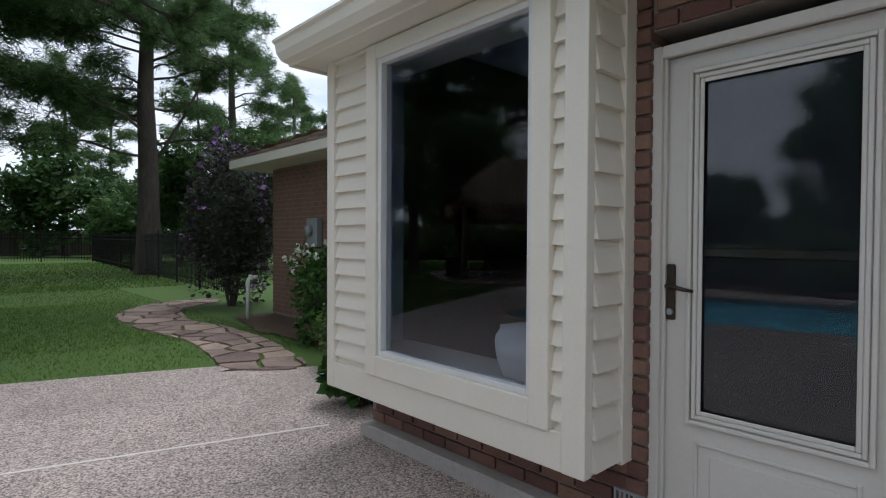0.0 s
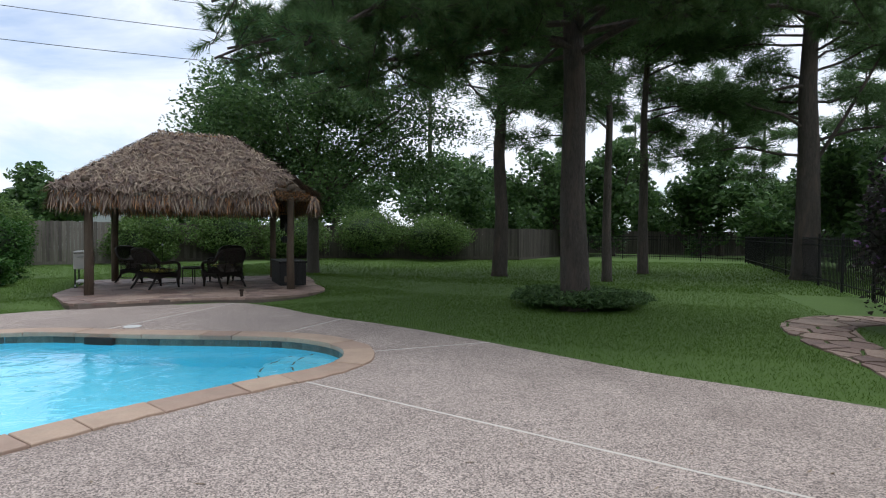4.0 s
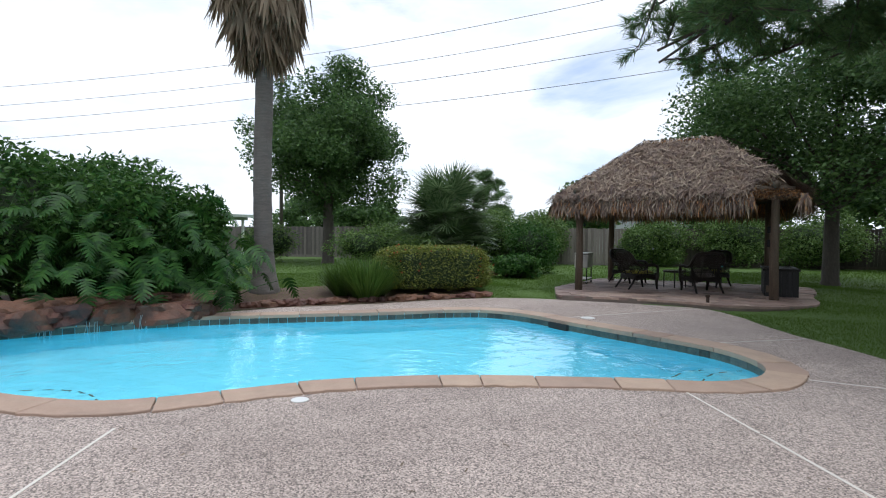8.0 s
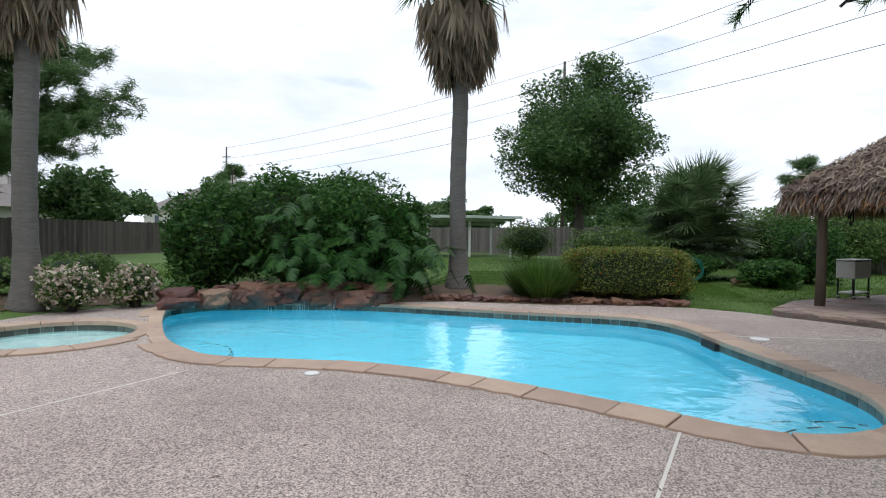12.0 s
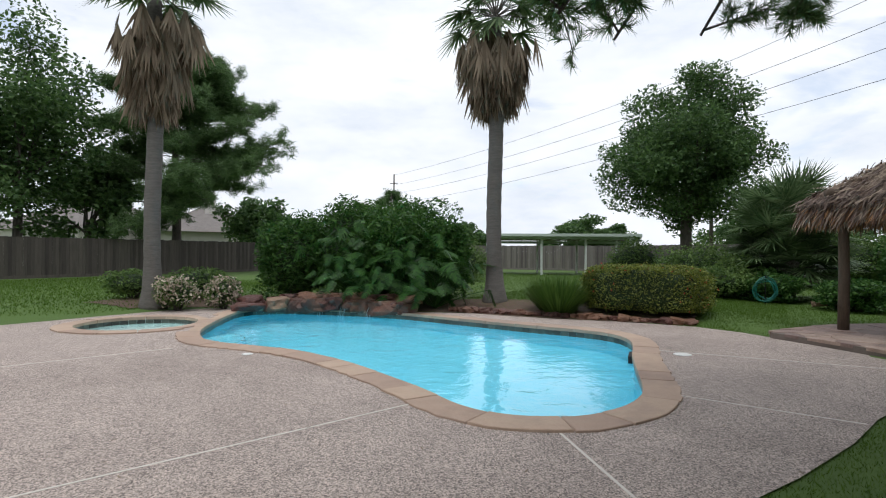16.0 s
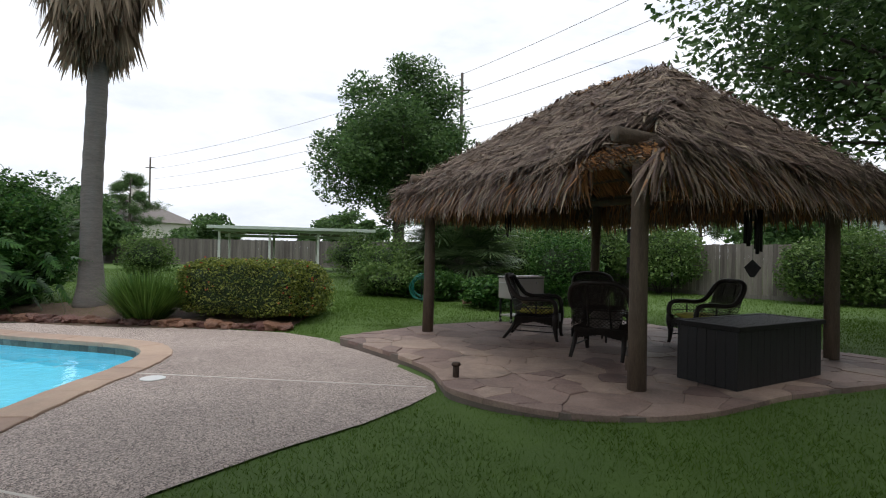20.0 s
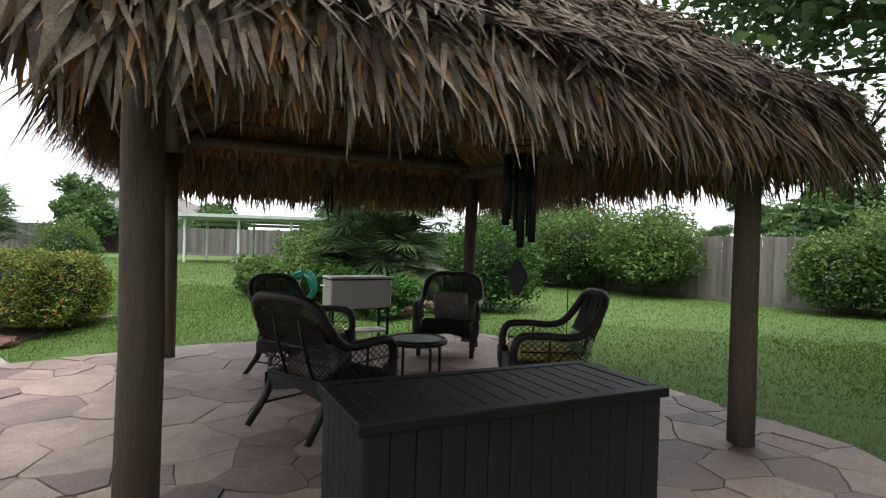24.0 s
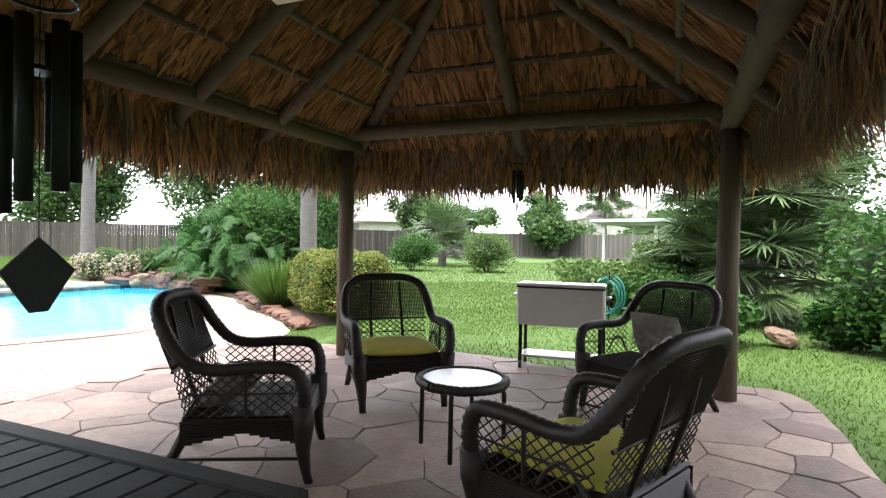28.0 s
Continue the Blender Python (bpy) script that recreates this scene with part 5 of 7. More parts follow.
def pine(x, y, r, h, label, seed, first=4.0, reach=3.2, whorls=14, per=34, size=0.22, extra=(), tufts=16, lean=0.0, group="pines", shade_arms=0):
    rng, nr = random.Random(seed), np.random.RandomState(seed)
    x, y = plan(x, y)
    g = float(ground_height(x, y))
    t = thing("pine_tree", pose(x, y, g), label, "tree", group)
    bm = bmesh.new()
    pts = [(0, 0, -0.1), (0, 0, 0.15)] + [(lean * k + rng.uniform(-.06, .06), rng.uniform(-.06, .06), h * k / 7) for k in range(1, 8)]
    tube(bm, pts, [r * 1.3, r * 1.1] + [r * (1 - 0.86 * (k / 7) ** 1.1) for k in range(1, 8)], 12)
    part("trunk", bm, "bark", t, smooth=True)
    bm = bmesh.new()
    tips = []
    arms = []
    for k in range(whorls):
        z = first + (h - first) * (k / whorls) ** 0.9
        a = rng.uniform(0, math.tau) + k * 2.4
        ln = reach * (1 - 0.65 * (k / whorls)) * rng.uniform(0.6, 1.15)
        rise = rng.uniform(-0.1, 0.35) * ln
        arms.append(((lean * z / h * 7, 0, z), (lean * z / h * 7 + ln * math.cos(a), ln * math.sin(a), z + rise), 0.028 + 0.02 * r / 0.3 * (1 - k / whorls)))
    # extra boughs, mostly out of view, added to shade the lawn below
    for k in range(shade_arms):
        z, a, ln = rng.uniform(8.5, 0.85 * h), k * 2.4 + rng.uniform(0, 1), reach * rng.uniform(0.6, 1.0)
        arms.insert(0, ((0, 0, z), (ln * math.cos(a), ln * math.sin(a), z + 0.12 * ln), 0.05))
    for e in extra:
        arms.append(((0, 0, e[0]), (e[1] - x, e[2] - y, e[3]), 0.07))
    shoots = []
    for number, (p0, p1, rr) in enumerate(arms):
        line = limb(bm, p0, p1, rr, rr * 0.25, rng, 0.25, 6)
        ln = (Vector(p1) - Vector(p0)).length
        for j in range(tufts):
            f = rng.uniform(0.38, 1.0)
            q = line[min(5, int(f * 5))].lerp(line[min(5, int(f * 5) + 1)], (f * 5) % 1)
            side = Vector((rng.uniform(-1, 1), rng.uniform(-1, 1), rng.uniform(-0.5, 0.7)))
            e = q + side.normalized() * rng.uniform(0.25, 0.85) * min(1.2, 0.3 + ln * 0.25)
            tube(bm, [q, e], [rr * 0.25, 0.005], 4, False)
            if number >= whorls + shade_arms:
                tube(bm, [q, e], [rr * 0.25, 0.006], 4, False)
                for _ in range(15):
                    w = q.lerp(e, rng.uniform(0.15, 1.0))
                    f = w + (side.normalized() * 0.5 + Vector((rng.uniform(-1, 1), rng.uniform(-1, 1), rng.uniform(-0.5, 0.7)))).normalized() * rng.uniform(0.14, 0.30)
                    tube(bm, [w, f], [0.005, 0.004], 3, False)
                    shoots.append((w, f))
                continue
            for _ in range(3):
                w = e.lerp(q, rng.uniform(0, 0.6)) + Vector((rng.uniform(-.25, .25), rng.uniform(-.25, .25), rng.uniform(-.2, .25)))
                tips.append(w)
    part("branch_work", bm, "bark", t)
    strips_object("needle_tuft", [needles(nr, tips, per, size, 0.10)], "needle", t)
    if shoots:
        strips_object("needle_growth", [brushes(nr, shoots, 54, 0.18)], "needle", t)
    return t


def leafy_tree(x, y, r, h, crown, label, seed, mat="oakleaf", n=16000, size=0.16, lobes=34, fork=0.35, base=None, group="", frac=0.30, cone=0.0, more=()):
    rng, nr = random.Random(seed), np.random.RandomState(seed)
    x, y = plan(x, y)
    g = float(ground_height(x, y))
    t = thing("tree", pose(x, y, g), label, "tree", group)
    rx, ry = crown[0], crown[1]
    z0 = base if base is not None else h * 0.3
    cz, rz = (h + z0) / 2, (h - z0) / 2
    bl = lumps(nr, (0, 0, cz), (rx, ry, rz), lobes, frac, cone) + list(more)
    bm = bmesh.new()
    tube(bm, [(0, 0, -0.1), (0, 0, 0.2), (rng.uniform(-.1, .1), rng.uniform(-.1, .1), h * fork)], [r * 1.35, r * 1.05, r * 0.8], 10, False)
    part("trunk", bm, "oakbark", t, smooth=True)
    bm = bmesh.new()
    for b in bl[:18] + list(more):
        limb(bm, (0, 0, h * fork * rng.uniform(0.75, 1)), b[:3], r * 0.42, 0.015, rng, 0.3)
    part("branch_work", bm, "oakbark", t)
    pts = blob_points(nr, n, bl, 0.8)
    strips_object("crown", [leaf_cards(nr, pts, size, 0.5)], mat, t)
    return t


P1 = (-1.02, 11.1)
pine(*P1, 0.27, 15, "tall pine with rough bark and spreading low limbs", 1, 5.0, 6.0, 38, 44, 0.25,
     [(6.2, -5.3, 6.3, 3.90), (6.6, -4.0, 6.1, 3.75), (6.0, -6.7, 7.9, 4.30), (5.6, -4.4, 8.2, 4.60), (7.2, -5.9, 6.7, 4.75), (6.8, -4.7, 5.7, 4.40), (6.4, -6.2, 7.1, 4.10), (6.0, -3.2, 7.2, 4.40), (6.6, -5.4, 7.6, 4.50), (5.4, 1.6, 7.2, 4.95), (6.3, -1.2, 6.4, 5.15), (5.8, 3.2, 9.5, 4.75), (5.2, -5.8, 10.6, 4.55), (5.5, -0.2, 8.0, 5.15), (5.0, -3.0, 9.0, 4.85), (5.2, -6.4, 9.4, 4.45), (5.6, -2.2, 7.0, 4.75), (6.2, 0.6, 6.8, 5.15), (5.4, 4.4, 11.6, 4.95), (5.0, 2.4, 8.4, 5.25)], 24, lean=-0.05, shade_arms=26)
pine(-4.05, 18.95, 0.26, 15, "tall pine with a bare lower trunk", 2, 5.2, 4.6, 34, 36, 0.29, tufts=22, shade_arms=16)
pine(-0.5, 18.2, 0.15, 12, "slim pine on the lawn", 3, 4.8, 3.6, 27, 32, 0.29, tufts=22, shade_arms=12)
pine(0.75, 22.2, 0.19, 14, "tall slim pine on the lawn", 4, 5.0, 4.0, 29, 32, 0.31, tufts=22, shade_arms=14)
pine(-1.7, 23.0, 0.2, 14, "tall pine on the lawn", 5, 5.5, 4.0, 29, 32, 0.31, tufts=22, shade_arms=14)
pine(5.75, 21.5, 0.42, 15, "large forked pine by the iron fence", 6, 4.2, 5.4, 36, 38, 0.31, [(3.6, 8.6, 21.0, 9.0), (6.5, 2.6, 20.6, 5.6), (6.0, 3.4, 24.0, 6.2)], 22, shade_arms=14)
pine(11.0, 27.0, 0.3, 14, "tall pine beyond the iron fence", 7, 4.0, 4.2, 18, 28, 0.32, tufts=22)
pine(-18.3, -22.6, 0.3, 12.5, "spreading pine behind the board fence", 8, 2.8, 7.6, 56, 44, 0.38, tufts=36)
for k, (x, y, h) in enumerate([(14, 40, 12), (7, 44, 13), (19, 36, 13), (1.5, 52, 12), (11, 50, 13), (-4, 52, 11), (24, 44, 14)]):
    pine(x, y, 0.24, h, "dense pine beyond the fences", 40 + k, 1.8, 4.0, 20, 24, 0.44, tufts=15)
for k, (x, y, h) in enumerate([(-48, -30, 8), (-45, 20.9, 7)]):
    pine(x, y, 0.22, h, "dark pine behind the fence", 60 + k, 2.2, 3.4, 18, 24, 0.44, tufts=14)

leafy_tree(-23.9, 4.05, 0.26, 9.2, (4.3, 4.3), "large rounded oak on the far lawn", 11, n=62000, size=0.16, base=1.9, lobes=120, frac=0.19, cone=0.3)
leafy_tree(-10.6, 17.5, 0.22, 8.2, (6.2, 5.6), "wide live oak behind the palapa", 12, n=66000, size=0.135, base=2.1, lobes=140, frac=0.20, cone=0.15,
           more=[(-0.2, -4.0, 4.3, 0.9, 0.8, 0.55), (-0.6, -3.2, 5.0, 1.2, 1.0, 0.7), (-1.8, -3.0, 4.4, 1.1, 1.0, 0.6), (1.0, -3.2, 5.0, 1.1, 0.9, 0.6), (-2.6, -2.6, 3.6, 1.0, 1.0, 0.6), (-0.9, -2.4, 3.7, 1.1, 0.9, 0.6), (1.6, -2.2, 4.4, 1.1, 1.0, 0.6), (-3.4, -2.0, 4.4, 1.1, 1.1, 0.7)])
leafy_tree(-35.1, -22.6, 0.14, 5.6, (1.7, 1.7), "small rounded tree beyond the fence", 15, n=7000, size=0.22, base=0.8, lobes=24)
leafy_tree(-10.8, -23.0, 0.22, 12.5, (4.6, 3.4), "tall leafy tree beyond the side fence", 13, n=20000, size=0.26, base=1.2)
leafy_tree(-4.5, -23.0, 0.2, 11.5, (3.6, 3.4), "tall leafy tree beyond the side fence", 14, n=16000, size=0.26, base=1.0)
for k, (x, y, h, r) in enumerate([(-17, 31, 7.0, 3.8), (-10, 34, 7.6, 4.2), (-23, 27, 6.0, 3.4), (-4, 38, 7.5, 4.0), (-30, 21, 4.8, 3.0), (-47, -8, 4.6, 4.2), (-44, -19, 4.2, 3.4), (-39, -3.5, 3.8, 2.2), (-34, -20, 5, 3.2), (-50, 5, 5.5, 4), (-42, 9.5, 4.4, 3)]):
    leafy_tree(x, y, 0.16, h, (r, r), "leafy tree beyond the fence", 70 + k, n=7000, size=0.36, base=0.6, lobes=26)
for k in range(15):
    x = -9 + k * 2.9
    y = 43 + 5 * math.sin(k * 1.9) + 0.1 * k
    leafy_tree(x, y, 0.2, 6.5 + 1.8 * math.sin(k * 2.7), (3.2, 2.8), "dense green tree in the belt beyond the fences", 900 + k, n=6500, size=0.40, base=0.2, lobes=30, group="belt of trees")
for k, (x, y) in enumerate([(9.5, 20.5), (10.5, 31), (8.6, 27), (13, 23)]):
    leafy_tree(x, y, 0.16, 6.0 + (k % 2), (2.6, 2.6), "dense green tree beyond the iron fence", 930 + k, n=7500, size=0.27, base=0.2, lobes=28, group="belt of trees")
for k, (x, y, h) in enumerate([(-14.5, -24.5, 7), (-26, -25, 6), (-3, -23.5, 8), (4, -22, 8), (-31, -27, 5)]):
    leafy_tree(x, y, 0.16, h, (3.0, 2.6), "dense green tree behind the side fence", 950 + k, n=7000, size=0.32, base=0.3, lobes=28, group="belt of trees")


# hedges, shrubs and beds
bush(-11.5, 5.05, 0.70, 1.36, 1.06, "clipped box hedge with yellow green tips", "hedgeleaf", 24000, 0.05, seed=101, boxy=True, name="hedge", flowers="red petal", nf=120, fsize=0.035, cat="hedge")
for k, (x, y, rx, ry, h) in enumerate([(-10.9, -1.2, 1.2, 1.2, 2.5), (-11.2, -3.0, 1.5, 1.5, 3.0), (-10.2, -4.2, 1.3, 1.1, 2.4), (-11.6, -0.3, 1.0, 0.9, 2.1), (-12.4, -2.0, 1.5, 1.6, 2.9)]):
    bush(x, y, rx, ry, h, "dense glossy evergreen shrub behind the waterfall rocks", "shrubleaf", 13000, 0.135, 30, 0.40, 110 + k)


def split_leaf_plant(x, y, label, seed, n=60, reach=0.9, size=0.37):
    """Long stalks that end in large, deeply cut leaves."""
    rng = np.random.RandomState(seed)
    x, y = plan(x, y)
    g = float(ground_height(x, y))
    p = thing("philodendron", pose(x, y, g), label, "plant", "split leaf plants")
    bm = bmesh.new()
    for k in range(n):
        a, el = rng.uniform(0, math.tau), rng.uniform(0.35, 1.45)
        L = reach * rng.uniform(0.6, 1.25)
        tip = Vector((math.cos(a) * math.cos(el), math.sin(a) * math.cos(el), math.sin(el))) * L
        tube(bm, [(0, 0, 0.05), tip * 0.6 + Vector((0, 0, 0.08)), tip], [0.012, 0.009, 0.006], 4, False)
        d = Vector((math.cos(a), math.sin(a), -1.7 + rng.uniform(-.6, 1.6))).normalized()
        s = d.cross(Vector((0, 0, 1))).normalized()
        sz = size * rng.uniform(0.7, 1.2)
        roll = rng.uniform(-0.7, 0.7)
        s = (s * math.cos(roll) + d.cross(s) * math.sin(roll)).normalized()
        for j in range(6):
            f = 0.04 + 0.16 * j
            q = tip + d * sz * f
            w = sz * (0.52 - 0.30 * f) * rng.uniform(0.85, 1.1)
            for sg in (-1, 1):
                e = q + s * sg * w + d * w * (0.15 + 0.75 * f) - Vector((0, 0, 0.16 * w))
                h = q.lerp(e, 0.55) + Vector((0, 0, 0.05 * w))
                vs = [bm.verts.new(v) for v in (q - d * sz * 0.075, h - d * sz * 0.07, e - d * sz * 0.012, e + d * sz * 0.03, h + d * sz * 0.055, q + d * sz * 0.085)]
                bm.faces.new(vs)
        bm.faces.new([bm.verts.new(v) for v in (tip + d * sz * 0.88 - s * 0.1 * sz, tip + d * sz * 1.12, tip + d * sz * 0.88 + s * 0.1 * sz)])
    part("leaves", bm, "philo", p)


for k, (x, y) in enumerate([(-10.2, -0.3), (-10.2, -1.0), (-10.05, -1.7), (-10.45, 0.3), (-10.5, -0.6), (-10.45, -1.4), (-10.35, -2.1)]):
    split_leaf_plant(x, y, "large split-leaf plant over the rocks", 130 + k, reach=1.3 if k < 4 else 1.9)

for k, (x, y, s) in enumerate([(-6.85, -4.5, 0.55), (-7.7, -4.0, 0.5)]):
    bush(x, y, s, s, 0.85, "rounded shrub covered in cream pink blossom", "viburnum", 2600, 0.07, 10, 0.5, 140 + k, "pink petal", 420, 0.06, "bush")
bush(-8.3, -6.0, 0.9, 0.8, 0.85, "low green shrub by the palm", "viburnum", 2600, 0.09, 10, 0.5, 143)
bush(-7.0, -6.6, 0.8, 0.8, 0.8, "low green shrub by the palm", "viburnum", 2200, 0.09, 10, 0.5, 144)
for k, (x, y, rx, ry, h) in enumerate([(-25.6, 1.6, 1.6, 1.6, 1.9), (-20.2, 5.2, 1.5, 1.5, 1.7), (-17.8, 6.6, 1.3, 1.1, 1.25), (-16.3, 6.1, 1.0, 1.0, 0.85), (-16.6, 7.3, 0.9, 0.9, 0.85), (-15.1, 9.2, 0.9, 0.8, 0.8)]):
    bush(x, y, rx, ry, h, "loose green shrub in the lawn bed", "viburnum" if k < 4 else "shrubleaf", 5000, 0.11, 14, 0.5, 150 + k)
bush(-17.0, 10.75, 1.1, 1.1, 1.95, "dense dark green rounded shrub", "shrubleaf", 9000, 0.10, 18, 0.5, 160)
bush(-19.7, -4.2, 1.0, 1.0, 1.6, "yellow green shrub on the far lawn", "viburnum", 5000, 0.10, 14, 0.5, 162)
bush(-17.2, -5.6, 1.0, 1.0, 1.5, "rounded green shrub on the far lawn", "shrubleaf", 5000, 0.10, 14, 0.5, 163)
bush(-16.6, 10.2, 0.5, 0.5, 0.6, "small fern like shrub", "philo", 1500, 0.12, 8, 0.4, 161)
for k, (x, y, rx, h) in enumerate([(-25.3, 9.6, 2.0, 2.3), (-24.6, 12.2, 2.0, 2.8), (-22.8, 14.2, 1.8, 2.7), (-20.3, 19.4, 1.7, 2.4), (-18.6, 22.6, 2.0, 2.6), (-16.2, 25.0, 2.0, 2.5), (-12.8, 27.2, 2.2, 2.8), (-9.5, 28.6, 2.1, 2.5), (-27.2, 7.6, 1.8, 2.0)]):
    bush(x, y, rx, rx, h, "broad pale green shrub along the fence", "viburnum", 14000, 0.12, 20, 0.5, 170 + k)
bush(-19.9, 18.0, 1.0, 1.0, 2.0, "broad pale green shrub along the fence", "viburnum", 5000, 0.12, 14, 0.5, 180)
# by the house
bush(4.2, 10.6, 1.0, 0.9, 3.4, "tall dark shrub with purple flowers", "purpleleaf", 7500, 0.10, 22, 0.5, 190, "purple petal", 90, 0.09)
bush(3.62, 6.0, 0.55, 0.75, 1.25, "rose bush with white blooms against the brick", "shrubleaf", 3600, 0.08, 14, 0.6, 191, "white petal", 40, 0.07)
bush(3.0, 4.75, 0.42, 0.42, 0.75, "variegated shrub with reddish tips", "viburnum", 2000, 0.06, 10, 0.5, 192, "red petal", 12, 0.03)
bush(2.35, 3.65, 0.28, 0.28, 0.55, "broad leaved plant at the bay corner", "philo", 420, 0.15, 8, 0.75, 193)
bush(P1[0], P1[1] + 0.35, 1.5, 1.15, 0.42, "ring of low dark green ground cover round the pine", "needle", 9000, 0.14, 26, 0.22, 194)


def grass_clump(x, y, r, h, label, n, seed, mat="grass"):
    rng = np.random.RandomState(seed)
    x, y = plan(x, y)
    g = float(ground_height(x, y))
    b = thing("grass_clump", pose(x, y, g), label, "plant")
    a = rng.uniform(0, math.tau, n)
    q = r * 0.45 * np.sqrt(rng.uniform(0, 1, n))
    base = np.stack([q * np.cos(a), q * np.sin(a), np.zeros(n)], 1)
    outw = np.stack([np.cos(a), np.sin(a), np.zeros(n)], 1)
    tilt = rng.uniform(0.1, 0.75, n)[:, None]
    d = outw * np.sin(tilt) + np.array([0, 0, 1.0]) * np.cos(tilt)
    side = np.cross(outw, (0, 0, 1.0))
    strips_object("blade_tuft", [blades(base, d, side, h * rng.uniform(0.7, 1.15, n), np.full(n, 0.018), -h * rng.uniform(0.05, 0.3, n))], mat, b)
    return b


grass_clump(-10.85, 3.35, 0.68, 0.92, "arching clump of long green grass blades", 1500, 201, "clumpgrass")
grass_clump(-11.3, 2.9, 0.5, 0.75, "arching clump of long green grass blades", 800, 202, "clumpgrass")


# ---- palms ----
def fan_blades(rng, centre, d, size, fold=0.25, n=16, open_angle=1.9, droop=0.22, wide=0.075):
    """One fan leaf: narrow fingers spread round its stalk."""
    d = np.array(d) / np.linalg.norm(d)
    s = np.cross(d, (0, 0, 1.0))
    s /= np.linalg.norm(s) + 1e-9
    a = np.linspace(-open_angle, open_angle, n) + rng.normal(0, 0.05, n)
    dirs = d[None] * np.cos(a)[:, None] + s[None] * np.sin(a)[:, None]
    nor = np.cross(s, d)
    dirs = dirs - np.array([0, 0, 1.0]) * (droop * rng.uniform(0.6, 1.4, n))[:, None] + nor * fold * 0.2
    dirs /= np.linalg.norm(dirs, axis=1)[:, None]
    side = np.cross(dirs, nor)
    side /= np.linalg.norm(side, axis=1)[:, None] + 1e-9
    L = size * (0.65 + 0.35 * np.cos(a * 0.6)) * rng.uniform(0.85, 1.1, n)
    return blades(np.tile(centre, (n, 1)), dirs, side, L, np.full(n, size * wide), -L * 0.12)


def palm(x, y, h, r, label, seed, skirt=2.3):
    rng = np.random.RandomState(seed)
    x, y = plan(x, y)
    g = float(ground_height(x, y))
    t = thing("palm_tree", pose(x, y, g), label, "palm", "tall fan palms")
    bm = bmesh.new()
    zs = [-0.1, 0.05, 0.2, 0.45, 0.8] + list(np.linspace(1.2, h, 30))
    tube(bm, [(0.02 * math.sin(z), 0.02 * math.cos(z * 1.3), z) for z in zs], [r * 1.75, r * 1.7, r * 1.5, r * 1.25, r * 1.12] + [r * (1.03 if k % 2 else 0.98) * (1 - 0.1 * k / 30) for k in range(30)], 16)
    part("trunk", bm, "palmbark", t, smooth=True)
    sets = []
    for k in range(230):
        a = rng.uniform(0, math.tau)
        f = rng.uniform(0, 1) ** 0.8
        z = h - 0.1 - (skirt - 0.7) * f
        o = np.array([math.cos(a), math.sin(a), 0])
        reach = r + (1.0 - 0.85 * f) * rng.uniform(0.15, 0.95)
        c = o * reach + np.array([0, 0, z - 0.25 * reach])
        sets.append(fan_blades(rng, c, o * rng.uniform(0.0, 0.4) * (1.1 - f) + np.array([0, 0, -1.0]) + rng.normal(0, 0.10, 3), rng.uniform(0.6, 1.15), 0.1, 11, 0.55, 0.5))
    strips_object("dead_skirt", sets, "deadfrond", t, "grey brown skirt of hanging dead fronds")
    sets = []
    bm = bmesh.new()
    for k in range(34):
        a, el = k * 2.4 + rng.uniform(-.3, .3), rng.uniform(-0.55, 1.1)
        o = np.array([math.cos(a) * math.cos(el), math.sin(a) * math.cos(el), math.sin(el)])
        c = np.array([0, 0, h + 0.15])
        e = c + o * rng.uniform(0.7, 1.1)
        tube(bm, [c, (c + e) / 2 + np.array([0, 0, 0.06]), e], [0.02, 0.015, 0.01], 4, False)
        sets.append(fan_blades(rng, e, o + np.array([0, 0, -0.3]), 0.85, 0.3, 18))
    part("stalk_work", bm, "palmbark", t)
    strips_object("fronds", sets, "fanleaf", t, "green fan fronds at the top")
    return t


palm(-11.83, 1.22, 7.45, 0.20, "tall fan palm with a skirt of dead fronds", 210)
palm(-6.66, -5.2, 7.5, 0.19, "tall fan palm beside the blossoming shrubs", 211, 2.7)


def palmetto(x, y, h, rad, label, seed, n=70):
    rng = np.random.RandomState(seed)
    x, y = plan(x, y)
    g = float(ground_height(x, y))
    t = thing("fan_palm_clump", pose(x, y, g), label, "palm")
    sets = []
    bm = bmesh.new()
    for k in range(n):
        a, el = k * 2.4 + rng.uniform(-.3, .3), rng.uniform(-0.25, 1.45)
        st = np.array([0.25 * math.cos(a), 0.25 * math.sin(a), h * rng.uniform(0.15, 0.62)])
        o = np.array([math.cos(a) * math.cos(el), math.sin(a) * math.cos(el), math.sin(el)])
        e = st + o * rad * rng.uniform(0.45, 0.8)
        tube(bm, [st, (st + e) / 2 + np.array([0, 0, 0.06]), e], [0.018, 0.014, 0.01], 4, False)
        sets.append(fan_blades(rng, e, o + np.array([0, 0, -0.1]), rad * rng.uniform(0.45, 0.66), 0.3, 28, 2.1, 0.14, 0.05))
    tube(bm, [(0, 0, -0.1), (0, 0, h * 0.6)], [0.22, 0.18], 8)
    part("stalk_work", bm, "palmbark", t)
    strips_object("fronds", sets, "fanleaf", t)
    return t


palmetto(-18.1, 7.75, 3.9, 1.6, "broad dense clump of fan palms with grey green leaves", 215, 190)
palmetto(-20.2, -9.2, 3.6, 1.45, "far clump of fan palms on the lawn", 216, 90)


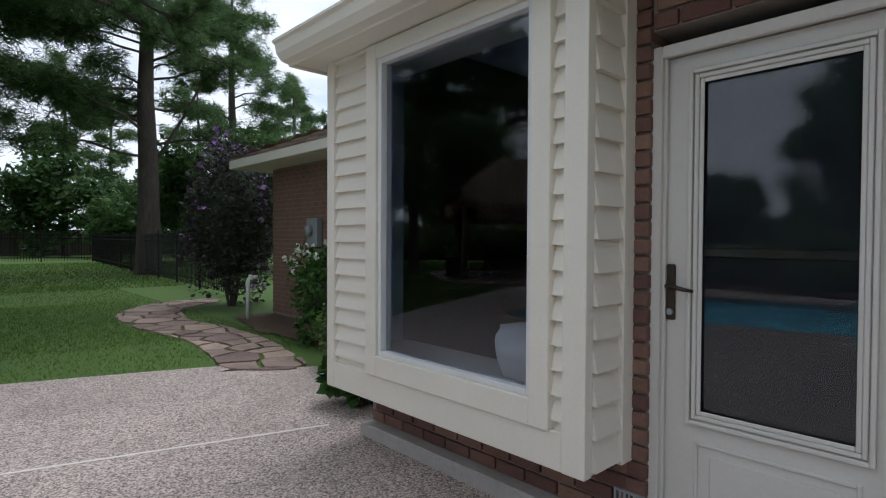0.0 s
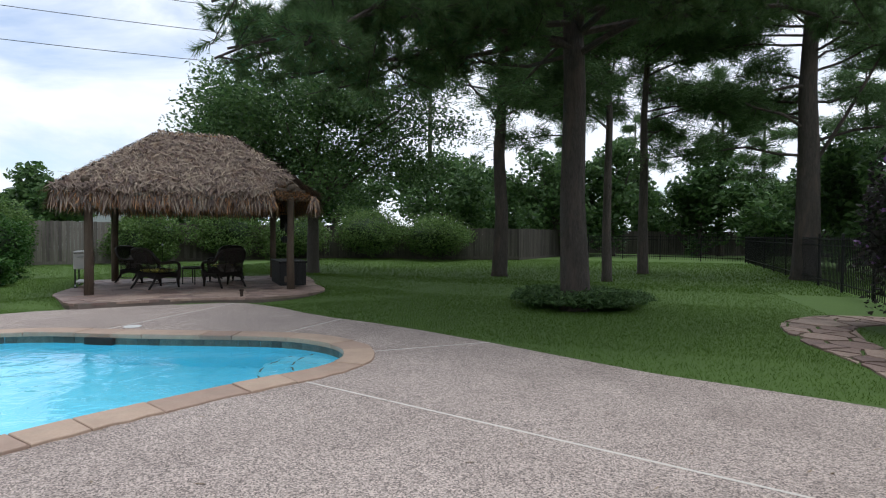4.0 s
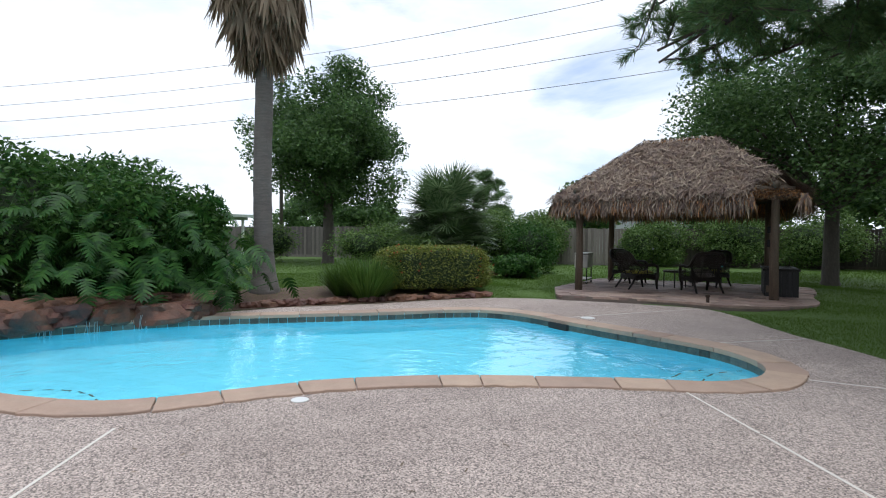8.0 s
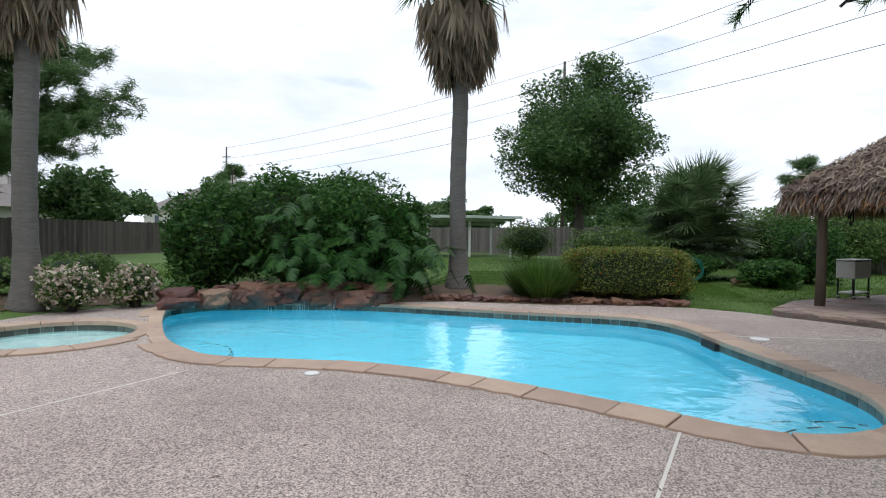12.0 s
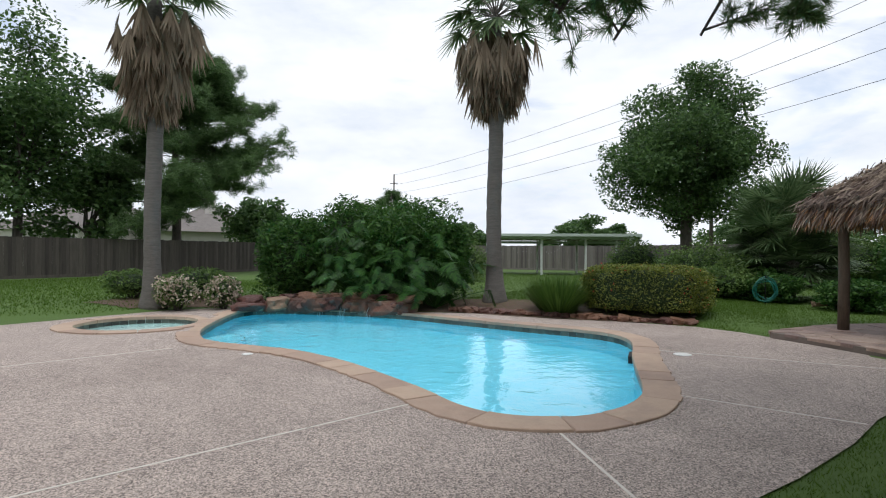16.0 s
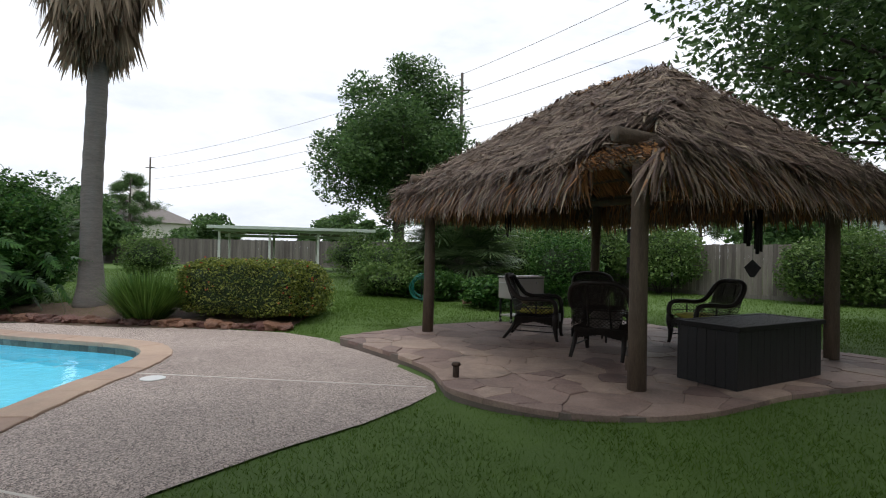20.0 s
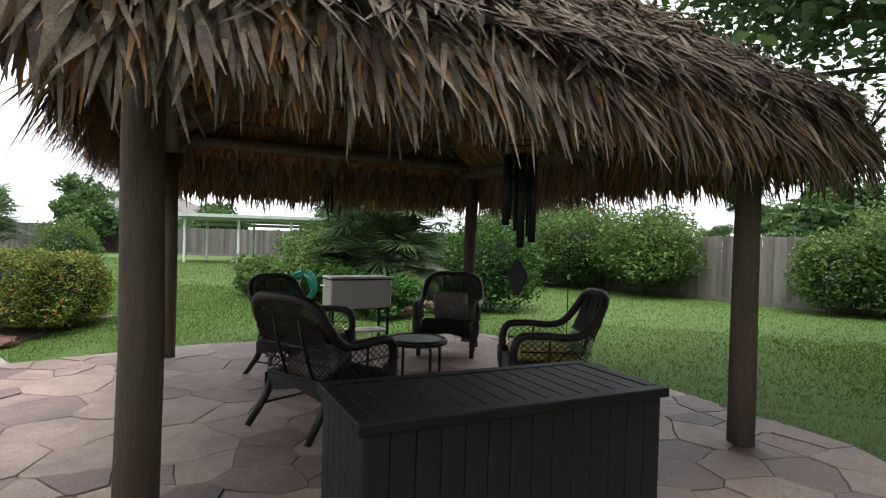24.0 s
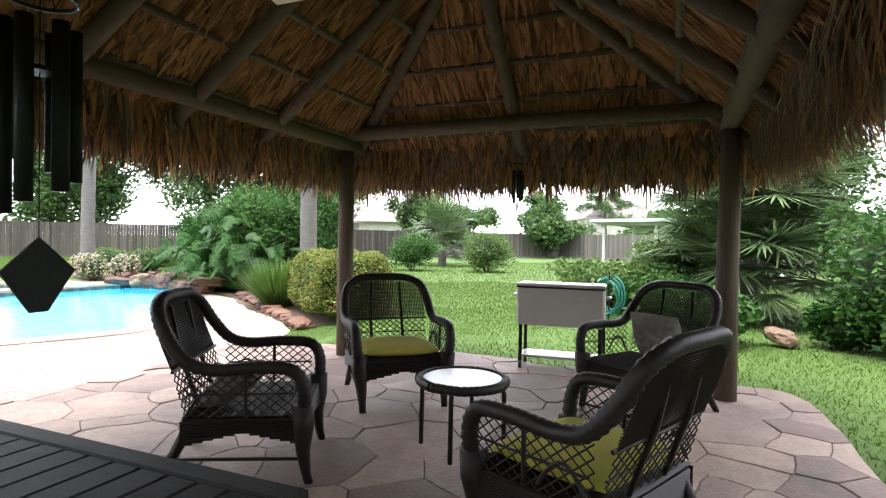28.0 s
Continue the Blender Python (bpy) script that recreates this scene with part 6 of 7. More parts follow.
# ---- waterfall rocks ----
def rock(x, y, z, r, flat, label, seed, mat="rock"):
    x, y = plan(x, y)
    rng = random.Random(seed)
    bm = bmesh.new()
    bmesh.ops.create_icosphere(bm, subdivisions=3, radius=1.0)
    off = Vector((rng.uniform(-9, 9), rng.uniform(-9, 9), rng.uniform(-9, 9)))
    sx, sy = rng.uniform(0.8, 1.4), rng.uniform(0.8, 1.3)
    for v in bm.verts:
        k = 1 + 0.45 * noise.noise(v.co * 1.3 + off) + 0.16 * noise.noise(v.co * 4 + off)
        c = v.co * k
        v.co = Vector((c.x * r * sx, c.y * r * sy, max(-0.6, min(0.62, c.z)) * r * flat))
    ob = part("boulder", bm, mat, smooth=False)
    ob.matrix_world = pose(x, y, z, rng.uniform(-12, 12), rng.uniform(-12, 12), rng.uniform(0, 360))
    return tagged(ob, label, "rock", "waterfall boulders")


rr = random.Random(77)
for k in range(20):
    f = k / 19
    x, y = -9.35 + 1.75 * max(0, f - 0.35) ** 1.15, 0.15 - 2.95 * f
    rock(x + rr.uniform(-.08, .08) - 0.1, y, 0.08 + rr.uniform(0, 0.05), rr.uniform(0.22, 0.34), 0.85, "red brown boulder at the pool's edge", 300 + k)
    if k % 2:
        rock(x - 0.34, y + 0.1, 0.25 + rr.uniform(0, 0.06), rr.uniform(0.24, 0.34), 0.6, "dark wet boulder above the waterfall", 330 + k)
rock(-8.15, -2.62, 0.17, 0.24, 0.9, "tan rounded boulder beside the waterfall", 350, "palerock")
rock(-7.65, -3.05, 0.1, 0.28, 0.6, "red brown flat boulder", 351)
rock(-7.9, -3.3, 0.2, 0.3, 0.7, "red brown flat boulder", 352)
for k in range(26):
    f = k / 25
    rock(-10.72 + 0.35 * f, 6.1 - 5.2 * f, 0.05, rr.uniform(0.09, 0.17), 0.8, "small edging stone along the bed", 400 + k)
for k, (x, y) in enumerate([(-15.3, 8.9), (-15.6, 8.5), (-15.0, 9.6), (-16.0, 9.8)]):
    rock(x, y, 0.2, 0.2, 0.7, "flat stacked bed stone", 440 + k, "palerock")


# ---- planting beds, following the ground ----
def bed(loop, label):
    loop = np.array([plan(*p) for p in loop])
    lo, hi = loop.min(0), loop.max(0)
    xs, ys = np.arange(lo[0], hi[0] + 0.1, 0.1), np.arange(lo[1], hi[1] + 0.1, 0.1)
    gx, gy = np.meshgrid(xs, ys)
    ok = inside(loop, gx.ravel(), gy.ravel())
    nx = len(xs)
    rng = np.random.RandomState(3)
    z = ground_height(gx, gy).ravel() + 0.012 + rng.uniform(0, 0.012, gx.size)
    faces = [(j * nx + i, j * nx + i + 1, (j + 1) * nx + i + 1, (j + 1) * nx + i) for j in range(len(ys) - 1) for i in range(nx - 1)
             if ok[j * nx + i] and ok[j * nx + i + 1] and ok[(j + 1) * nx + i] and ok[(j + 1) * nx + i + 1]]
    tagged(mesh_object("ground_bed", np.stack([gx.ravel(), gy.ravel(), z], 1), faces, "mulch", smooth=True), label, "bed", kind="structure")


bed([(-10.62, 6.2), (-10.45, 5.0), (-10.15, 3.2), (-10.1, 1.3), (-9.75, -0.3), (-11.6, -0.4), (-12.2, 1.2), (-12.5, 3.0), (-12.5, 6.1)], "brown mulch bed along the far pool edge")
bed([(-8.6, -4.2), (-7.3, -4.8), (-6.1, -5.2), (-5.6, -6.3), (-7.2, -7.0), (-9.2, -6.2), (-10.0, -4.4)], "brown mulch bed round the palm")
bed([(-10.2, 0.9), (-9.78, 0.3), (-9.38, -1.5), (-8.8, -3.15), (-8.3, -4.0), (-9.6, -4.6), (-12.0, -4.4), (-12.6, -2.0), (-11.6, -0.2)], "brown mulch bed behind the waterfall rocks")
bed([(2.3, 3.3), (2.9, 5.0), (3.35, 6.3), (3.2, 7.4), (3.6, 9.2), (4.28, 9.2), (4.28, 3.2)], "brown mulch bed along the house wall")


# ---- lawn blades near the walk ----
def lawn():
    rng = np.random.RandomState(500)
    spots = [(-16.5, 3.4, 6.0, 18.0, 190000, 1.0), (-8.5, 2.8, 7.6, 13.0, 70000, 0.9), (-18.0, -10.6, 0.5, 8.5, 70000, 1.0), (-30.0, -12.0, -12.0, 20.0, 130000, 1.35), (-16.0, 9.0, 16.0, 33.0, 80000, 1.6), (-14.0, 3.0, -19.0, -5.0, 60000, 1.6)]
    house_side = np.array([(2.3, 3.3), (2.9, 5.0), (3.4, 5.2), (3.4, 9.2), (14, 9.2), (14, -3), (2.3, -3)])
    sets = []
    for x0, x1, y0, y1, n, big in spots:
        x, y = rng.uniform(x0, x1, n), rng.uniform(y0, y1, n)
        keep = ~(inside(DECK, x, y) | inside(PATIO, x, y) | inside(house_side, x, y) | inside(POOL_OUT, x, y))
        on_path = inside(PATH_LOOP, x, y) & (rng.uniform(0, 1, n) > 0.12)
        keep &= ~on_path
        x, y = x[keep], y[keep]
        m = len(x)
        z = ground_height(x, y)
        d = rng.normal(0, 0.7, (m, 3))
        d[:, 2] = 1
        d /= np.linalg.norm(d, axis=1)[:, None]
        s = np.cross(d, rng.normal(0, 1, (m, 3)))
        s /= np.linalg.norm(s, axis=1)[:, None]
        L = rng.uniform(0.025, 0.055, m)[:, None] * big
        c = np.stack([x, y, z - 0.005], 1)
        w = (0.0026 + 0.0026 * rng.uniform(0, 1, m)[:, None]) * big * big
        v = np.stack([c - s * w, c + s * w, c + d * L], 1).reshape(-1, 3)
        sets.append((v, np.arange(m)[:, None] * 3 + np.array([[0, 1, 2]])))
    tagged(strips_object("grass", sets, "grass", None), "short green lawn grass blades", "grass", kind="stuff")


lawn()


# ---- furniture under the palapa ----
M["wicker"] = material("dark brown wicker", (0.009, 0.007, 0.006), (0.028, 0.021, 0.017), 0.45, 30, 140, 0.6, 0.006, coords="object", spec=0.28)
M["yellow"] = material("olive yellow cushion cloth", (0.36, 0.33, 0.045), (0.46, 0.42, 0.075), 0.9, 5, 160, 0.25, 0.003, coords="object")
M["greycloth"] = material("grey patterned pillow cloth", (0.085, 0.075, 0.068), (0.18, 0.155, 0.14), 0.95, 16, 120, 0.25, 0.003, coords="object", c3=(0.25, 0.225, 0.20), spec=0.2)
M["stained"] = material("black stained planks", (0.007, 0.007, 0.007), (0.022, 0.0215, 0.021), 0.55, 9, 60, 0.55, 0.006, stretch=(0.6, 5, 5), coords="object", spec=0.22)
M["stained2"] = material("black stained side boards", (0.006, 0.006, 0.0065), (0.016, 0.0155, 0.0155), 0.65, 9, 60, 0.4, 0.005, stretch=(4, 4, 0.6), coords="object")
M["coolerwhite"] = material("beige grey enamel", (0.46, 0.44, 0.40), (0.52, 0.50, 0.46), 0.35, 2, 60, 0.02, coords="object")
M["steel"] = material("brushed steel", (0.45, 0.45, 0.45), (0.6, 0.6, 0.6), 0.28, 6, 80, 0.05, metal=1.0)
M["rubber"] = material("black rubber", (0.02, 0.02, 0.02), (0.035, 0.035, 0.035), 0.8, 8, 60, 0.1)
M["frost"] = material("rippled grey glass top", (0.36, 0.40, 0.42), (0.50, 0.54, 0.56), 0.12, 18, 60, 0.5, 0.004)
M["hose"] = material("green garden hose", (0.006, 0.10, 0.075), (0.012, 0.17, 0.125), 0.5, 8, 60, 0.05)
M["cream"] = material("cream enamel", (0.62, 0.56, 0.44), (0.70, 0.64, 0.52), 0.4, 3, 60, 0.03)
M["copper"] = material("dark bronze lamp", (0.04, 0.028, 0.02), (0.08, 0.055, 0.04), 0.5, 8, 60, 0.1, metal=0.7)
M["shedgreen"] = material("pale green painted timber", (0.42, 0.50, 0.44), (0.52, 0.58, 0.52), 0.6, 3, 40, 0.1)
M["postwhite"] = material("pale painted posts", (0.60, 0.63, 0.60), (0.70, 0.72, 0.69), 0.6, 3, 40, 0.1)
M["roofgrey"] = material("grey brown roof shingle", (0.14, 0.125, 0.115), (0.24, 0.215, 0.20), 0.9, 3, 20, 0.4, 0.02)
M["stucco"] = material("pale house wall", (0.55, 0.52, 0.48), (0.66, 0.63, 0.58), 0.8, 1, 12, 0.1)
M["metalwall"] = material("grey ribbed metal wall", (0.36, 0.38, 0.38), (0.46, 0.48, 0.48), 0.5, 1, 12, 0.05, metal=0.3)


def rope(bm, pts, r, step=0.016, sides=8):
    """A braided roll: the radius swells and shrinks along a smooth curve."""
    pts = [Vector(p) for p in pts]
    fine = []
    n = len(pts)
    for i in range(n - 1):
        p0, p1, p2, p3 = pts[max(i - 1, 0)], pts[i], pts[i + 1], pts[min(i + 2, n - 1)]
        k = max(2, int((p2 - p1).length / step))
        for s in range(k):
            t = s / k
            fine.append(0.5 * (2 * p1 + (p2 - p0) * t + (2 * p0 - 5 * p1 + 4 * p2 - p3) * t * t + (3 * p1 - p0 - 3 * p2 + p3) * t ** 3))
    fine.append(pts[-1])
    tube(bm, fine, [r * (1.07 if k % 2 else 0.9) for k in range(len(fine))], sides)
    return fine


def lattice(bm, corner, ex, ez, nx, nz, r=0.0035):
    """Crossed canes over a panel spanned by ex and ez."""
    corner, ex, ez = Vector(corner), Vector(ex), Vector(ez)
    a = ez.length / ex.length
    for k in range(-nz, nx + 1):
        for sg in (1, -1):
            t0, t1 = 0.0, 1.0
            pts = []
            for t in (0.0, 0.5, 1.0):
                u = (k + t * nz) / nx if sg == 1 else (k + (1 - t) * nz) / nx
                pts.append((u, t))
            (u0, v0), (u1, v1) = pts[0], pts[2]
            lo, hi = 0.0, 1.0
            du = u1 - u0
            for bound, s in ((0.0, -1), (1.0, 1)):
                if du != 0:
                    tb = (bound - u0) / du
                    if (u0 - bound) * s > 0:
                        lo = max(lo, tb)
                    elif (u1 - bound) * s > 0:
                        hi = min(hi, tb)
                elif (u0 - bound) * s > 0:
                    hi = -1
            if hi - lo > 0.05:
                p = corner + ex * (u0 + du * lo) + ez * lo
                q = corner + ex * (u0 + du * hi) + ez * hi
                tube(bm, [p, q], r, 4, False)


def wicker_chair():
    c = thing("wicker_chair", pose(0, 0, 0), "dark brown wicker armchair with rolled arms and lattice sides", "chair", "chairs round the patio table")
    bm = bmesh.new()
    half = [(0.30, 0.30, 0.36), (0.315, 0.31, 0.50), (0.32, 0.26, 0.605), (0.325, 0.10, 0.625), (0.325, -0.10, 0.615), (0.325, -0.22, 0.65), (0.315, -0.31, 0.76), (0.28, -0.37, 0.88), (0.18, -0.405, 0.945)]
    loop = half + [(0, -0.415, 0.955)] + [(-x, y, z) for x, y, z in half[::-1]]
    rope(bm, loop, 0.034)
    part("rolled_frame", bm, "wicker", c, smooth=True)
    # front panels of the arms and legs
    for s in (-1, 1):
        bm = bmesh.new()
        tube(bm, [(s * 0.30, 0.30, 0.42), (s * 0.295, 0.305, 0.30), (s * 0.28, 0.30, 0.18), (s * 0.275, 0.315, 0.06), (s * 0.275, 0.33, 0.0)], [0.055, 0.05, 0.036, 0.024, 0.022], 8)
        part("leg", bm, "wicker", c, smooth=True)
        bm = bmesh.new()
        tube(bm, [(s * 0.26, -0.22, 0.34), (s * 0.265, -0.30, 0.17), (s * 0.275, -0.42, 0.0)], [0.03, 0.026, 0.02], 8)
        part("leg", bm, "wicker", c, smooth=True)
        bm = bmesh.new()
        lattice(bm, (s * 0.315, 0.26, 0.37), (0, -0.50, 0.0), (0.01 * s, 0, 0.245), 9, 5)
        tube(bm, [(s * 0.318, 0.04, 0.37), (s * 0.322, 0.04, 0.61)], 0.009, 6)
        tube(bm, [(s * 0.318, 0.26, 0.49), (s * 0.32, -0.22, 0.49)], 0.006, 5)
        pts = [(s * 0.32, -0.02 - 0.18 * f, 0.40 + 0.11 * math.sin(f * math.pi * 0.9)) for f in np.linspace(0, 1.15, 8)]
        tube(bm, pts, 0.008, 5)
        part("side_lattice", bm, "wicker", c)
        bm = bmesh.new()
        tube(bm, [(s * 0.12, -0.24, 0.37), (s * 0.118, -0.33, 0.64), (s * 0.11, -0.385, 0.91)], 0.011, 6)
        part("back_rib", bm, "wicker", c, smooth=True)
    bm = bmesh.new()
    n = 46
    for k in range(n):
        f = -1 + 2 * (k + 0.5) / n
        x = f * 0.30
        top = 0.945 - 0.085 * abs(f) ** 3 - 0.05 * max(0, abs(f) - 0.8) * 5 * 0.4
        y0, y1 = -0.30, -0.30 - 0.115 * (top - 0.60) / 0.35
        tube(bm, [(x, y0, 0.60), (x, (y0 + y1) / 2 - 0.006, (0.6 + top) / 2), (x, y1, top)], 0.0042, 4, False)
    for z in np.linspace(0.63, 0.90, 24):
        w = 0.30 * (1 - max(0, (z - 0.80)) * 1.6)
        y = -0.30 - 0.115 * (z - 0.60) / 0.35
        tube(bm, [(-w, y + 0.003, z), (0, y - 0.004, z), (w, y + 0.003, z)], 0.0032, 4, False)
    tube(bm, [(-0.31, -0.295, 0.60), (0, -0.305, 0.60), (0.31, -0.295, 0.60)], 0.009, 6)
    part("back_weave", bm, "wicker", c)["kind"] = "stuff"
    bm = bmesh.new()
    lattice(bm, (-0.30, -0.245, 0.38), (0.60, 0, 0), (0, -0.055, 0.22), 12, 5)
    tube(bm, [(-0.3, -0.27, 0.49), (0.3, -0.27, 0.49)], 0.006, 5)
    part("back_lattice", bm, "wicker", c)
    bm = bmesh.new()
    for k in range(30):
        y = 0.31 - k * 0.0192
        tube(bm, [(-0.30, y, 0.365), (0, y, 0.358), (0.30, y, 0.365)], 0.0098, 4, False)
    box(bm, (-0.30, -0.25, 0.335), (0.30, 0.31, 0.357))
    part("seat", bm, "wicker", c)["kind"] = "stuff"
    # woven apron: arched strips all round
    for (p, q) in (((-0.29, 0.315), (0.29, 0.315)), ((0.31, 0.30), (0.31, -0.26)), ((-0.31, 0.30), (-0.31, -0.26)), ((-0.28, -0.26), (0.28, -0.26))):
        bm = bmesh.new()
        for z in np.arange(0.235, 0.355, 0.011):
            f0 = 0.0 if z > 0.285 else 0.5 - 0.5 * math.sqrt(max(0.0, 1 - ((z - 0.285) / 0.055) ** 2))
            segs = [(0, 1)] if z > 0.285 else [(0, 0.5 * (1 - math.sqrt(max(0, (0.29 - z) / 0.058)))), (1 - 0.5 * (1 - math.sqrt(max(0, (0.29 - z) / 0.058))), 1)]
            if z <= 0.285:
                w = 0.10 + 0.38 * ((z - 0.235) / 0.05)
                segs = [(0, w), (1 - w, 1)]
            for a, b in segs:
                tube(bm, [(p[0] + (q[0] - p[0]) * a, p[1] + (q[1] - p[1]) * a, z), (p[0] + (q[0] - p[0]) * b, p[1] + (q[1] - p[1]) * b, z)], 0.0062, 4, False)
        part("apron", bm, "wicker", c)["kind"] = "stuff"
    for s in (-1, 1):
        bm = bmesh.new()
        tube(bm, [(s * 0.272, 0.31, 0.13), (s * 0.268, -0.32, 0.14)], 0.009, 6)
        part("stretcher", bm, "wicker", c)
    return c


def facing(x, y, z, fx, fy):
    return pose(x, y, z, 0, 0, math.degrees(math.atan2(fy, fx)) - 90)


CHAIRS = [(-9.8, 11.55, -0.95, 0.32), (-10.99, 10.64, 0.12, 0.98), (-12.68, 11.68, 0.95, 0.15), (-10.97, 13.05, 0.30, -0.95)]
first_chair = wicker_chair()
WIDE = Matrix.Diagonal((1.16, 1.08, 1.0, 1.0))
for o in first_chair.children:
    o.data.transform(WIDE)
first_chair.matrix_world = facing(CHAIRS[0][0], CHAIRS[0][1], PATIO_Z, *CHAIRS[0][2:])
for x, y, fx, fy in CHAIRS[1:]:
    copy_thing(first_chair, facing(x, y, PATIO_Z, fx, fy))


def cushion(w, d, h, mat, label, name, m, puff=3.0):
    """A stuffed pad with rounded sides and pinched corners."""
    bm = bmesh.new()
    n = 14
    grid = {}
    for sgn in (1, -1):
        for i in range(n + 1):
            for j in range(n + 1):
                u, v = -1 + 2 * i / n, -1 + 2 * j / n
                edge = max(0.0, (1 - abs(u) ** puff) * (1 - abs(v) ** puff)) ** 0.45
                dip = 0.10 * math.exp(-(u * u + v * v) * 14)
                z = sgn * h / 2 * (edge - dip * 0.8 + 0.05 * math.sin(u * 9 + v * 5) * edge * 0.5)
                if sgn == -1 and (i in (0, n) or j in (0, n)):
                    continue
                grid[(sgn, i, j)] = bm.verts.new((u * w / 2 * (1 - 0.03 * v * v), v * d / 2 * (1 - 0.03 * u * u), z))
        for i in range(n):
            for j in range(n):
                vs = [grid.get((sgn, a, b), grid[(1, a, b)]) for a, b in ((i, j), (i + 1, j), (i + 1, j + 1), (i, j + 1))]
                bm.faces.new(vs if sgn == 1 else vs[::-1])
    ob = part(name, bm, mat, smooth=True)
    ob.matrix_world = m
    return tagged(ob, label, "cushion")


for k in (1, 3):
    x, y, fx, fy = CHAIRS[k]
    cushion(0.62, 0.58, 0.10, "yellow", "olive yellow seat cushion on a wicker chair", "seat_cushion", facing(x, y, PATIO_Z, fx, fy) @ pose(0, 0.02, 0.425))
x, y, fx, fy = CHAIRS[0]
cushion(0.42, 0.34, 0.14, "greycloth", "grey patterned pillow lying in a wicker chair", "pillow", facing(x, y, PATIO_Z, fx, fy) @ pose(0.02, -0.10, 0.46, 28, 0, 0))
x, y, fx, fy = CHAIRS[2]
cushion(0.44, 0.40, 0.15, "greycloth", "grey brown pillow propped in a wicker chair", "pillow", facing(x, y, PATIO_Z, fx, fy) @ pose(0, -0.15, 0.555, 68, 0, 0))


def side_table(x, y):
    t = thing("side_table", pose(x, y, PATIO_Z, 0, 0, 20), "round wicker side table with a rippled glass top", "table")
    bm = bmesh.new()
    ring = [(0.265 * math.cos(a), 0.265 * math.sin(a), 0.425) for a in np.linspace(0, math.tau, 9)]
    rope(bm, ring, 0.03, 0.018)
    part("rim", bm, "wicker", t, smooth=True)
    bm = bmesh.new()
    tube(bm, [(0, 0, 0.432), (0, 0, 0.444)], 0.245, 40)
    part("tabletop", bm, "frost", t, "rippled grey glass top")
    for k in range(4):
        a = k * math.tau / 4 + 0.5
        bm = bmesh.new()
        tube(bm, [(0.24 * math.cos(a), 0.24 * math.sin(a), 0.43), (0.262 * math.cos(a), 0.262 * math.sin(a), 0.36), (0.265 * math.cos(a), 0.265 * math.sin(a), 0.0)], 0.0145, 8)
        part("leg", bm, "wicker", t, smooth=True)


side_table(-11.0, 11.84)


def storage_box():
    o = Vector((-8.11, 12.63, PATIO_Z))
    ang = math.degrees(math.atan2(1.25, -1.15))
    b = thing("storage_box", pose(o.x, o.y, o.z, 0, 0, ang), "long black stained wooden storage box with a slatted lid", "storage box")
    L, W, H = 1.64, 0.66, 0.575
    n = 14
    for k in range(n):
        for y0, y1 in ((0.0, 0.02), (W - 0.02, W)):
            part("side_board", boxes([((k * L / n, y0, 0.0), ((k + 1) * L / n - 0.004, y1, H))], 0.003), "stained2", b)
    for k in range(6):
        for x0, x1 in ((-0.002, 0.018), (L - 0.018, L + 0.002)):
            part("side_board", boxes([((x0, 0.02 + k * (W - 0.04) / 6, 0.0), (x1, 0.02 + (k + 1) * (W - 0.04) / 6 - 0.004, H))], 0.003), "stained2", b)
    part("bottom", boxes([((0.02, 0.02, 0.02), (L - 0.02, W - 0.02, 0.05))]), "stained2", b)
    lid = part("lid", boxes([((-0.03, -0.03, H), (L + 0.03, 0.05, H + 0.05)), ((-0.03, W - 0.05, H), (L + 0.03, W + 0.03, H + 0.05)), ((-0.03, 0.05, H), (0.05, W - 0.05, H + 0.05)), ((L - 0.05, 0.05, H), (L + 0.03, W - 0.05, H + 0.05))], 0.006), "stained", b)
    m = 14
    for k in range(m):
        x0 = 0.052 + k * (L - 0.104) / m
        part("slat", boxes([((x0 + 0.002, 0.052, H + 0.01), (x0 + (L - 0.104) / m - 0.003, W - 0.052, H + 0.046))], 0.005), "stained", lid)
    part("lid_bed", boxes([((0.05, 0.05, H - 0.01), (L - 0.05, W - 0.05, H + 0.012))]), "rubber", lid)


storage_box()


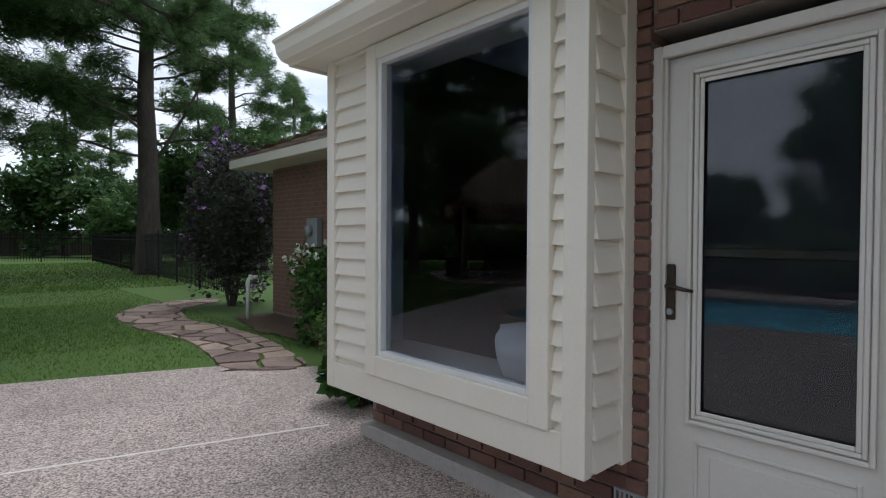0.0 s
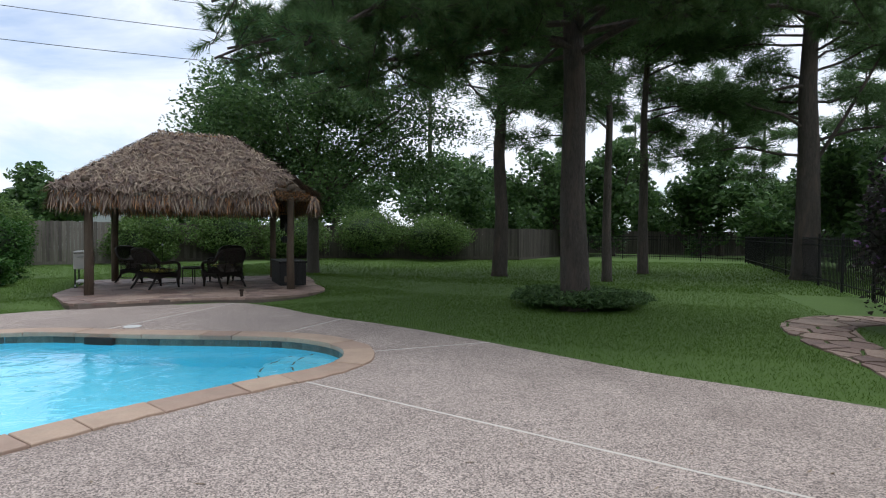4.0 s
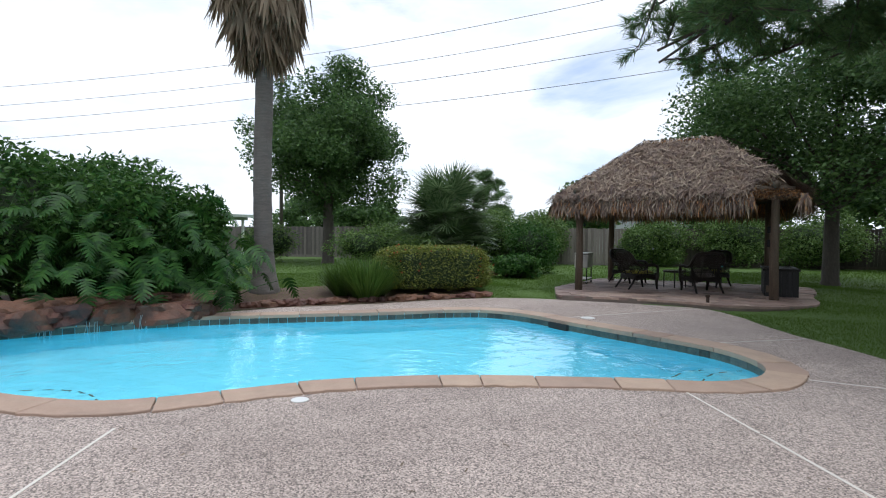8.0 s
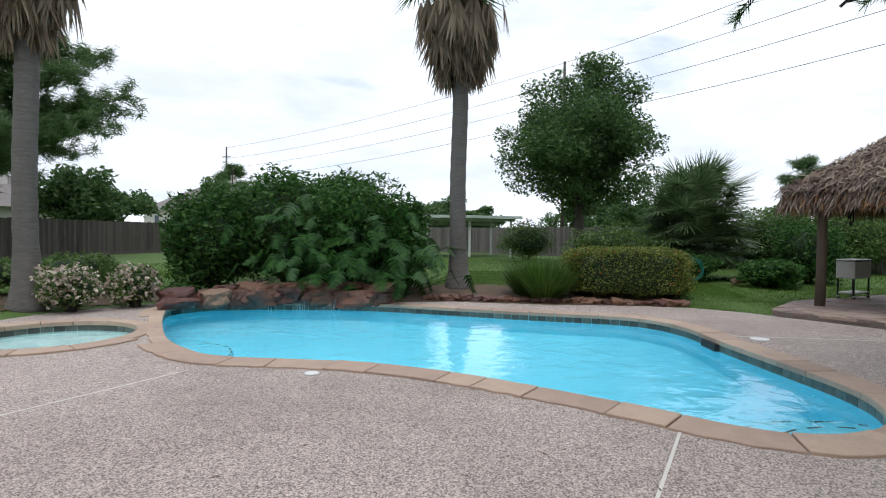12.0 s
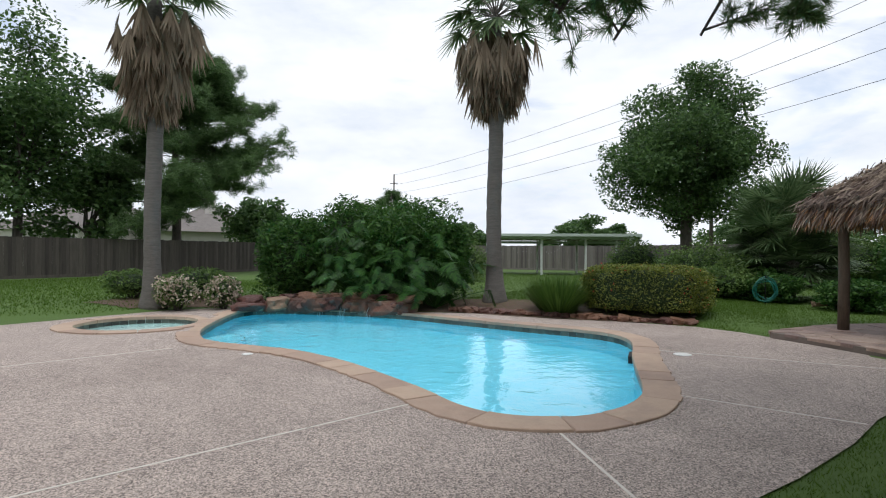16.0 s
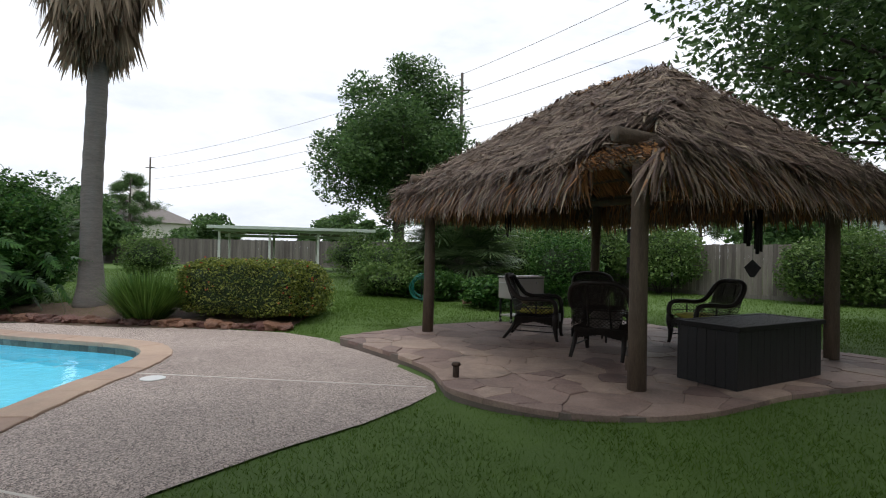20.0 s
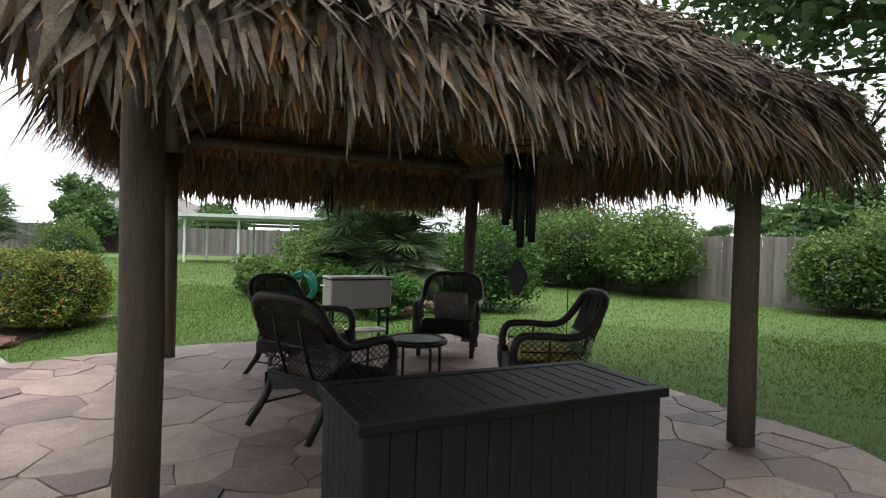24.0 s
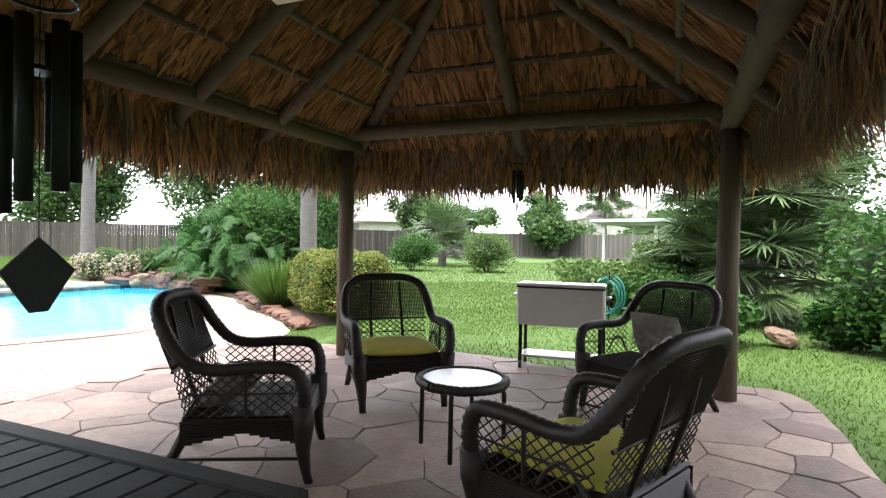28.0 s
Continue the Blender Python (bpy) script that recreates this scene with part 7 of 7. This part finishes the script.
def cooler():
    c = thing("cooler_cart", pose(-12.92, 10.3, PATIO_Z, 0, 0, math.degrees(math.atan2(0.69, -0.72))), "beige enamel cooler cart on a black stand with casters", "cooler")
    bm = boxes([((-0.43, -0.185, 0.45), (0.43, 0.185, 0.84))], 0.018)
    part("tub", bm, "coolerwhite", c)
    for s in (-1, 1):
        lid = part("lid", boxes([((0.004 if s > 0 else -0.435, -0.19, 0.842), (0.435 if s > 0 else -0.004, 0.19, 0.872))], 0.008), "coolerwhite", c)
        bm = bmesh.new()
        tube(bm, [(s * 0.30, 0, 0.87), (s * 0.30, 0, 0.885), (s * 0.30, 0, 0.892)], [0.006, 0.012, 0.012], 8)
        part("knob", bm, "steel", lid)
        bm = bmesh.new()
        tube(bm, [(s * 0.43, -0.10, 0.74), (s * 0.48, -0.10, 0.745), (s * 0.48, 0.10, 0.745), (s * 0.43, 0.10, 0.74)], 0.009, 8)
        part("handle", bm, "steel", c)
    part("trim_band", boxes([((-0.432, -0.188, 0.826), (0.432, 0.188, 0.840))]), "black", c)
    for sx in (-1, 1):
        for sy in (-1, 1):
            leg = part("leg", boxes([((sx * 0.39 - 0.016, sy * 0.15 - 0.016, 0.075), (sx * 0.39 + 0.016, sy * 0.15 + 0.016, 0.45))], 0.003), "black", c)
            bm = bmesh.new()
            tube(bm, [(sx * 0.39 - 0.012, sy * 0.15, 0.032), (sx * 0.39 + 0.012, sy * 0.15, 0.032)], 0.032, 14)
            part("caster", bm, "rubber", leg)
            part("fork", boxes([((sx * 0.39 - 0.02, sy * 0.15 - 0.012, 0.03), (sx * 0.39 - 0.014, sy * 0.15 + 0.012, 0.08)), ((sx * 0.39 + 0.014, sy * 0.15 - 0.012, 0.03), (sx * 0.39 + 0.02, sy * 0.15 + 0.012, 0.08))]), "steel", leg)
    part("shelf", boxes([((-0.405, -0.165, 0.12), (0.405, 0.165, 0.145))], 0.004), "coolerwhite", c)
    bm = bmesh.new()
    tube(bm, [(0.22, 0.186, 0.745), (0.22, 0.205, 0.745)], 0.022, 12)
    tube(bm, [(0.22, -0.186, 0.745), (0.22, -0.205, 0.745)], 0.022, 12)
    part("bottle_opener", bm, "steel", c)


cooler()


def chimes(x, y, top, n, r, length, ring, label, sail):
    c = thing("wind_chime", pose(x, y, 0), label, "wind chime")
    bm = bmesh.new()
    tube(bm, [(ring * math.cos(a), ring * math.sin(a), top) for a in np.linspace(0, math.tau, 17)], 0.006, 6)
    part("ring", bm, "black", c)
    hang = PATIO_Z + BEAM + 0.35
    bm = bmesh.new()
    for a in (0.3, 2.4, 4.5):
        tube(bm, [(ring * math.cos(a), ring * math.sin(a), top), (0, 0, top + 0.18)], 0.0018, 4)
    tube(bm, [(0, 0, top + 0.18), (0, 0, hang)], 0.0022, 4)
    tube(bm, [(0, 0, top), (0, 0, sail[2])], 0.0016, 4)
    part("cord", bm, "black", c)
    for k in range(n):
        a = k * math.tau / n + 0.3
        L = length * (1 - 0.06 * k)
        bm = bmesh.new()
        tube(bm, [(ring * 0.9 * math.cos(a), ring * 0.9 * math.sin(a), top - 0.07), (ring * 0.9 * math.cos(a), ring * 0.9 * math.sin(a), top - 0.07 - L)], r, 12)
        part("chime_tube", bm, "black", c, smooth=True)
    bm = bmesh.new()
    tube(bm, [(0, 0, top - 0.38 * length - 0.006), (0, 0, top - 0.38 * length + 0.006)], ring * 0.55, 14)
    part("striker", bm, "black", c)
    w, h, z = sail
    bm = bmesh.new()
    pts = [(0, z), (w * 0.5, z - h * 0.45), (w * 0.12, z - h), (-w * 0.12, z - h), (-w * 0.5, z - h * 0.45)]
    ca, sa = 0.73, 0.69
    fr = [bm.verts.new((a * ca - 0.004 * sa, a * sa + 0.004 * ca, b)) for a, b in pts]
    bk = [bm.verts.new((a * ca + 0.004 * sa, a * sa - 0.004 * ca, b)) for a, b in pts]
    bm.faces.new(fr)
    bm.faces.new(bk[::-1])
    for i in range(5):
        bm.faces.new((fr[i], bk[i], bk[(i + 1) % 5], fr[(i + 1) % 5]))
    bmesh.ops.recalc_face_normals(bm, faces=bm.faces)
    part("sail", bm, "black", c)


chimes(-9.09, 13.07, 2.02, 6, 0.021, 0.50, 0.085, "large wind chime with black tubes and a diamond sail", (0.19, 0.2, 1.39))
AD = PAL @ Vector((-HU, 0.05, 0))
chimes(AD.x - 0.2, AD.y - 0.3, 2.2, 5, 0.012, 0.34, 0.055, "small dark wind chime under the palapa beam", (0.07, 0.12, 1.82))


def ceiling_fan():
    f = thing("ceiling_fan", pose(-10.0, 12.0, PATIO_Z, 0, 0, 25), "cream ceiling fan with light globes under the ridge", "ceiling fan")
    z = 2.82
    bm = bmesh.new()
    tube(bm, [(0, 0, RIDGE - 0.08), (0, 0, z + 0.12)], 0.014, 8)
    part("rod", bm, "cream", f)
    bm = bmesh.new()
    tube(bm, [(0, 0, z + 0.12), (0, 0, z + 0.09), (0, 0, z), (0, 0, z - 0.04)], [0.05, 0.11, 0.12, 0.07], 20)
    part("motor", bm, "cream", f, smooth=True)
    for k in range(5):
        a = k * math.tau / 5
        m = Matrix.Rotation(a, 4, "Z") @ Matrix.Rotation(radians(10), 4, "X")
        bm = boxes([((0.18, -0.065, z + 0.03), (0.66, 0.065, z + 0.04))], 0.004, m)
        blade = part("blade", bm, "cream", f)
        part("bracket", boxes([((0.09, -0.02, z + 0.02), (0.22, 0.02, z + 0.03))], 0, m), "bronze", blade)
    for k in range(3):
        a = k * math.tau / 3
        bm = bmesh.new()
        p = (0.11 * math.cos(a), 0.11 * math.sin(a))
        tube(bm, [(*p, z - 0.03), (*p, z - 0.07), (*p, z - 0.11), (*p, z - 0.13)], [0.025, 0.055, 0.05, 0.02], 12)
        part("globe", bm, "pvc", f, "white glass globe", smooth=True)


ceiling_fan()


def shepherd_hook(x, y):
    h = thing("plant_hook", pose(x, y, float(ground_height(x, y)), 0, 0, 40), "black iron shepherd hook stuck in the lawn", "plant hook")
    bm = bmesh.new()
    pts = [(0, 0, -0.1), (0, 0, 1.32)] + [(0.09 - 0.09 * math.cos(a), 0, 1.32 + 0.11 * math.sin(a)) for a in np.linspace(0.3, 3.0, 9)] + [(0.19, 0, 1.27), (0.215, 0, 1.275)]
    tube(bm, pts, 0.0065, 8)
    part("rod", bm, "black", h, smooth=True)
    bm = bmesh.new()
    tube(bm, [(0, 0, 0.20), (0.12, 0, 0.20), (0.12, 0, 0.0)], 0.0055, 6)
    part("foot", bm, "black", h)
    part("tag", boxes([((-0.02, -0.01, 0.98), (0.03, 0.01, 1.05))], 0.006), "greymetal", h)


shepherd_hook(-13.3, 13.08)


def path_light(x, y, z):
    p = thing("path_light", pose(x, y, z), "short dark bronze path light at the patio edge", "light")
    bm = bmesh.new()
    tube(bm, [(0, 0, -0.06), (0, 0, 0.13)], 0.034, 14)
    part("body", bm, "copper", p, smooth=True)
    bm = bmesh.new()
    tube(bm, [(0, 0, 0.13), (0, 0, 0.142), (0, 0, 0.165)], [0.045, 0.05, 0.04], 14)
    part("cap", bm, "copper", p, smooth=True)


path_light(-7.95, 9.9, 0.1)


def lid(x, y, r, label, name="deck_cover", z=0.002):
    bm = bmesh.new()
    tube(bm, [(0, 0, 0), (0, 0, 0.006), (0, 0, 0.009)], [r, r, r * 0.94], 24)
    ob = part(name, bm, "pvc")
    ob.matrix_world = pose(x, y, z)
    tagged(ob, label, "lid")


lid(-7.45, 6.74, 0.125, "round white skimmer lid in the pool deck")
lid(-4.06, 1.6, 0.075, "round white drain cover in the pool deck", "drain_cover")
bm = boxes([((-0.22, -0.03, -0.16), (0.22, 0.03, -0.035))])
ob = part("skimmer_mouth", bm, "rubber")
ob.matrix_world = pose(-7.3, 6.06, 0, 0, 0, 10)
tagged(ob, "dark skimmer opening in the tile band", "skimmer")
bm = boxes([((-0.3, -0.03, -0.15), (0.3, 0.03, -0.03))])
ob = part("skimmer_mouth", bm, "rubber")
ob.matrix_world = pose(-7.85, -3.1, 0, 0, 0, 0)
tagged(ob, "dark skimmer opening in the tile band", "skimmer")

# boxes on the post near the deck corner
for z0, z1 in ((1.42, 1.56), (1.12, 1.28), (0.16, 0.30)):
    p = PAL @ Vector((HU - 0.11, -HV + 0.02, 0))
    bm = boxes([((-0.035, -0.03, z0), (0.035, 0.03, z1))], 0.006)
    ob = part("outlet_box", bm, "log" if z1 < 1 else "black")
    ob.matrix_world = pose(p.x, p.y, PATIO_Z, 0, 0, 40)
    tagged(ob, "small weatherproof box fixed to the palapa post", "electrical box")


def hose_reel(x, y):
    x, y = plan(x, y)
    h = thing("garden_hose", pose(x, y, float(ground_height(x, y)), 0, 0, 12), "coiled green garden hose on a stake", "garden hose")
    bm = bmesh.new()
    rng = random.Random(9)
    pts = []
    for k in range(8 * 24):
        a = k * math.tau / 24
        r = 0.25 + 0.045 * math.sin(a * 0.37) + 0.02 * math.sin(a * 2.3) + rng.uniform(-.006, .006)
        pts.append((0.05 * math.sin(a * 0.61), r * math.cos(a), 0.40 + r * 1.15 * math.sin(a)))
    tube(bm, pts, 0.012, 6)
    part("coil", bm, "hose", h, smooth=True)
    bm = bmesh.new()
    tube(bm, [(0, 0, -0.1), (0, 0, 0.8)], 0.012, 6)
    part("stake", bm, "black", h)


hose_reel(-15.45, 7.25)


# ---- at the house wall ----
def house_fittings():
    m = thing("electric_meter", pose(4.292, 7.55, 1.42), "grey electric meter box on the brick wall", "meter")
    part("cabinet", boxes([((-0.11, -0.15, -0.22), (-0.002, 0.15, 0.22))], 0.008), "greymetal", m)
    bm = bmesh.new()
    tube(bm, [(-0.11, 0.04, 0.03), (-0.15, 0.04, 0.03), (-0.18, 0.04, 0.03)], [0.085, 0.08, 0.07], 18)
    part("dial_glass", bm, "greymetal", m, "round glass meter face", smooth=True)
    bm = bmesh.new()
    tube(bm, [(-0.05, 0, -0.22), (-0.05, 0, -1.5)], 0.022, 8)
    part("conduit", bm, "greymetal", m)
    p = thing("drain_pipe", pose(3.7, 8.75, 0), "white plastic pipe rising from the ground", "pipe")
    bm = bmesh.new()
    tube(bm, [(0, 0, -0.05), (0, 0, 0.62), (0.02, 0, 0.66), (0.08, 0, 0.68), (0.16, 0, 0.68)], 0.035, 10)
    part("riser", bm, "pvc", p, smooth=True)
    part("elbow", boxes([((0.02, -0.045, 0.635), (0.07, 0.045, 0.725))], 0.012), "pvc", p)
    v = thing("vent_grille", pose(XW - 0.012, 1.18, 0.20), "small grey vent grille in the brick base", "vent")
    part("vent_frame", boxes([((-0.012, -0.07, -0.045), (0.0, 0.07, -0.035)), ((-0.012, -0.07, 0.035), (0, 0.07, 0.045)), ((-0.012, -0.07, -0.035), (0, -0.06, 0.035)), ((-0.012, 0.06, -0.035), (0, 0.07, 0.035))]), "greymetal", v)
    for k in range(5):
        part("vent_slat", boxes([((-0.009, -0.05 + k * 0.022, -0.035), (-0.001, -0.04 + k * 0.022, 0.035))]), "greymetal", v)
    cushion(0.34, 0.30, 0.26, "stucco", "white cloth bag on the window seat", "cloth_bag", pose(XW - 0.02, 1.72, 0.76, 70, 0, 90), 4.0)
    cushion(0.30, 0.26, 0.22, "stucco", "white cloth bag on the window seat", "cloth_bag", pose(XW + 0.02, 1.55, 0.74, 75, 10, 70), 4.0)


house_fittings()


# ---- far buildings, pole and wires ----
def shed():
    a, b = Vector((-27.8, -6.05, 0.17)), Vector((-31.0, 0.75, 0.17))
    ux = (b - a).normalized()
    uy = Vector((-ux.y, ux.x, 0))
    if uy.x > 0:
        uy = -uy
    m = Matrix(((ux.x, uy.x, 0, a.x), (ux.y, uy.y, 0, a.y), (0, 0, 1, a.z), (0, 0, 0, 1)))
    s = thing("carport", m, "open timber shelter with pale posts and a low flat roof", "shelter")
    L, D, H = 7.6, 4.0, 2.25
    for x in (0.05, 2.55, 5.05, 7.55):
        for y in (0.05, D - 0.05):
            part("post", boxes([((x - 0.06, y - 0.06, 0), (x + 0.06, y + 0.06, H - 0.1))], 0.008), "postwhite", s)
    part("header", boxes([((-0.2, -0.02, H - 0.16), (L + 0.2, 0.06, H))]), "shedgreen", s)
    part("header", boxes([((-0.2, D - 0.06, H - 0.36), (L + 0.2, D + 0.02, H - 0.2))]), "shedgreen", s)
    bm = boxes([((-0.45, -0.45, -0.04), (L + 0.45, D + 0.4, 0.04))], 0.0, Matrix.Translation((0, 0, H + 0.07)) @ Matrix.Rotation(radians(-2.5), 4, "X"))
    part("roof", bm, "roofgrey", s)
    part("fascia", boxes([((-0.47, -0.48, H - 0.02), (L + 0.47, -0.455, H + 0.14))], 0.004), "shedgreen", s)
    part("fascia", boxes([((-0.49, -0.45, H - 0.04), (-0.462, D + 0.4, H + 0.12))], 0.004), "shedgreen", s)
    for x in np.arange(0.4, L, 0.6):
        part("joist", boxes([((x, 0.06, H - 0.17), (x + 0.05, D - 0.06, H - 0.02))]), "shedgreen", s)


shed()


def far_house(x, y, w, d, h, roof, turn, label, seed, wins=3):
    o = thing("neighbour_house", pose(x, y, 0, 0, 0, turn), label, "house", "far houses")
    part("wall", boxes([((-w / 2, -d / 2, 0), (w / 2, d / 2, h))]), "stucco", o)
    bm = bmesh.new()
    e = 0.5
    rid = max(0.5, (w - d) / 2)
    v = [bm.verts.new(p) for p in ((-w / 2 - e, -d / 2 - e, h), (w / 2 + e, -d / 2 - e, h), (w / 2 + e, d / 2 + e, h), (-w / 2 - e, d / 2 + e, h), (-rid, 0, h + roof), (rid, 0, h + roof))]
    for f in ((0, 1, 5, 4), (1, 2, 5), (2, 3, 4, 5), (3, 0, 4), (3, 2, 1, 0)):
        bm.faces.new([v[i] for i in f])
    r = part("roof", bm, "roofgrey", o)
    part("chimney", boxes([((w * 0.22, -0.5, h + roof * 0.3), (w * 0.22 + 0.8, 0.3, h + roof + 0.7))]), "stucco", r)
    for k in range(wins):
        wx = -w / 2 + w * (k + 0.7) / (wins + 0.4)
        wi = part("window", boxes([((wx - 0.5, -d / 2 - 0.04, h - 1.7), (wx + 0.5, -d / 2 + 0.02, h - 0.5))]), "pvc", o)
        part("pane", boxes([((wx - 0.42, -d / 2 - 0.05, h - 1.62), (wx + 0.42, -d / 2 - 0.03, h - 0.58))]), "dark", wi)
    return o


far_house(-54, -35.5, 13, 9, 3.9, 3.0, 70, "large pale house with a grey hip roof beyond the fence", 1)
far_house(-30.6, -37, 12, 9, 3.0, 2.7, 60, "pale house with a brown roof beyond the fence", 2)
far_house(-24, -42, 13, 8, 3.0, 2.6, 20, "low pale house behind the pines", 3)
b = thing("metal_building", pose(-44.6, 39.2, 0, 0, 0, 145), "grey ribbed metal building beyond the fence", "building")
bm = bmesh.new()
prof = [(-7.6, 0), (7.6, 0), (7.6, 4.5), (0, 6.5), (-7.6, 4.5)]
ends = [[bm.verts.new((x, y, z)) for y, z in prof] for x in (-9, 9)]
bm.faces.new(ends[0][::-1])
bm.faces.new(ends[1])
for i in range(5):
    bm.faces.new((ends[0][i], ends[0][(i + 1) % 5], ends[1][(i + 1) % 5], ends[1][i]))
bmesh.ops.recalc_face_normals(bm, faces=bm.faces)
part("wall", bm, "metalwall", b)
for k in range(25):
    y = -7.2 + k * 0.6
    part("wall_rib", boxes([((-9.04, y, 0), (-9.0, y + 0.09, 6.5 - abs(y + 0.05) * 2.0 / 7.6 - 0.1))]), "metalwall", b)
bm = bmesh.new()
for s in (-1, 1):
    top = [bm.verts.new(p) for p in ((-9.4, 0, 6.62), (9.4, 0, 6.62), (9.4, s * 8.1, 4.48), (-9.4, s * 8.1, 4.48))]
    low = [bm.verts.new(v.co - Vector((0, 0, 0.1))) for v in top]
    bm.faces.new(top)
    bm.faces.new(low[::-1])
    for i in range(4):
        bm.faces.new((top[i], low[i], low[(i + 1) % 4], top[(i + 1) % 4]))
bmesh.ops.recalc_face_normals(bm, faces=bm.faces)
part("roof", bm, "metalwall", b)


def pole(x, y, h):
    p = thing("utility_pole", pose(x, y, 0), "tall wooden utility pole with wires", "utility pole", "utility poles")
    bm = bmesh.new()
    tube(bm, [(0, 0, -0.2), (0, 0, h)], [0.16, 0.11], 10)
    part("pole", bm, "oakbark", p, smooth=True)
    part("crossarm", boxes([((-0.06, -0.7, h - 1.5), (0.06, 0.7, h - 1.38))]), "oakbark", p)


POLES = [(-46, 3.5, 16), (-12, 33, 16), (-70, -45, 14)]
for p in POLES:
    pole(*p)
wires = thing("power_line", pose(0, 0, 0), "thin black power lines crossing the sky", "wire")
for (x0, y0, h0), (x1, y1, h1) in ((POLES[0], POLES[1]), (POLES[0], POLES[2])):
    for dz in (0.1, 1.7, 3.1, 4.7):
        bm = bmesh.new()
        pts = []
        for k in range(17):
            f = k / 16
            pts.append((x0 + (x1 - x0) * f, y0 + (y1 - y0) * f, h0 + (h1 - h0) * f - dz - 0.7 * 4 * f * (1 - f)))
        tube(bm, pts, 0.016, 4)
        part("wire", bm, "black", wires)


# ---- steps in the pool and water over the rocks ----
def step(cx, cy, r, z, a0, a1, label):
    s = thing("pool_step", pose(cx, cy, 0), label, "step", kind="structure")
    bm = bmesh.new()
    ring = [(r * math.cos(a), r * math.sin(a)) for a in np.linspace(a0, a1, 24)]
    top, low = [bm.verts.new((x, y, z)) for x, y in ring], [bm.verts.new((x, y, z - 0.9)) for x, y in ring]
    c = bm.verts.new((0, 0, z))
    for i in range(23):
        bm.faces.new((c, top[i], top[i + 1]))
        bm.faces.new((top[i], low[i], low[i + 1], top[i + 1]))
    part("tread", bm, "plaster", s)
    for k in range(2, 22, 2):
        bm = bmesh.new()
        tube(bm, [(0.97 * ring[k][0], 0.97 * ring[k][1], z + 0.003), (0.97 * ring[k + 1][0], 0.97 * ring[k + 1][1], z + 0.003)], 0.012, 6)
        part("nosing_tile", bm, "tile", s)


step(-3.4, 6.5, 0.9, -0.32, 2.2, 5.8, "curved shallow step in the pool with dark nosing")
step(-3.4, 6.5, 1.3, -0.60, 2.2, 5.8, "curved deeper step in the pool with dark nosing")
step(-5.0, -0.95, 0.85, -0.30, 0.6, 3.4, "curved step in the pool beside the spa")


def trickle(x, y, z, w, h, seed):
    rng = random.Random(seed)
    t = thing("water_trickle", pose(x, y, 0), "thin white water falling over the rocks", "waterfall", "waterfall trickles")
    for k in range(4):
        bm = bmesh.new()
        o = w * rng.uniform(-0.5, 0.5)
        tube(bm, [(-0.16, o, z), (-0.03, o + rng.uniform(-.01, .01), z - 0.02), (0.02, o + rng.uniform(-.02, .02), z - h * 0.5), (0.04, o + rng.uniform(-.02, .02), z - h)], [0.003, 0.005, 0.004, 0.006], 5)
        part("strand", bm, "foam", t, smooth=True)


M["foam"] = leaf_material("white falling water", (0.42, 0.50, 0.53), (0.62, 0.68, 0.70), 0.15, 0.5)
for k, (x, y) in enumerate([(-9.2, -0.5), (-9.02, -1.1), (-8.85, -1.7), (-8.55, -2.25)]):
    trickle(x, y, 0.12, 0.26, 0.26, 600 + k)


# ---- litter on the deck ----
rng = np.random.RandomState(909)
sets = []
n = 260
x, y = rng.uniform(-8.5, 2.0, n), rng.uniform(-3.0, 9.0, n)
keep = inside(DECK, x, y) & ~inside(POOL_OUT, x, y) & ~inside(SPA_OUT, x, y)
x, y = x[keep], y[keep]
n = len(x)
a = rng.uniform(0, math.tau, n)
L = rng.uniform(0.02, 0.075, n)
d = np.stack([np.cos(a), np.sin(a), np.zeros(n)], 1)
s = np.stack([-np.sin(a), np.cos(a), np.zeros(n)], 1)
strips = blades(np.stack([x, y, np.full(n, 0.006)], 1), d, s, L, np.full(n, 0.012), rng.uniform(0, 0.008, n))
tagged(strips_object("fallen_leaves", [strips], "deadfrond", None), "scattered dry leaves and twigs on the deck", "leaves", kind="stuff")
